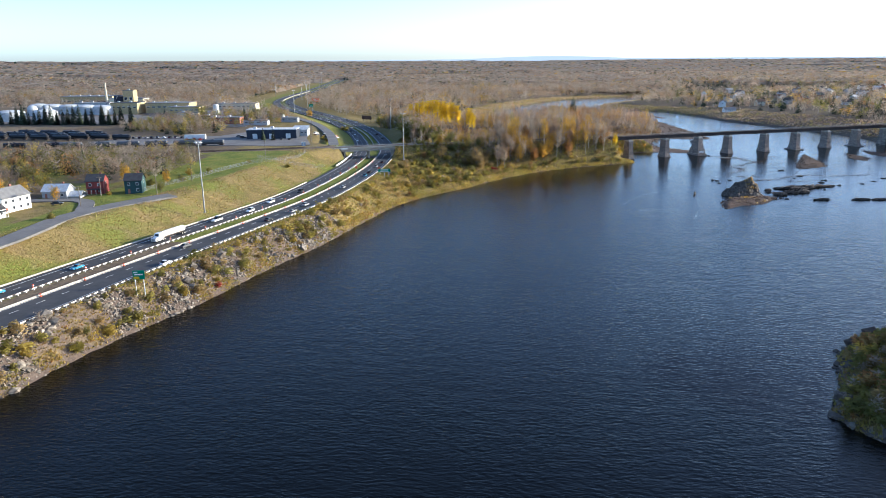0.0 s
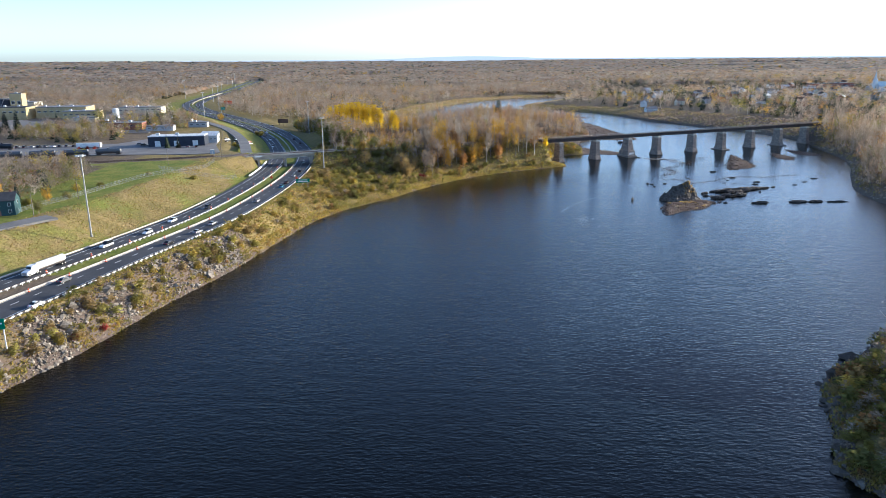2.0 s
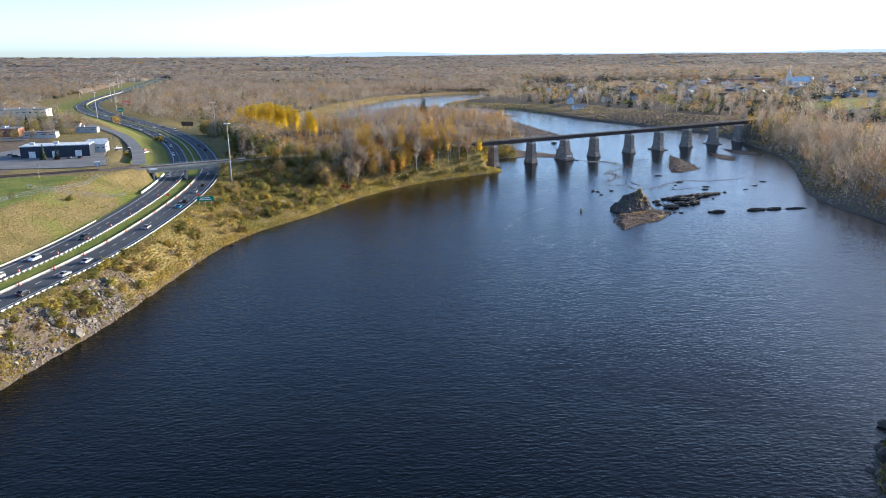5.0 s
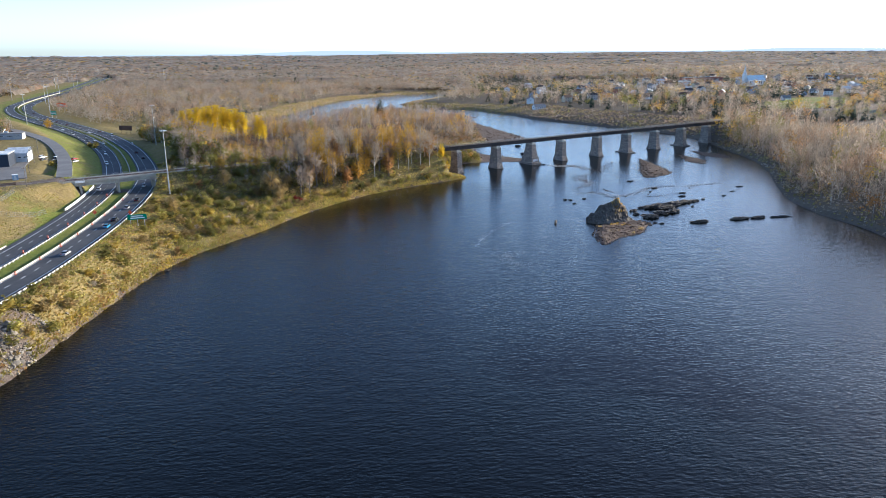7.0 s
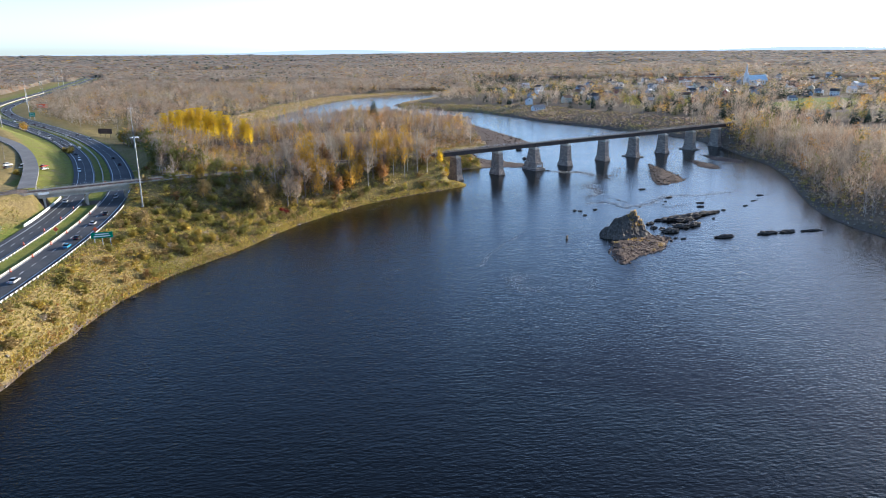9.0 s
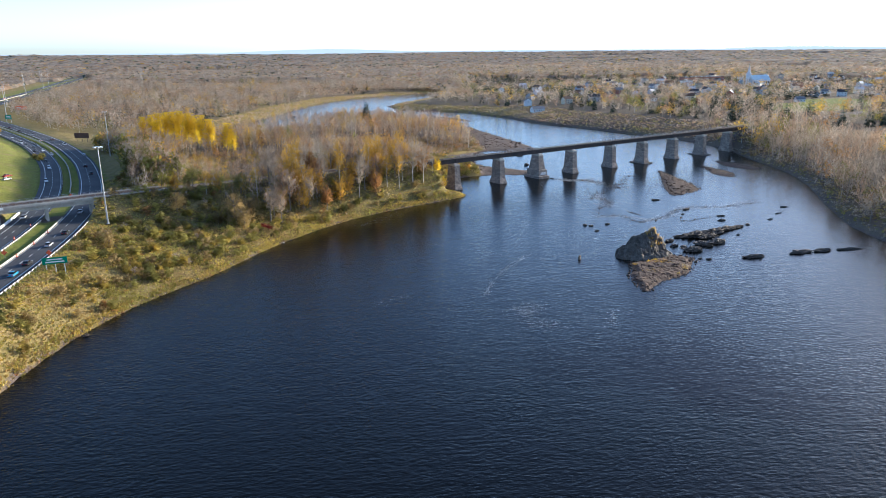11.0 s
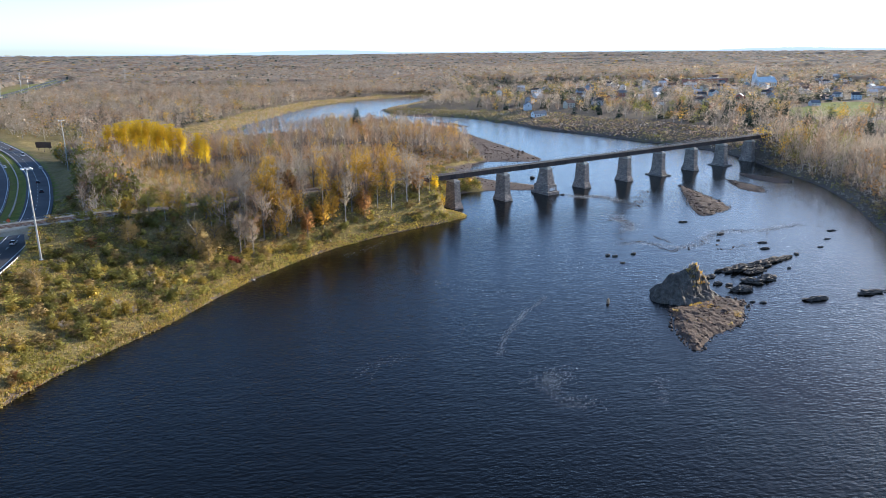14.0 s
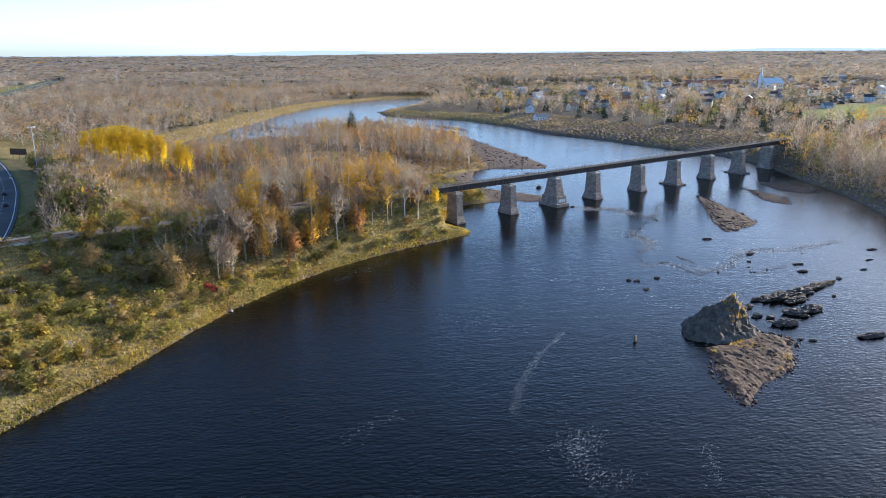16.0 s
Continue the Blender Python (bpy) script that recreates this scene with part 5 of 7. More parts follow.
def tank(x, y, r, h, mat, label, dome=0.18, group="storage tanks"):
    t = thing("storage_tank", label, "storage tank", group, at=pose(x, y, level_at(x, y) - 0.3))
    part("shell", Geo().lathe([(r, 0), (r, h * 0.5), (r * 1.01, h * 0.5), (r * 1.01, h * 0.52), (r, h * 0.52), (r, h)], 28), mat, t)
    part("roof", Geo().lathe([(r * 1.01, h), (r * 0.7, h + r * dome * 0.7), (0.3, h + r * dome)], 28), mat, t)
    g = Geo()
    for k in range(14):
        a0, a1 = radians(200 + 6 * k), radians(206 + 6 * k)
        z0, z1 = h * k / 14, h * (k + 1) / 14
        g.tube((math.cos(a0) * (r + 0.5), math.sin(a0) * (r + 0.5), z0), (math.cos(a1) * (r + 0.5), math.sin(a1) * (r + 0.5), z1), 0.25, 0.25, 4)
    part("stair", g, STEEL_GREY, t)
    HOUSES.append((x, y, r + 3))


for x, y, r, h in ((-517, 802, 10.5, 9), (-493, 796, 10.5, 9), (-470, 790, 10.5, 9), (-446, 784, 10.5, 9), (-540, 812, 10, 9), (-500, 705, 13, 9), (-470, 715, 12, 9), (-530, 700, 12, 9)):
    tank(x, y, r, h, WALLS["steel"], "large pale cylindrical storage tank with a domed roof")
for x, y in ((-466, 858), (-452, 856)):
    tank(x, y, 6, 17, WALLS["navy"], "dark cylindrical process tank in the factory", 0.1)
for x, y in ((-520, 770), (-500, 765)):
    tank(x, y, 5.5, 7, WALLS["steel"], "grey tank with a conical roof", 0.9)
tank(-300, 745, 2.9, 13, WHITE, "slim white silo beside the storage sheds", 0.3, "silos")
c = thing("chimney", "tall tapering buff factory chimney", "chimney", at=pose(-500, 890, level_at(-500, 890)))
part("stack", Geo().lathe([(1.6, 0), (1.0, 31), (1.2, 31.1), (1.2, 32.2)], 16), WALLS["cream"], c)
part("rim", Geo().lathe([(0.9, 32.2), (0.9, 32.35)], 12), ROOFS["dark"], c)


def tank_wagon():
    w = thing("tank_wagon", "black railway tank wagon standing in the yard", "railway wagon", "tank wagons in the yard")
    part("tank", Geo().tube((-7.2, 0, 2.75), (7.2, 0, 2.75), 1.5, 1.5, 18).tube((7.2, 0, 2.75), (7.7, 0, 2.75), 1.5, 0.9, 18).tube((-7.2, 0, 2.75), (-7.7, 0, 2.75), 1.5, 0.9, 18), CAR_PAINT["black"], w)
    part("dome", Geo().lathe([(0.7, 4.1), (0.7, 4.6), (0.4, 4.75)], 12), CAR_PAINT["black"], w)
    part("frame", Geo().box(-8.2, -1.3, 0.95, 8.2, 1.3, 1.25), STEEL_DARK, w)
    for x in (-5.8, 5.8):
        b = part("bogie", Geo().box(x - 1.4, -1.1, 0.35, x + 1.4, 1.1, 0.95), STEEL_DARK, w)
        for dx in (-0.9, 0.9):
            part("wheel", Geo().tube((x + dx, -0.85, 0.46), (x + dx, 0.85, 0.46), 0.46, 0.46, 12), RUST, b)
    return w


WAGON = tank_wagon()
GREY_WAGON = copy_thing(WAGON, pose(0, 0, 0))
for o in GREY_WAGON.children_recursive:
    if o.name.startswith(("tank", "dome")):
        o.data = o.data.copy()
        o.data.materials[0] = CAR_PAINT["grey"]
GREY_WAGON["label"] = "grey railway tank wagon standing in the yard"
rows = [(WAGON, -402, 548, -292, 534, 7), (WAGON, -412, 558, -318, 547, 6), (WAGON, -396, 538, -338, 530, 4), (GREY_WAGON, -302, 483, -206, 500, 6), (WAGON, -340, 478, -312, 482, 2), (WAGON, -392, 569, -330, 562, 4)]
used = set()
for kit, x0, y0, x1, y1, n in rows:
    for k in range(n):
        f = k / max(1, n - 1)
        m = pose(x0 + (x1 - x0) * f, y0 + (y1 - y0) * f, level_at(x0 + (x1 - x0) * f, y0 + (y1 - y0) * f) + 0.15, 0, 0, math.degrees(math.atan2(y1 - y0, x1 - x0)))
        if kit in used:
            copy_thing(kit, m)
        else:
            kit.matrix_basis = m
            used.add(kit)
t = thing("freight_trailer", "long white freight trailer with red bushes in front", "trailer", at=pose(-233, 533, 20.2, 0, 0, 4))
part("box", Geo().box(-8, -1.3, 1.1, 8, 1.3, 4.1), WHITE, t)
part("chassis", Geo().box(-7.8, -1.1, 0.7, 7.8, 1.1, 1.1), STEEL_DARK, t)
for x in (-6.5, -5.2, 5.8):
    for y in (-1.05, 1.05):
        part("wheel", Geo().tube((x, y - 0.2, 0.5), (x, y + 0.2, 0.5), 0.5, 0.5, 12), TYRE, t)


def parked(x, y, turn, colour, form="saloon"):
    m = pose(x, y, level_at(x, y) + 0.42, 0, 0, turn)
    if (colour, form) not in CARS:
        CARS[colour, form] = car(colour, form)
        CARS[colour, form].matrix_basis = m
        c = CARS[colour, form]
    else:
        c = copy_thing(CARS[colour, form], m)
    c["label"], c["group"] = f"{colour} {'van' if form == 'van' else 'car'} parked on the worn asphalt lot", "parked cars"


for k in range(11):
    parked(-290 + k * 4.6, 540 + k * 0.5, 96, ("black", "grey", "black", "silver", "black", "grey", "white")[k % 7], "suv" if k % 3 else "saloon")
for x, y, a, col, form in ((-150, 575, 60, "white", "suv"), (-147, 566, 60, "black", "saloon"), (-144, 580, 70, "white", "van"), (-140, 572, 65, "silver", "saloon"), (-146, 596, 60, "grey", "suv"), (-150, 604, 60, "white", "saloon"),
                           (-160, 534, 95, "black", "saloon"), (-166, 534, 95, "grey", "saloon"), (-200, 545, 30, "black", "suv"), (-206, 553, 10, "grey", "saloon"), (-190, 288, 20, "black", "saloon"), (-140, 600, 60, "red", "saloon"), (-137, 590, 60, "white", "saloon")):
    parked(x, y, a, col, form)


# paved ground west of the highway
def paved(name, pts, z, mat, label):
    g = Geo()
    n = len(pts)
    g.add([(x, y, z) for x, y in pts] + [(x, y, z - 0.8) for x, y in pts], [tuple(range(n))] + [(k, k + n, (k + 1) % n + n, (k + 1) % n) for k in range(n)])
    return tagged(part(name, g, mat), label, "paving", kind="structure")


paved("pavement", [(-300, 500), (-150, 497), (-136, 504), (-150, 545), (-156, 575), (-214, 590), (-225, 560), (-300, 552)], 20.4, OLD_ASPHALT, "worn grey asphalt lot beside the rail yard")
paved("pavement", [(-560, 690), (-470, 672), (-350, 672), (-300, 700), (-262, 640), (-232, 640), (-236, 770), (-330, 850), (-560, 850)], 20.32, OLD_ASPHALT, "grey paved factory yard between tanks and halls")
street = curve([(-178, 150), (-171, 218), (-171, 240), (-172, 262), (-167, 282), (-157, 302), (-150, 312)], 5)
tagged(new("road_3", strip("road_3", street, -4.6, 4.6, 20.42, OLD_ASPHALT, 0.8)), "worn grey residential street above the slope", "road", kind="structure")
tagged(new("road_4", strip("road_4", curve([(-171, 275), (-182, 296), (-196, 298), (-230, 292)], 5), -3.2, 3.2, 20.4, OLD_ASPHALT, 0.8)), "worn side street between the houses", "road", kind="structure")
tagged(new("road_5", strip("road_5", curve([(-118, 500), (-137, 569), (-163, 641), (-192, 700), (-240, 770), (-330, 850), (-380, 960), (-440, 1100), (-470, 1250)], 6), -3.6, 3.6, curve([(20.45, 0)] * 2 + [(20.45, 0), (20.5, 0), (20.3, 0), (18, 0), (14.5, 0), (12.6, 0), (12.4, 0)], 6)[0, 0], OLD_ASPHALT, 1.2)), "grey service road along the highway", "road", kind="structure")


def fence(name, pts, label, h=1.9, gap=3.0):
    line = curve(pts, 3)
    t = thing(name, label, "fence")
    zs = land(line[:, 0], line[:, 1])[0]
    for k in (0.15, h * 0.55, h):
        g = Geo()
        for (x0, y0), (x1, y1), z0, z1 in zip(line, line[1:], zs, zs[1:]):
            g.tube((x0, y0, z0 + k), (x1, y1, z1 + k), 0.035, 0.035, 4)
        part("rail", g, STEEL_GREY, t)
    post = Geo().tube((0, 0, -0.5), (0, 0, h + 0.1), 0.05, 0.05, 6).mesh("post", STEEL_GREY)
    wires = Geo()
    for (x0, y0), (x1, y1), z0, z1 in zip(line, line[1:], zs, zs[1:]):
        for j in range(10):
            f = j / 10
            wires.tube((x0 + (x1 - x0) * f, y0 + (y1 - y0) * f, z0 + 0.1), (x0 + (x1 - x0) * f, y0 + (y1 - y0) * f, z0 + h), 0.018, 0.018, 3)
    part("wire_mesh", wires, STEEL_GREY, t)
    for x, y, a in along(line, 0, 1e9, gap):
        part("post", post, None, t, at=pose(x, y, level_at(x, y)))


fence("chain_fence", [(-168, 320), (-166, 334), (-160, 356), (-154, 389), (-148, 411), (-138, 424), (-118, 440), (-113, 452)], "grey chain-link fence along the top of the slope")
fence("chain_fence", [(-152, 437), (-139, 428), (-133, 444), (-129, 466)], "pale chain-link fence beside the railway")
fence("chain_fence", [(-118, 512), (-128, 545), (-138, 575)], "grey fence between service road and highway")


def pole(x, y, h=9.5, arms=1):
    p = thing("utility_pole", "weathered wooden utility pole with a crossarm", "utility pole", "utility poles", at=pose(x, y, level_at(x, y), 0, 0, 20))
    part("post", Geo().tube((0, 0, -0.8), (0, 0, h), 0.16, 0.1, 8), TIMBER, p)
    part("crossarm", Geo().box(-1.1, -0.06, h - 0.9, 1.1, 0.06, h - 0.75), TIMBER, p)
    for k in (-0.9, 0.9):
        part("insulator", Geo().lathe([(0.05, h - 0.75), (0.07, h - 0.6), (0.03, h - 0.5)], 6, k), WHITE, p)


for x, y in ((-177, 284), (-182, 309), (-158, 314), (-157, 350), (-152, 452), (-128, 478), (-140, 520), (-160, 600), (-150, 560), (-26, 548), (-45, 541), (-220, 520), (-260, 600), (-240, 640)):
    pole(x, y)
for x, y, w, d, h, mat, label in ((-30, 540, 3.2, 2.4, 2.2, "steel", "small grey signal cabinet beside the track"), (-22, 556, 8.5, 2.6, 2.7, "blue", "pale corrugated container beside the track"), (-140, 500, 2.6, 2.2, 2.6, "blue", "pale blue equipment cabinet near the tracks")):
    t = thing("equipment_cabinet", label, "cabinet", at=pose(x, y, level_at(x, y) - 0.05, 0, 0, 20))
    part("body", Geo().box(-w / 2, -d / 2, 0, w / 2, d / 2, h), WALLS[mat], t)
    part("roof", Geo().box(-w / 2 - 0.1, -d / 2 - 0.1, h, w / 2 + 0.1, d / 2 + 0.1, h + 0.15, 0.9), WALLS["white"], t)
    part("door", Geo().box(-0.45, -d / 2 - 0.04, 0.1, 0.45, -d / 2 + 0.01, 2.0), WALLS["steel"], t)
    HOUSES.append((x, y, 7))

# ---- rocks, bars and islets in the river ----
def mound(name, poly, top, label, category, mat, rough=0.3, step=1.0, edge=0.35, peaks=(), kind="", seed=1.0):
    """A low island: its outline, a height that grows inwards, optional peaks (x, y, radius, height), broken by noise."""
    poly = curve(list(poly) + [poly[0]], 2.0)[:-1]
    x0, y0, x1, y1 = *poly.min(0) - 2, *poly.max(0) + 2
    gx, gy = np.meshgrid(np.arange(x0, x1, step), np.arange(y0, y1, step))
    d, _ = away(gx, gy, np.vstack([poly, poly[:1]]))
    d = np.where(inside(gx, gy, poly), d, -d)
    jag = np.array([noise.fractal(Vector((a / 3.1, b / 3.1, seed)), 0.8, 2.1, 5) for a, b in zip(gx.ravel(), gy.ravel())]).reshape(gx.shape)
    fine = np.array([noise.noise(Vector((a * 0.9, b * 0.35, seed + 5))) for a, b in zip(gx.ravel(), gy.ravel())]).reshape(gx.shape)
    z = np.where(d > 0, np.minimum(top, d * edge), d * 0.6) + (jag * rough + fine * rough * 0.6) * np.clip(d + 1, 0, 1)
    for px, py, r, h in peaks:
        q = np.hypot((gx - px), (gy - py) * 1.15) / r
        z = np.maximum(z, h * (1 - q**2.2) + jag * rough * 2.2 * (q < 1))
    z = np.maximum(z, -1.2)
    ny, nx = gx.shape
    i = (np.arange(ny - 1)[:, None] * nx + np.arange(nx - 1)[None]).ravel()
    f = np.stack([i, i + 1, i + nx + 1, i + nx], 1)
    zf = z.ravel()
    f = f[(zf[f] > -0.9).any(1)]
    ob = new(name, quick_mesh(name, np.stack([gx, gy, z], -1).reshape(-1, 3), f, [mat]))
    return tagged(ob, label, category, kind=kind)


mound("rock_islet", [(130, 428), (133, 437), (141, 443), (149, 440), (153, 432), (151, 424), (143, 421), (135, 422)], 1.6, "craggy dark rock islet crowned with dry grass", "rock islet", ISLET, 0.8, 0.3, 0.9,
      ((137, 430, 7.0, 4.6), (141.5, 432, 7.5, 7.4), (146, 433, 5.0, 8.6), (149, 432, 3.4, 6.4), (133.5, 428, 4.2, 2.6)), seed=2.0)
mound("gravel_shoal", [(131, 421), (140, 422), (150, 428), (157, 420), (152, 412), (144, 403), (131, 397), (121, 389), (123, 403), (128, 413)], 0.7, "stony shoal with yellow herbs below the rock islet", "shoal", GRAVEL, 0.3, 0.5, 0.25, seed=3.0)
mound("gravel_bar", [(247, 610), (245, 590), (240, 552), (231, 540), (214, 533), (217, 547), (232, 580)], 0.7, "long reddish gravel bar in the river", "gravel bar", GRAVEL, 0.3, 1.0, 0.12, seed=4.0)
mound("gravel_bar", [(284, 622), (289, 592), (279, 576), (274, 588)], 0.5, "dark narrow gravel bar near the bridge piers", "gravel bar", GRAVEL, 0.2, 1.2, 0.12, seed=5.0)
mound("gravel_bar", [(305, 640), (318, 612), (312, 596), (300, 610)], 0.35, "low dark gravel bar by the far bank", "gravel bar", GRAVEL, 0.2, 1.4, 0.1, seed=6.0)
mound("gravel_bar", [(116, 1050), (157, 1020), (198, 953), (184, 938), (155, 972), (125, 1020)], 0.4, "thin stony bar between two channels", "gravel bar", GRAVEL, 0.2, 2.5, 0.06, seed=7.0)
mound("gravel_bar", [(176, 1040), (200, 1010), (212, 970), (205, 962), (190, 1000)], 0.3, "thin stony bar in the upper river", "gravel bar", GRAVEL, 0.2, 2.5, 0.06, seed=8.0)
mound("mud_flat", [(150, 1206), (190, 1255), (246, 1252), (215, 1180), (206, 1091), (170, 1108)], 0.7, "brown mud flat with pools below the town", "mud flat", GRAVEL, 0.25, 3.0, 0.05, seed=9.0)
for x, y, l, w, h, turn in ((177, 450.5, 15, 5, 2.6, 14), (187, 453, 15, 5.5, 2.8, 16), (196, 457, 13, 4, 2.0, 18), (204, 460, 8, 3, 1.3, 20), (180.6, 447, 11, 4.5, 2.0, 14), (173, 437, 8, 6, 2.4, -20), (180, 438.5, 9, 5.5, 2.2, 16),
                            (163.5, 430, 8.5, 5.5, 2.2, -12), (159.7, 438, 4, 2.6, 1.3, 0), (162.8, 436, 3, 2, 1.1, 0), (162, 445.8, 5, 2.4, 1.3, 22), (169, 451, 5.5, 2.2, 1.2, 13), (173, 452.5, 4.5, 2.2, 1.3, 11),
                            (181.5, 416, 10, 3.2, 1.5, -4), (203, 417, 10, 3.6, 1.6, 4), (213, 417, 9, 3.2, 1.5, 6), (225, 416.5, 12, 2.4, 1.0, -3), (162.7, 417.7, 2.4, 1.2, 0.7, -10), (160, 419.3, 2.2, 1.1, 0.6, 0),
                            (211.3, 463.4, 4, 2, 0.9, 40), (138.7, 480.8, 2.2, 1.5, 0.8, 0), (141, 478.9, 2.4, 1.5, 0.8, 10), (139.7, 469.9, 2.3, 1.4, 0.7, 0), (149.6, 480.3, 2.7, 1.5, 0.8, 14), (114.4, 430, 2.4, 1.2, 2.0, 50),
                            (197.7, 523.8, 4.6, 2.2, 0.9, 0), (201, 499, 5, 1.8, 0.8, 15), (204.4, 473.6, 4.6, 1.8, 0.8, -5), (209.4, 482, 5, 1.6, 0.7, -10), (194, 490, 2.2, 1.4, 0.6, 0), (196, 448, 1.8, 1.2, 0.7, 0), (-55, 392, 2.0, 1.3, 1.0, 30),
                            (170, 655, 4, 3, 1.8, 20), (180, 700, 5, 3.4, 2.0, 0), (172, 768, 6, 4, 2.2, 30), (240, 480, 4, 1.6, 0.6, 10), (252, 492, 5, 1.6, 0.7, -10), (228, 470, 3, 1.4, 0.6, 0), (168, 600, 3, 2, 0.8, 0), (300, 690, 3, 2, 1.0, 0)):
    l, w = l * 0.88, w * 0.78
    b = bmesh.new()
    bmesh.ops.create_icosphere(b, subdivisions=4 if l > 4 else 3, radius=1.0)
    for v in b.verts:
        c = v.co
        side = max(abs(c.x), abs(c.y), abs(c.z)) ** 0.3  # blockier than round
        c = c / side
        n = noise.fractal(c * 1.5 + Vector((x, y, 0)), 0.7, 2.1, 5)
        ledge = math.floor((c.z + 0.5 * c.x + 0.25 * n) * 4) / 4 - 0.5 * c.x  # strata that dip to one side
        crag = abs(noise.noise(c * 3.3 + Vector((y, x, 0)))) * 0.4
        v.co = Vector((c.x * l / 2 * (1 + 0.5 * n - crag), c.y * w / 2 * (1 + 0.6 * n - crag), (0.75 * c.z + 0.25 * ledge + 0.35 * n - crag) * h * 0.62))
    me = bpy.data.meshes.new("river_rock")
    b.to_mesh(me)
    b.free()
    me.materials.append(ROCK)
    tagged(part("river_rock", me, None, at=pose(x, y, h * 0.12, 0, 0, turn)), "dark wet boulder breaking the water surface", "rock", "rocks in the river")


def stones(name, label, category, p, size, mat, sink=0.3, flat=0.6, z=None):
    """Many small angular stones in one mesh."""
    b = bmesh.new()
    bmesh.ops.create_icosphere(b, subdivisions=1, radius=1.0)
    base = np.array([v.co for v in b.verts])
    tri = np.array([[v.index for v in f.verts] for f in b.faces])
    b.free()
    n = len(p)
    zz = land(p[:, 0], p[:, 1])[0] if z is None else np.full(n, z)
    v = base[None] * RNG.uniform(0.6, 1.4, (n, len(base), 1)) * (size * RNG.lognormal(0, 0.6, (n, 1, 1))) * np.array([1, 0.75, flat])
    a = RNG.uniform(0, 2 * np.pi, (n, 1))
    x, y = v[..., 0] * np.cos(a) - v[..., 1] * np.sin(a), v[..., 0] * np.sin(a) + v[..., 1] * np.cos(a)
    v = np.stack([x + p[:, :1], y + p[:, 1:], v[..., 2] + zz[:, None] + size * (0.5 - sink)], -1)
    f = tri[None] + (np.arange(n) * len(base))[:, None, None]
    return tagged(new(name, quick_mesh(name, v.reshape(-1, 3), f.reshape(-1, 3), [mat])), label, category, kind="stuff")


p = scattered(-150, 100, -60, 330, 0.66)
hh, dd, rr, ss, ll = land(p[:, 0], p[:, 1])
patch = wave(p[:, 0], p[:, 1], 8, 2.2)
stones("riprap", "pale angular riprap stones on the river bank", "stones", p[(dd > -0.6) & (dd < 11.5) & (rr > 19) & (patch > -0.12) & (RNG.uniform(0, 1, len(p)) < 0.95)], 0.36, RIPRAP)
p = scattered(-140, 150, -60, 340, 5.2)
hh, dd, rr, ss, ll = land(p[:, 0], p[:, 1])
p = p[(dd > 0.4) & (dd < 10) & (rr > 20) & (wave(p[:, 0], p[:, 1], 8, 2.2) > 0.0)][:60]
for (x, y), size in zip(p, RNG.uniform(0.3, 0.8, len(p)) ** 1.2):
    b = bmesh.new()
    bmesh.ops.create_icosphere(b, subdivisions=2, radius=1.0)
    for v in b.verts:
        c = v.co / max(abs(v.co.x), abs(v.co.y), abs(v.co.z)) ** 0.6
        v.co = c * float(size) * (1 + 0.45 * noise.fractal(c * 1.2 + Vector((x, y, 0)), 0.8, 2.1, 3))
    me = bpy.data.meshes.new("boulder")
    b.to_mesh(me)
    b.free()
    me.materials.append(RIPRAP)
    tagged(part("boulder", me, None, at=pose(float(x), float(y), level_at(x, y) + 0.25 * float(size), 20, 10, float(x * 53 % 360))), "large grey angular boulder among riprap on the bank", "boulder", "boulders on the bank")
p = scattered(-150, 90, 110, 580, 0.95)
hh, dd, rr, ss, ll = land(p[:, 0], p[:, 1])
stones("shore_stones", "small pale stones along the waterline", "stones", p[(dd > -0.7) & (dd < 0.8) & (RNG.uniform(0, 1, len(p)) < np.where(p[:, 1] < 330, 0.8, 0.14))], 0.24, RIPRAP)
p = scattered(105, 590, 225, 1000, 2.2)
hh, dd, rr, ss, ll = land(p[:, 0], p[:, 1])
stones("bar_stones", "reddish stones on the gravel bar", "stones", p[(dd > -2) & (p[:, 0] > bar_edge(p[:, 1])) & (RNG.uniform(0, 1, len(p)) < 0.5)], 0.34, GRAVEL)
RAPIDS = [([(217, 598), (203, 575), (189, 560), (171, 543), (173, 531), (169, 521), (158, 510), (155, 502)], 1.9, 520), ([(152, 495), (160, 498), (164, 492), (165, 481), (172, 482), (184, 488), (200, 501), (213, 504), (220, 499), (245, 505)], 1.6, 330),
          ([(175, 590), (186, 590), (189, 579), (191, 573), (196, 562)], 3.4, 260), ([(171, 504), (173, 494)], 1.0, 50), ([(187, 482), (189, 476), (206, 483)], 1.4, 50)]
p = []
for line, spread, n in RAPIDS:
    line = curve(line, 1.0)
    n = int(n * 1.8)
    p.append(line[RNG.integers(0, len(line), n)] + RNG.normal(0, spread, (n, 2)) * RNG.uniform(0.4, 1.6, (n, 1)))
stones("rapids_stones", "small dark stones showing in the rapids", "stones", np.concatenate(p), 0.13, GRAVEL, 0.3, 0.45, 0.0)
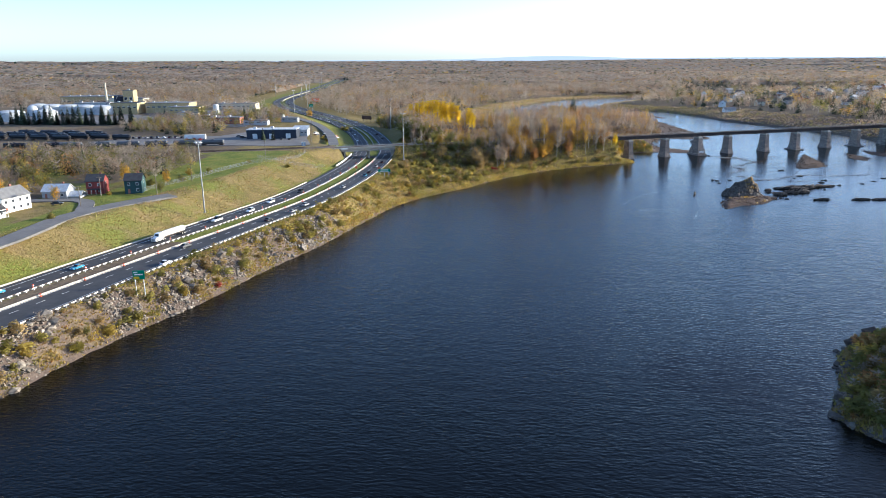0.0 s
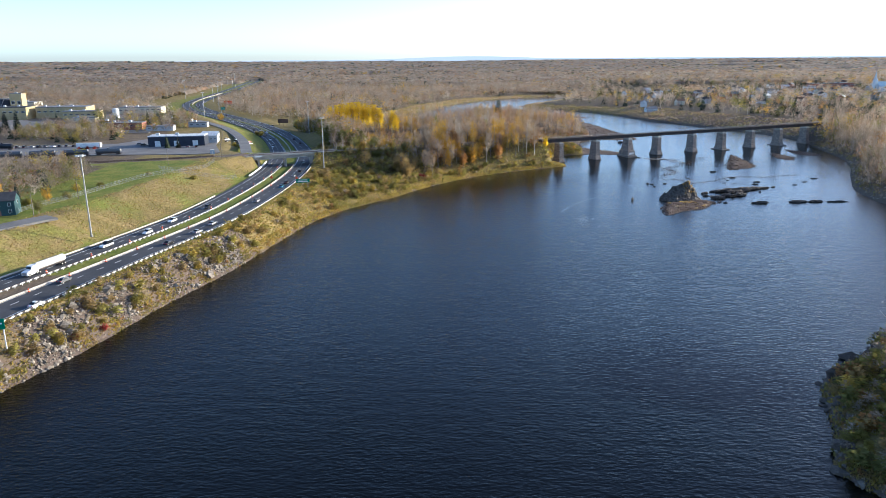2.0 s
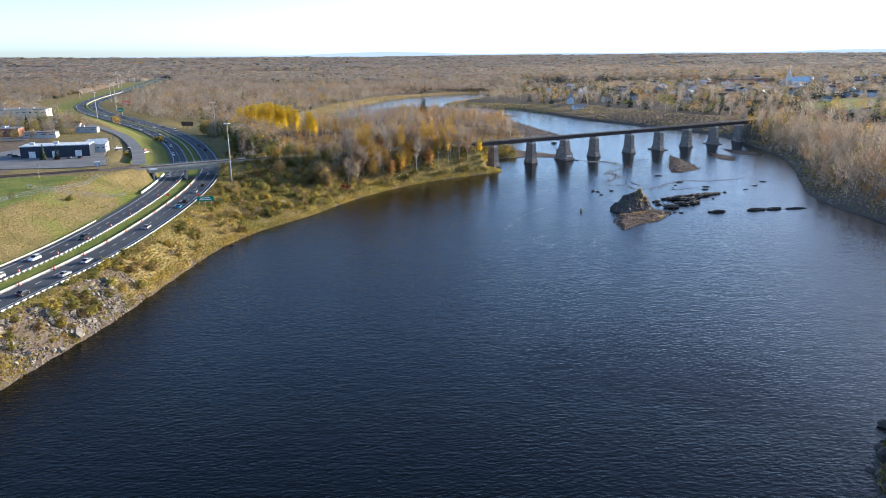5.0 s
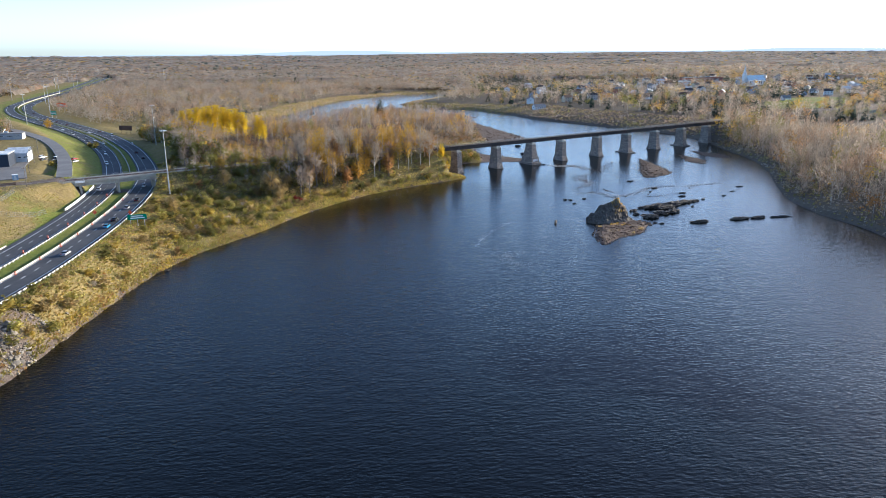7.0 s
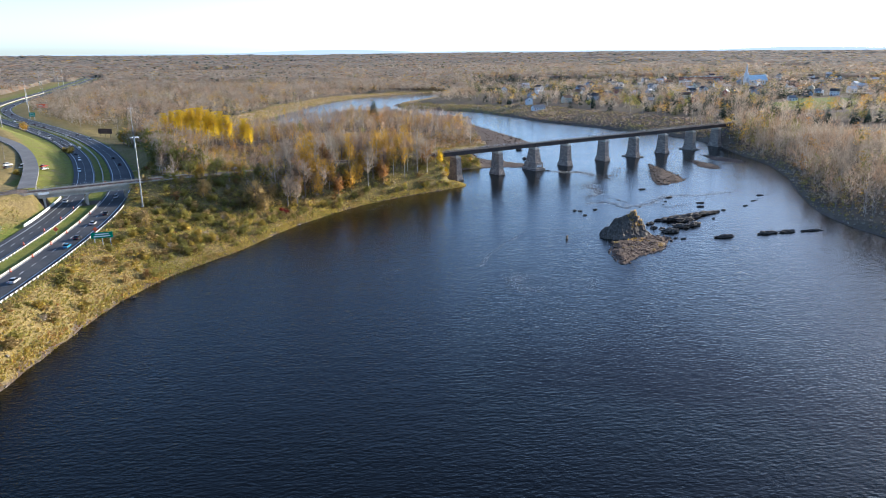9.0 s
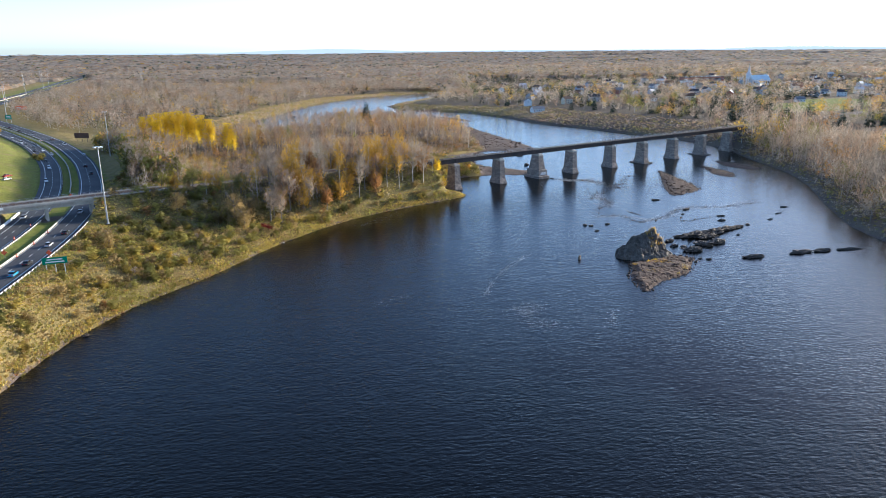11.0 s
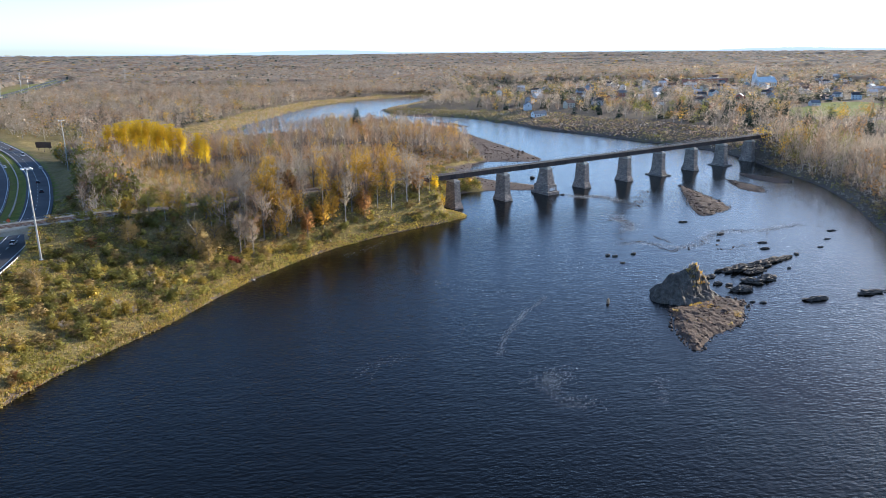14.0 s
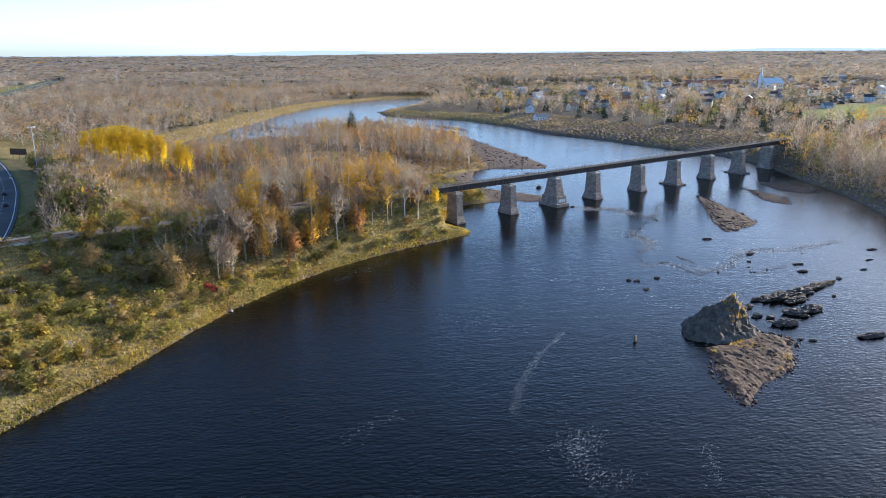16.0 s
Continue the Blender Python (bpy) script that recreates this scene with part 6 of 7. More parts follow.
for q, gap, z in (([(131, 421), (140, 422), (150, 428), (158, 420), (152, 412), (144, 403), (131, 397), (121, 389), (123, 403), (128, 413)], 0.8, 0.6), ([(247, 610), (245, 590), (240, 552), (231, 540), (214, 533), (217, 547), (232, 580)], 1.1, 0.6),
                  ([(284, 622), (289, 592), (279, 576), (274, 588)], 1.2, 0.4), ([(305, 640), (318, 612), (312, 596), (300, 610)], 1.3, 0.25)):
    q = curve(q + q[:1], 2.0)[:-1]
    p = scattered(*(q.min(0) - 1.5), *(q.max(0) + 1.5), gap)
    edge = np.where(inside(p[:, 0], p[:, 1], q), 1, -1) * away(p[:, 0], p[:, 1], np.vstack([q, q[:1]]))[0]
    p, edge = p[edge > -1.2], edge[edge > -1.2]
    for low, high, lift in ((-2, 1.2, 0.05), (1.2, 3.5, z * 0.65), (3.5, 99, z)):
        stones("bar_stones", "reddish-brown stones heaped on a gravel bar", "stones", p[(edge >= low) & (edge < high) & (RNG.uniform(0, 1, len(p)) < 0.8)], 0.2, GRAVEL, 0.2, 0.45, lift)
p = scattered(70, 130, 175, 262, 2.2)
hh, dd, rr, ss, ll = land(p[:, 0], p[:, 1])
stones("headland_stones", "dark boulders at the foot of the headland", "stones", p[(dd > -1.5) & (dd < 3) & (RNG.uniform(0, 1, len(p)) < 0.6)], 0.9, ROCK)
FOAM = material("river_foam", (0.36, 0.36, 0.355), (0.26, 0.26, 0.26), 2, 0.6)


def foam(line, spread, n, size):
    """Little drifting flakes along a line: foam, and painted glints in the rapids."""
    line = curve(line, 1.0)
    n *= 6
    k = RNG.integers(0, len(line), n)
    p = line[k] + RNG.normal(0, spread, (n, 2))
    a = RNG.normal(0.4, 0.5, n)
    s = size * 0.45 * RNG.lognormal(0, 0.5, n)
    d = np.stack([np.cos(a), np.sin(a)], 1) * s[:, None]
    e = np.stack([-np.sin(a), np.cos(a)], 1) * (s * RNG.uniform(0.12, 0.3, n))[:, None]
    q = np.stack([p - d, p - e, p + d, p + e], 1)
    return np.concatenate([q, np.full((n, 4, 1), 0.03)], -1).reshape(-1, 3)


# the rapids' three dense lines paint glints on ripples as well as foam
flakes = [foam(l, s, n, z) for l, s, n, z in (([(97, 441), (94, 437), (87, 430), (78, 418), (73, 410), (68, 399)], 0.7, 240, 0.22), ([(72, 384), (76, 380), (80, 386), (75, 378), (75, 370), (81, 368)], 2.2, 170, 0.3),
          ([(30, 396), (35, 401), (43, 405)], 1.6, 40, 0.28), ([(103, 376), (96, 363)], 1.0, 26, 0.28), ([(38, 507), (60, 528)], 1.6, 50, 0.34), ([(171, 597), (177, 590), (186, 590), (190, 576)], 2.2, 900, 0.42), ([(175, 545), (170, 535), (172, 528), (165, 515)], 2.2, 600, 0.4), ([(152, 496), (164, 493), (172, 484), (186, 489), (200, 502), (220, 500), (250, 508)], 1.8, 900, 0.42),
          ([(200, 470), (240, 500), (275, 520)], 10, 160, 0.4), ([(195, 630), (230, 660), (270, 720)], 16, 200, 0.5), ([(110, 500), (125, 470), (140, 450)], 4, 40, 0.3), ([(60, 470), (75, 455), (90, 442)], 2.4, 40, 0.3))]
v = np.concatenate(flakes)
tagged(new("river_foam", quick_mesh("river_foam", v, np.arange(len(v)).reshape(-1, 4), [FOAM])), "drifting white foam streaks, with painted glints among the rapids", "foam", kind="stuff")

# far hills on the horizon; haze is painted in as a pale blue glow
HAZE_HILL = bpy.data.materials.new("far_hills_painted_haze")
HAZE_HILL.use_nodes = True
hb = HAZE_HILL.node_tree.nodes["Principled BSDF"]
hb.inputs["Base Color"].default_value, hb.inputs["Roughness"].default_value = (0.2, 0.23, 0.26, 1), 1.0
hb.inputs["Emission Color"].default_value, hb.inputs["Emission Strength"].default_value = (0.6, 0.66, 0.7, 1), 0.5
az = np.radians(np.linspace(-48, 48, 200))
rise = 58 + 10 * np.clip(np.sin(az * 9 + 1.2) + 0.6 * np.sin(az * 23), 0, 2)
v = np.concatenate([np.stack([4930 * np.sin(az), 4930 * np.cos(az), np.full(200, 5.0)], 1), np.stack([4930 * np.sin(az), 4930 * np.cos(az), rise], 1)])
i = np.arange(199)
tagged(new("backdrop", quick_mesh("backdrop", v, np.stack([i, i + 1, i + 201, i + 200], 1), [HAZE_HILL])), "far horizon hills with haze painted as a pale blue glow", "hills", kind="structure")


def clear_of_houses(p):
    ok = np.ones(len(p), bool)
    for x, y, r in HOUSES:
        ok &= (p[:, 0] - x) ** 2 + (p[:, 1] - y) ** 2 > r * r
    return ok


def wood(name, label, box, gap, mix, level, near, far, size, keep=None, thin=0.0, broad=0.0, trunks=True, fat=1.0):
    p = scattered(*box, gap)
    dist = np.hypot(p[:, 0] - 12, p[:, 1] - 200)
    p = p[(dist >= near) & (dist < far)]
    if keep is not None:
        p = p[keep(p[:, 0], p[:, 1])]
    ok, _ = wooded(p[:, 0], p[:, 1])
    p = p[ok & clear_of_houses(p)]
    if level > 2:  # clearings and fields, long and narrow
        p = p[wave(p[:, 0] * 0.5, p[:, 1], 120, 0.8) < 0.85]
    if thin:
        p = p[RNG.uniform(0, 1, len(p)) > thin * (1 + wave(p[:, 0], p[:, 1], 55, 1.9))]
    kinds = choose(p[:, 0], p[:, 1], mix, (1.0, 1.0, 1.6, 2.4)[level], (1.1, 1.1, 1.8, 1.8)[level])
    s = size * RNG.uniform(0.7, 1.25, len(p)) * (1 + 0.22 * wave(p[:, 0], p[:, 1], 70 if level > 1 else 25, 4.1))
    s *= np.where((p[:, 0] < 5) & (p[:, 0] > -58) & (p[:, 1] > 520) & (p[:, 1] < 690), np.where(p[:, 1] > 590, 0.55, 0.75), 1.0)
    plant_many(name, label, "trees", p, kinds, np.stack([(s if level > 1 else 0.3 + 0.65 * s) * (broad or gap / 5.4), s * RNG.uniform(0.85, 1.15, len(p))], 1), level, trunks=trunks, fat=fat)


town_side = lambda x, y: (x > 225 + np.clip((y - 1000) * 0.25, -60, 400)) & (y > 690)  # noqa: E731
shore_side = lambda x, y: (x > 225) & (y <= 690) | (x > 60) & (y < 330)  # noqa: E731
left_side = lambda x, y: ~town_side(x, y) & ~shore_side(x, y)  # noqa: E731
wood("peninsula_wood", "bare and rust-coloured autumn wood on the river bank", (-120, 440, 225, 1000), 5.0, NEAR_MIX, 1, 0, 760, 1.15, left_side, 0.2)
wood("roadside_wood", "bare brown autumn trees around the rail yard", (-460, 240, -120, 800), 5.6, WEST_MIX, 1, 0, 780, 0.74, left_side, trunks=False, fat=1.25, broad=1.25)
wood("bank_wood", "grey leafless trees on the shaded river bank", (60, 90, 400, 690), 6.0, SHORE_MIX, 1, 0, 900, 1.3, shore_side)
wood("town_trees", "autumn trees among the houses of the town", (225, 690, 1500, 1500), 8.8, TOWN_MIX, 1, 0, 950, 1.0, town_side, 0.34)
wood("town_trees", "autumn trees among more distant houses", (225, 690, 2400, 2300), 12.0, TOWN_MIX, 2, 950, 1900, 0.9, town_side, 0.3)
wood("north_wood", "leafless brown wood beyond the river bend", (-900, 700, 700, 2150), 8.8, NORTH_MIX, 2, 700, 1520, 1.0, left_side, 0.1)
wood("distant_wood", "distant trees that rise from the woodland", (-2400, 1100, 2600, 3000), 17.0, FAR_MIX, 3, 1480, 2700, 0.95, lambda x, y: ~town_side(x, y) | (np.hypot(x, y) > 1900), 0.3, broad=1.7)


def far_canopy():
    """The closed canopy of the woods beyond the river bend, out to the horizon, with clearings."""
    az = np.radians(np.linspace(-50, 50, 520))
    rad = 1430 * np.exp(np.linspace(0, math.log(5150 / 1430), 330))
    a, r = np.meshgrid(az, rad)
    r = r * (1 + RNG.normal(0, 0.0012, r.shape))
    x, y = 12 + r * np.sin(a + RNG.normal(0, 0.0008, a.shape)), 100 + r * np.cos(a)
    ok, _ = wooded(x, y)
    ok &= clear_of_houses(np.stack([x.ravel(), y.ravel()], 1)).reshape(x.shape)
    ok &= ~town_side(x, y) | (r > 1750)
    ok &= wave(x * 0.45, y, 210, 0.8) < 0.6
    # low, even relief softens the far contrast, shaped to look hazy
    h = np.where(r < 2600, 5.0, 7.5) + 2.2 * wave(x, y, 90, 3.3) + 0.9 * wave(x, y, 31, 1.3) + RNG.normal(0, 0.7, x.shape) + 2.0 * (RNG.uniform(0, 1, x.shape) > 0.9)
    z = land(x, y)[0] + np.where(ok, h, -1.5)
    ny, nx = x.shape
    i = (np.arange(ny - 1)[:, None] * nx + np.arange(nx - 1)[None]).ravel()
    f = np.stack([i, i + 1, i + nx + 1, i + nx], 1)
    f = f[ok.ravel()[f].any(1)]
    c = np.stack([x.ravel(), y.ravel()], 1)[f].mean(1)
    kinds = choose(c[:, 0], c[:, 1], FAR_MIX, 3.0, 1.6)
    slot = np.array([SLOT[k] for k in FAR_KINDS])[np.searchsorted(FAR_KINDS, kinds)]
    o = np.concatenate([RNG.normal(0, 0.3, (x.size, 2)), np.full((x.size, 1), 0.7)], 1)
    me = quick_mesh("far_woodland", np.stack([x, y, z], -1).reshape(-1, 3), f, LEAVES, slot, smooth=True, crown=o)
    tagged(new("far_woodland", me), "flat leafless woodland reaching to the horizon", "trees", kind="stuff")


FAR_KINDS = sorted(n for n, _ in FAR_MIX)
far_canopy()


# single trees near the water, each its own thing
def tree_kit(name, label, kind, h, r, n, bark, limbs=7, low=0.3, size=0.3, seed=1):
    rng = np.random.default_rng(seed)
    t = thing(name, label, "tree")
    g = Geo()
    g.tube((0, 0, -0.6), (0.1, 0.05, h * 0.45), r * 0.075, r * 0.05, 7).tube((0.1, 0.05, h * 0.45), (0.0, 0.15, h * 0.92), r * 0.05, r * 0.012, 6)
    for k in range(limbs):
        a, z = k * 2.4 + rng.uniform(0, 1), h * rng.uniform(low, 0.75)
        l = r * rng.uniform(0.6, 1.0)
        g.tube((0.06, 0.05, z), (math.cos(a) * l, math.sin(a) * l, z + l * rng.uniform(0.5, 1.2)), r * 0.03, r * 0.008, 5)
    part("trunk", g, bark, t)
    if kind == "needles":
        c, m = needles(n, h, r, size, low, rng=rng), CONIFER
    elif kind == "pine":
        c, m = needles(n, h, r, size, 0.45, 0.3, rng=rng), CONIFER
    elif kind in (BARE, BARE_RED, BARE_PALE):
        c, m = np.concatenate([branching(n // 2, h, r, h * 0.15, 0.08, low, 14, rng=rng), leaves(n, h, r * 0.95, 0.2, low, 16, 0.3, rng=rng)]), kind
    else:
        c, m = leaves(n, h, r, size, low, 12, 0.3, rng=rng), kind
        c = np.concatenate([c, branching(n // 3, h, r, h * 0.16, 0.06, low, 8, rng=rng)])
    o = unit((c.mean(1) - (0, 0, h * 0.55)) / (r, r, h * 0.4))
    part("crown", quick_mesh("crown", c.reshape(-1, 3), np.arange(len(c) * 3).reshape(-1, 3), [m], crown=np.repeat(o, 3, 0)), None, t)
    return t


KITS = {}


def stand(key, x, y, scale=1.0, z=None, group=""):
    """A tree of the given kit on the ground at x, y."""
    z = float(land(np.array([x]), np.array([y]))[0][0]) if z is None else z
    m = pose(x, y, z - 0.1, 0, 0, (x * 37 + y * 11) % 360)
    if key not in KITS:
        KITS[key] = t = tree_kit(*KIT_TABLE[key])
        t.matrix_basis = m @ Matrix.Diagonal((scale, scale, scale, 1))
        if group:
            t["group"] = group
        return t
    t = copy_thing(KITS[key], m)
    t.scale = (scale, scale, scale)
    return t


KIT_TABLE = {
    "bare": ("bare_tree", "leafless grey-brown tree in the riverside wood", BARE, 13, 3.4, 420, BARK, 9, 0.3, 0.3, 1),
    "bare_b": ("bare_tree", "slender leafless tree with reddish twigs", BARE_RED, 12, 2.8, 380, BARK, 8, 0.3, 0.3, 2),
    "birch": ("birch_tree", "pale-stemmed birch with thin bare twigs", BARE_PALE, 14, 2.3, 300, BIRCH, 8, 0.35, 0.3, 3),
    "birch_b": ("birch_tree", "white-barked birch with a few golden leaves", GOLD, 13.5, 2.2, 260, BIRCH, 8, 0.45, 0.34, 4),
    "rust": ("rusty_tree", "tree with rust-orange autumn leaves", RUSTY, 11, 3.0, 620, BARK, 7, 0.2, 0.4, 5),
    "gold": ("golden_tree", "tree with golden autumn leaves", GOLD, 11, 2.9, 620, BARK, 7, 0.2, 0.4, 6),
    "poplar": ("yellow_poplar", "tall poplar with bright yellow leaves above a bare stem", YELLOW, 27, 3.7, 1150, BARK, 9, 0.36, 0.5, 7),
    "yellow": ("yellow_tree", "small tree with bright yellow leaves at the bridge end", YELLOW, 9.5, 2.0, 620, BARK, 6, 0.15, 0.32, 8),
    "bush": ("bush", "rounded olive and yellow bush on the bank", GREEN_GRASS, 4.6, 2.8, 1000, BARK, 8, 0.02, 0.36, 9),
    "gold_bush": ("bush", "low yellow-olive bush on the grassy bank", STRAW, 3.6, 2.2, 900, BARK, 8, 0.02, 0.3, 10),
    "green_bush": ("bush", "dense green bush beside the railway", OLIVE, 4.4, 3.4, 1100, BARK, 8, 0.02, 0.38, 11),
    "red_bush": ("bush", "small crimson bush at the edge of the wood", CRIMSON, 2.8, 1.6, 520, BARK, 6, 0.02, 0.24, 12),
    "spruce": ("spruce_tree", "dark green spruce with drooping boughs", "needles", 11, 2.5, 700, BARK, 0, 0.03, 0.3, 13),
    "pine": ("pine_tree", "tall lone pine with a flat layered crown", "pine", 22, 4.2, 420, BARK, 4, 0.5, 0.6, 14),
    "willow": ("willow_tree", "broad bare willow thinly leaved in dull gold", TAN_GRASS, 9.0, 4.2, 1200, BARK, 10, 0.05, 0.32, 15),
    "olive": ("olive_tree", "tree still in dull green leaf", OLIVE, 10, 3.8, 620, BARK, 7, 0.2, 0.42, 16),
}
for x, y, s in ((-92, 731, 0.92), (-85, 722, 0.98), (-78, 713, 1.04), (-72, 705, 1.06), (-67, 699, 1.08), (-62, 694, 1.1), (-57, 688, 1.06), (-52, 684, 1.02), (-47, 679, 1.06), (-42, 676, 0.98), (-75, 721, 0.9), (-58, 703, 0.94), (-30, 658, 0.96), (-27, 661, 0.8)):
    stand("poplar", x, y, s, group="yellow poplars")
stand("pine", 80, 838, 1.1)
p = scattered(-140, 560, -15, 745, 3.3)
hh, dd, rr, ss, ll = land(p[:, 0], p[:, 1])
p = p[(ss > 0) & (rr > 29) & (rr < 52) & (ll > 7)]
s = RNG.uniform(0.7, 1.1, len(p))
plant_many("verge_thicket", "dense dull thicket beside the highway verge", "trees", p, choose(p[:, 0], p[:, 1], (("bare_twigs", 0.4), ("olive_leaves", 0.25), ("reddish_bare_twigs", 0.15), ("golden_leaves", 0.08), ("olive_grass", 0.12))), np.stack([s * 1.15, s], 1), 1, fat=2.2)
stand("yellow", 87, 566, 1.0), stand("yellow", 91.5, 570, 0.85)
shrubs = scattered(-72, 425, 10, 528, 10.5)
hh, dd, rr, ss, ll = land(shrubs[:, 0], shrubs[:, 1])
shrubs = shrubs[(dd > 7) & (rr > 27) & (ss > 0) & (ll > 6) & (wave(shrubs[:, 0], shrubs[:, 1], 17, 0.6) > -0.1)]
for (x, y), key, s in zip(shrubs, RNG.choice(["bush", "gold_bush", "green_bush", "willow"], len(shrubs), p=[0.42, 0.36, 0.08, 0.14]), RNG.uniform(0.5, 1.0, len(shrubs))):
    stand(str(key), float(x), float(y), float(s))
for key, x, y, s in (("green_bush", -35, 515, 1.0), ("green_bush", -42, 512, 0.8), ("willow", -18, 500, 1.5), ("bush", -19, 481, 0.7), ("gold_bush", -46, 460, 1.0), ("gold_bush", -40, 454, 0.9),
                     ("bush", -45, 441, 0.7), ("gold_bush", -39, 445, 0.9), ("gold_bush", -34, 449, 1.0), ("bush", -29, 471, 0.7), ("gold_bush", -21, 474, 0.9), ("red_bush", -4, 494, 1.0), ("red_bush", -6, 497, 0.8),
                     ("olive", -50, 519, 0.9), ("gold", -44, 517, 0.8), ("olive", -37, 521, 1.0), ("birch_b", -31, 519, 0.8), ("gold", -25, 521, 0.9), ("olive", -16, 523, 0.95), ("birch_b", -9, 526, 0.9), ("willow", -12, 505, 1.2), ("olive", -20, 504, 0.8), ("willow", -14, 496, 0.9), ("gold", -55, 548, 0.8), ("gold", 4, 518, 0.9), ("gold_bush", -51, 436, 0.8), ("bush", -56, 452, 0.8), ("bush", -62, 470, 0.8), ("green_bush", -58, 492, 0.7), ("bush", -50, 482, 0.8),
                     ("gold", 48, 545, 0.9), ("gold", 52, 548, 1.0), ("rust", 38, 543, 0.7), ("olive", -62, 535, 0.5), ("willow", -10, 515, 0.7), ("olive", -40, 528, 0.5), ("gold", -30, 525, 0.6),
                     ("gold_bush", -75, 365, 0.7), ("bush", -84, 300, 0.8), ("gold_bush", -88, 290, 0.8), ("bush", -97, 255, 0.9), ("gold_bush", -106, 222, 0.8), ("bush", -112, 200, 0.8), ("gold_bush", -115, 190, 0.9),
                     ("bush", -118, 178, 0.7), ("red_bush", -100, 236, 0.8), ("red_bush", -104, 226, 0.7)):
    stand(key, x, y, s)
near = scattered(-2, 505, 100, 610, 6.3)
hh, dd, rr, ss, ll = land(near[:, 0], near[:, 1])
near = near[(dd > 9) & (dd < 48) & (ll > 6)]
RNG.shuffle(near)
near = near[:170]
for (x, y), key, s in zip(near, RNG.choice(["bare", "bare_b", "birch", "birch_b", "rust", "gold"], len(near), p=[0.16, 0.16, 0.16, 0.18, 0.12, 0.22]), RNG.uniform(1.0, 1.5, len(near))):
    stand(str(key), float(x), float(y), float(s), group="riverside trees")


# ---- low growth on the banks ----
def tufts(name, label, p, tall, wide, blades, slots, weights, lift=0.0):
    """Grass and herbs: little fans of blades joined in one mesh."""
    z = land(p[:, 0], p[:, 1])[0] + lift
    n = len(p)
    w = np.array(weights)[None] * np.exp(1.6 * np.stack([wave(p[:, 0], p[:, 1], 11 + 4 * k, k * 3.1 + 0.5) for k in range(len(slots))], 1))
    c = np.cumsum(w / w.sum(1, keepdims=True), 1)
    kinds = (RNG.uniform(0, 1, (n, 1)) > c[:, :-1]).sum(1)
    a = RNG.uniform(0, 2 * np.pi, (n, blades))
    out = np.stack([np.cos(a), np.sin(a), np.zeros_like(a)], -1)
    s = RNG.uniform(0.5, 1.3, (n, 1, 1))
    base = np.concatenate([p, z[:, None] - 0.1], 1)[:, None] + out * RNG.uniform(0, wide, (n, blades, 1)) * s
    tip = base + out * wide * RNG.uniform(0.1, 0.8, (n, blades, 1)) * s
    tip[..., 2] += tall * RNG.uniform(0.4, 1.2, (n, blades)) * s[..., 0]
    side = np.stack([-np.sin(a), np.cos(a), np.zeros_like(a)], -1) * wide * RNG.uniform(0.2, 0.4, (n, blades, 1))
    tri = np.stack([base - side, base + side, tip], 2).reshape(-1, 3)
    me = quick_mesh(name, tri, np.arange(len(tri)).reshape(-1, 3), LEAVES, np.repeat(np.array([SLOT[k] for k in slots])[kinds], blades))
    tagged(new(name, me), label, "plants", kind="stuff")


p = scattered(-160, 90, 110, 600, 1.05)
hh, dd, rr, ss, ll = land(p[:, 0], p[:, 1])
edge = (dd > -0.1) & (rr > MED + 12.6 + 3 * np.clip((290 - p[:, 1]) / 100, 0, 1)) & (ss > 0) & (ll > 4)
rocky = (p[:, 1] < 330) & (dd < 10) & (wave(p[:, 0], p[:, 1], 8, 2.2) > 0.05)
keep = edge & ~rocky & ((dd < 26) | (p[:, 0] < 16))
tufts("bank_growth", "rough tan and olive grass on the river bank", p[keep], 0.6, 0.8, 10, ["dry_grass", "olive_grass", "yellow_olive_leaves", "rust_orange_leaves"], [0.42, 0.42, 0.15, 0.01])
p = scattered(-160, 90, 110, 600, 4.1)
hh, dd, rr, ss, ll = land(p[:, 0], p[:, 1])
keep = (dd > 1.5) & (rr > 20) & (ss > 0) & (ll > 5) & ((dd < 22) | (p[:, 0] < 10)) & ((wave(p[:, 0], p[:, 1], 9, 0.9) > -0.2) | (p[:, 1] < 340))
p = p[keep]
s = RNG.uniform(0.1, 0.34, len(p))
plant_many("bank_shrubs", "low golden and olive shrubs on the river bank", "shrubs", p, RNG.choice(["yellow_olive_leaves", "olive_grass", "dry_grass", "olive_leaves", "bare_twigs", "rust_orange_leaves"], len(p), p=[0.14, 0.42, 0.33, 0.05, 0.05, 0.01]),
           np.stack([s * 2.0, s], 1), 1, trunks=False, fat=2.4)
p = scattered(-160, 90, 110, 590, 0.75)
hh, dd, rr, ss, ll = land(p[:, 0], p[:, 1])
p = p[(dd > -0.4) & (dd < 3.0) & (ss > 0) & (ll > 5) & (wave(p[:, 0], p[:, 1], 6, 1.4) > np.where(p[:, 1] < 330, -0.1, -0.7))]
tufts("shore_growth", "golden and olive herbs along the waterline", p, 0.75, 0.75, 9, ["dry_grass", "olive_grass", "yellow_olive_leaves", "rust_orange_leaves"], [0.36, 0.34, 0.26, 0.04])
p = scattered(-190, 120, -100, 480, 1.9)
hh, dd, rr, ss, ll = land(p[:, 0], p[:, 1])
p = p[(ss < 0) & (rr > 17.5) & (rr < 48) & (ll > 6)]
tufts("slope_grass", "long dry grass on the embankment", p, 0.55, 0.7, 6, ["dry_grass", "olive_grass"], [0.6, 0.4])
p = scattered(60, 90, 420, 700, 2.6)
hh, dd, rr, ss, ll = land(p[:, 0], p[:, 1])
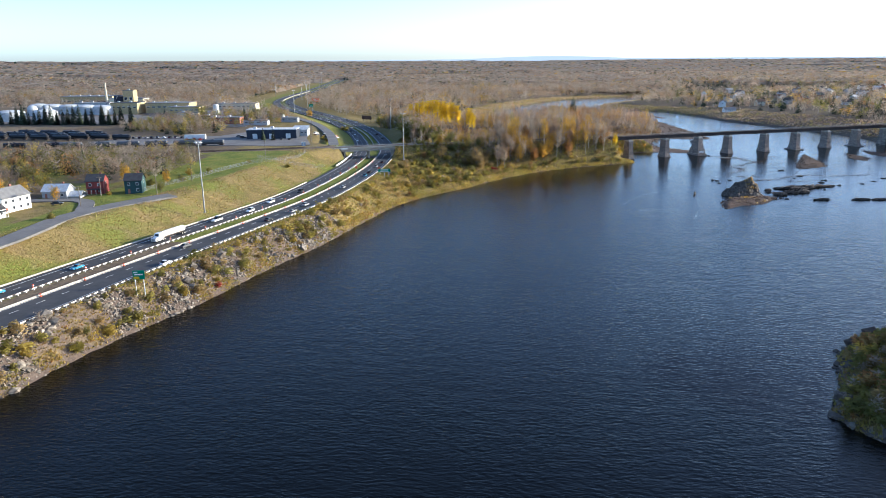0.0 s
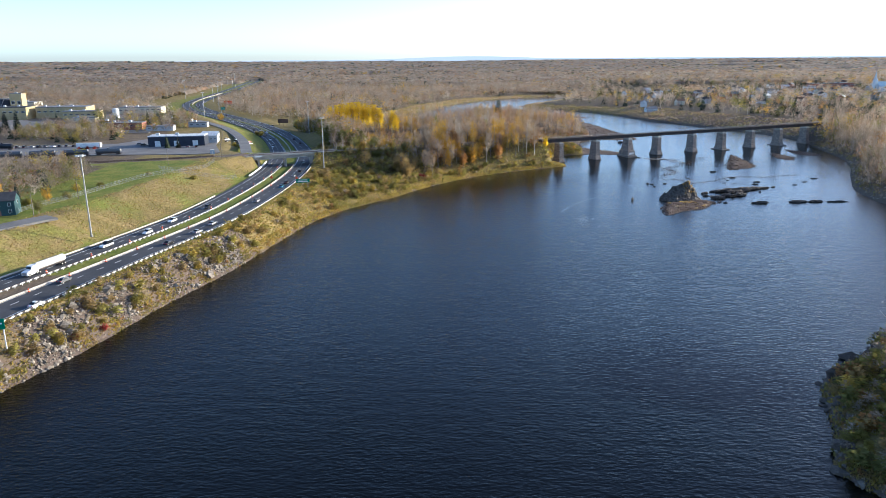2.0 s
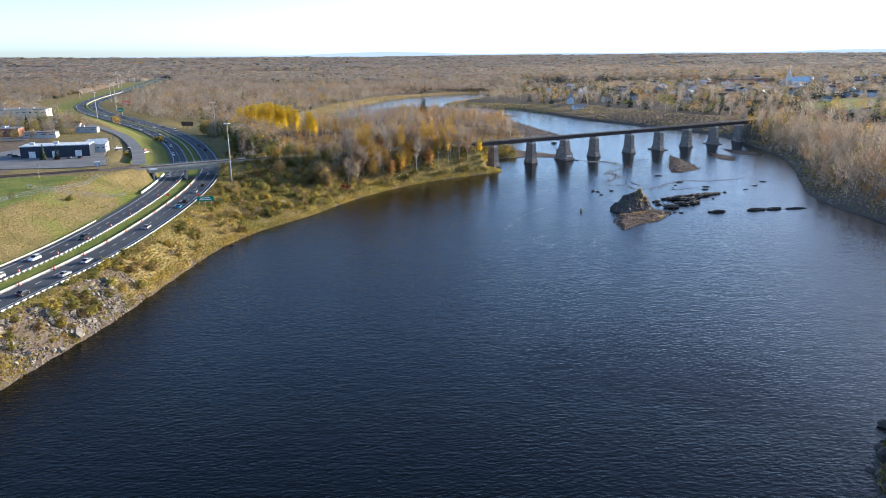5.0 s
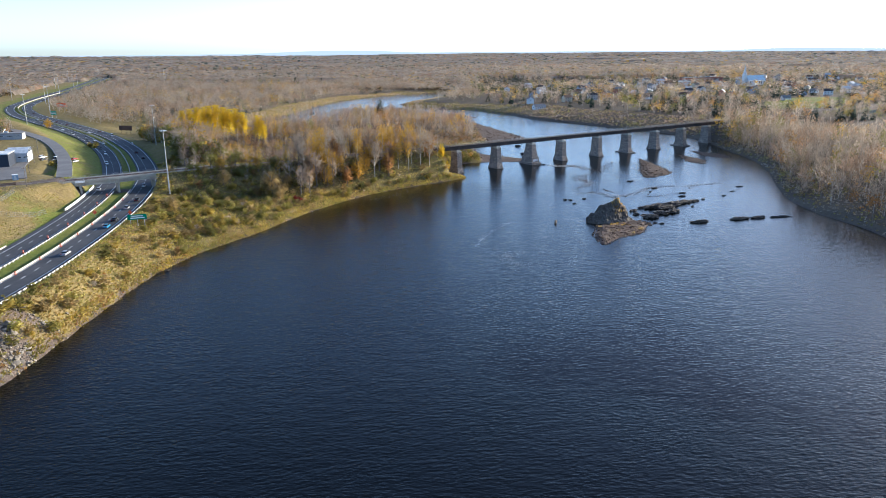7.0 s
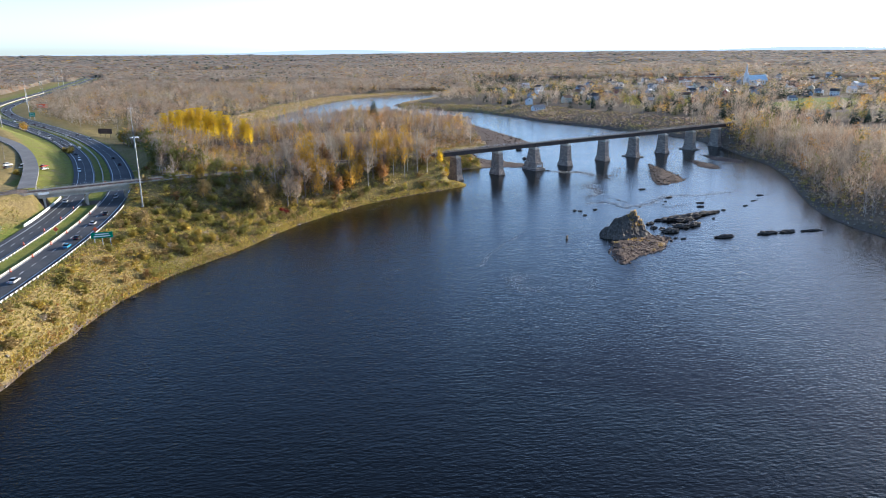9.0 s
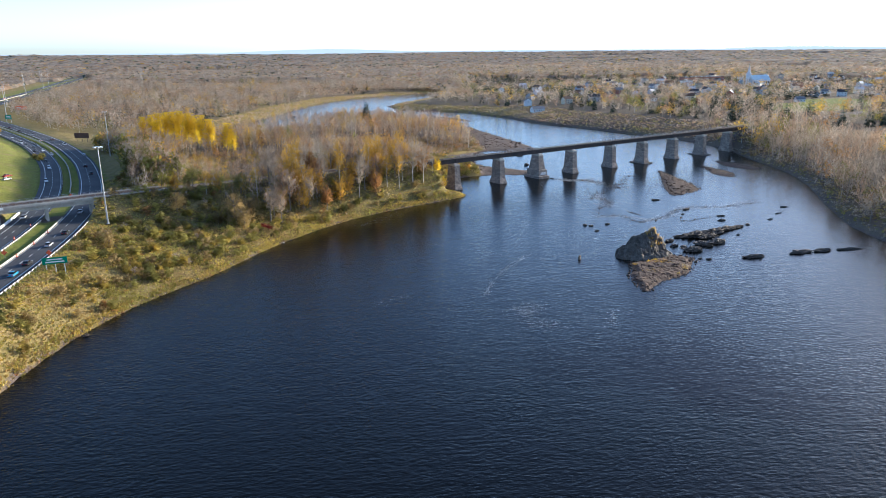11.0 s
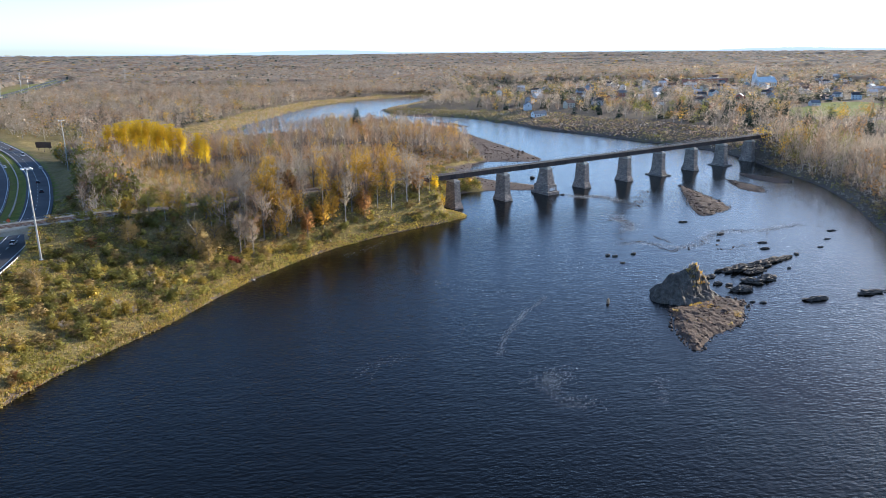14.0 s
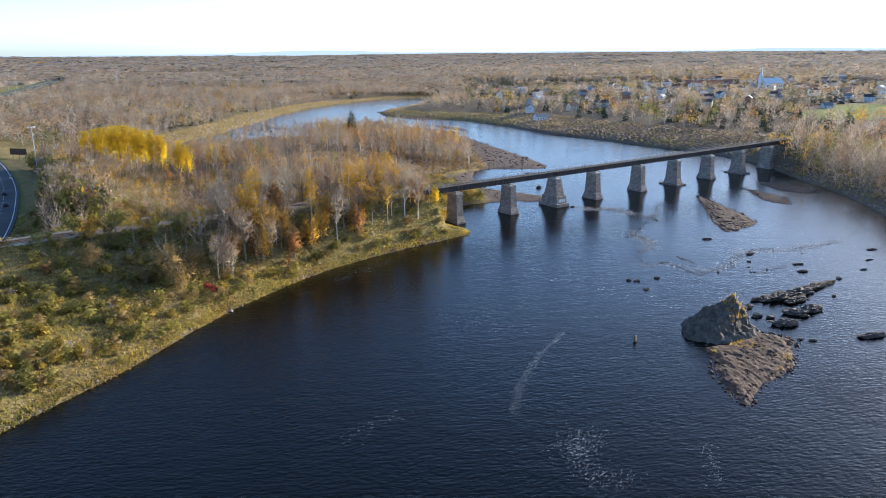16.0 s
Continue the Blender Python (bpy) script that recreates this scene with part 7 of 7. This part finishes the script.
p = p[(dd > 0.6) & (dd < 32) & ((p[:, 0] > 225) | (p[:, 1] < 260))]
tufts("far_bank_growth", "dull brown grass on the shaded bank", p, 0.9, 0.9, 8, ["dry_grass", "olive_grass", "bare_twigs"], [0.3, 0.2, 0.5])
p = scattered(225, 430, 560, 960, 4.6)
hh, dd, rr, ss, ll = land(p[:, 0], p[:, 1])
p = p[(dd > 2) & (dd < 34) & (ll > 6) & (wave(p[:, 0], p[:, 1], 16, 0.4) > np.where(p[:, 1] > 740, 0.45, -0.45))]
s = RNG.uniform(0.14, 0.36, len(p))
plant_many("far_bank_shrubs", "dull bare shrubs on the far river bank", "shrubs", p, RNG.choice(["bare_twigs", "reddish_bare_twigs", "dry_grass", "olive_grass", "olive_leaves"], len(p), p=[0.4, 0.2, 0.2, 0.1, 0.1]), np.stack([s * 1.9, s], 1), 2, trunks=False, fat=1.6)
p = scattered(-90, 640, 460, 1480, 3.3)
hh, dd, rr, ss, ll = land(p[:, 0], p[:, 1])
p = p[(dd > 2.5) & (dd < np.where((p[:, 0] > 225) & (p[:, 1] < 1060), 64, 30)) & ((p[:, 0] < 105) | (p[:, 1] > 1000) | (p[:, 0] > 225))]
tufts("marsh_grass", "tan marsh grass along the river bend", p, 1.0, 1.5, 7, ["dry_grass", "olive_grass", "reddish_bare_twigs", "bare_twigs"], [0.42, 0.1, 0.26, 0.22])
p = scattered(50, 640, 165, 770, 2.6)
hh, dd, rr, ss, ll = land(p[:, 0], p[:, 1])
p = p[(dd > 2) & (ll > 6) & (p[:, 0] < bar_edge(p[:, 1]))]
s = RNG.uniform(0.12, 0.22, len(p))
plant_many("marsh_shrubs", "low russet shrubs in the wet clearing", "shrubs", p, RNG.choice(["reddish_bare_twigs", "bare_twigs", "rust_orange_leaves", "dry_grass"], len(p), p=[0.4, 0.3, 0.1, 0.2]), np.stack([s * 2.2, s], 1), 2, trunks=False, fat=2.2)
p = scattered(88, 585, 134, 682, 2.7)
hh, dd, rr, ss, ll = land(p[:, 0], p[:, 1])
p = p[(dd > 1) & (p[:, 0] < bar_edge(p[:, 1]))]
s = RNG.uniform(0.12, 0.34, len(p))
plant_many("point_shrubs", "yellow-green shrubs on the point below the bridge", "shrubs", p, RNG.choice(["olive_grass", "dry_grass", "golden_leaves", "olive_leaves"], len(p), p=[0.45, 0.3, 0.12, 0.13]), np.stack([s * 1.9, s], 1), 1, trunks=False, fat=2.0)
p = scattered(-60, 490, 130, 700, 3.1)
ok, dd = wooded(p[:, 0], p[:, 1])
p = p[ok & (dd > 6)]
s = RNG.uniform(0.14, 0.36, len(p))
plant_many("understory", "russet and brown undergrowth beneath the bare trees", "shrubs", p, RNG.choice(["reddish_bare_twigs", "rust_orange_leaves", "bare_twigs", "dry_grass", "olive_grass"], len(p), p=[0.38, 0.14, 0.18, 0.18, 0.12]), np.stack([s * 1.8, s], 1), 2, trunks=False, fat=1.3)
p = scattered(66, 120, 165, 245, 3.3)
hh, dd, rr, ss, ll = land(p[:, 0], p[:, 1])
p = p[dd > 1.5]
s = RNG.uniform(0.14, 0.34, len(p))
plant_many("headland_shrubs", "dense dark shrubs on the rocky headland", "shrubs", p, RNG.choice(["olive_leaves", "rust_orange_leaves", "bare_twigs", "golden_leaves", "olive_grass"], len(p), p=[0.34, 0.14, 0.22, 0.08, 0.22]), np.stack([s * 2.0, s], 1), 1, trunks=False, fat=2.4)

for k in range(30):
    stand("spruce", -482 + k * 4.4 + (k * 37 % 5), 664 - k * 0.2 + (k * 13 % 7), 1.25 + 0.12 * (k * 7 % 6), group="spruces before the tanks")
for x, y, s in ((-180, 533, 0.95), (-172, 532, 0.9), (-330, 690, 1.3), (-250, 715, 1.2), (-246, 708, 1.1), (-258, 712, 1.25), (240, 1290, 1.2)):
    stand("spruce", x, y, s)
for key, x, y, s in (("olive", -305, 720, 1.5), ("gold", -196, 296, 0.7), ("olive", -160, 322, 0.55), ("gold", -227, 850, 0.9), ("gold", -232, 858, 0.8), ("bush", -150, 415, 0.5), ("bush", -128, 420, 0.6), ("bush", -176, 262, 0.6), ("gold", -225, 300, 0.9),
                     ("gold_bush", -135, 552, 0.8), ("gold_bush", -140, 556, 0.8), ("gold_bush", -150, 690, 1.0), ("gold_bush", -156, 700, 1.0), ("bush", -152, 700, 0.9), ("red_bush", -228, 530, 0.9), ("red_bush", -233, 530, 0.9), ("red_bush", -238, 529, 0.9), ("gold", -290, 660, 0.8)):
    stand(key, x, y, s)

for key, x, y, s in (("olive", -176, 328, 0.8), ("olive", -215, 318, 1.0), ("gold", -222, 325, 0.9), ("olive", -195, 330, 0.9), ("spruce", -178, 340, 0.9), ("gold", -190, 345, 0.9), ("olive", -158, 318, 0.5), ("gold", -217, 305, 0.8), ("gold_bush", -180, 312, 0.5),
                     ("olive", -230, 330, 1.1), ("spruce", -205, 345, 1.0), ("rust", -240, 320, 0.9), ("gold", -165, 340, 0.7), ("bush", -172, 336, 0.8), ("bush", -163, 352, 0.7), ("gold_bush", -168, 372, 0.9), ("bush", -160, 380, 0.6)):
    stand(key, x, y, s)
p = scattered(122, 390, 158, 428, 0.7)
p = p[inside(p[:, 0], p[:, 1], np.array([(131, 421), (140, 422), (150, 426), (153, 414), (144, 404), (131, 398), (123, 392), (125, 403), (130, 413)], float)) & (wave(p[:, 0], p[:, 1], 4, 0.2) > 0.25)]
tufts("shoal_herbs", "yellow and brown herbs on the stony shoal", p, 0.5, 0.5, 7, ["dry_grass", "golden_leaves", "bare_twigs"], [0.45, 0.2, 0.35], lift=3.0)
ISLE = bpy.data.objects["rock_islet"].data
top = np.array([v.co for v in ISLE.vertices if v.co.z > 3.0 and v.co.x > 143.0])
top = top[RNG.permutation(len(top))[:110]]
tufts("rock_grass", "tufts of dry grass on top of the rock", top[:, :2], 1.1, 0.5, 8, ["dry_grass", "golden_leaves", "bare_twigs"], [0.35, 0.05, 0.6], lift=top[:, 2] + 2.5)
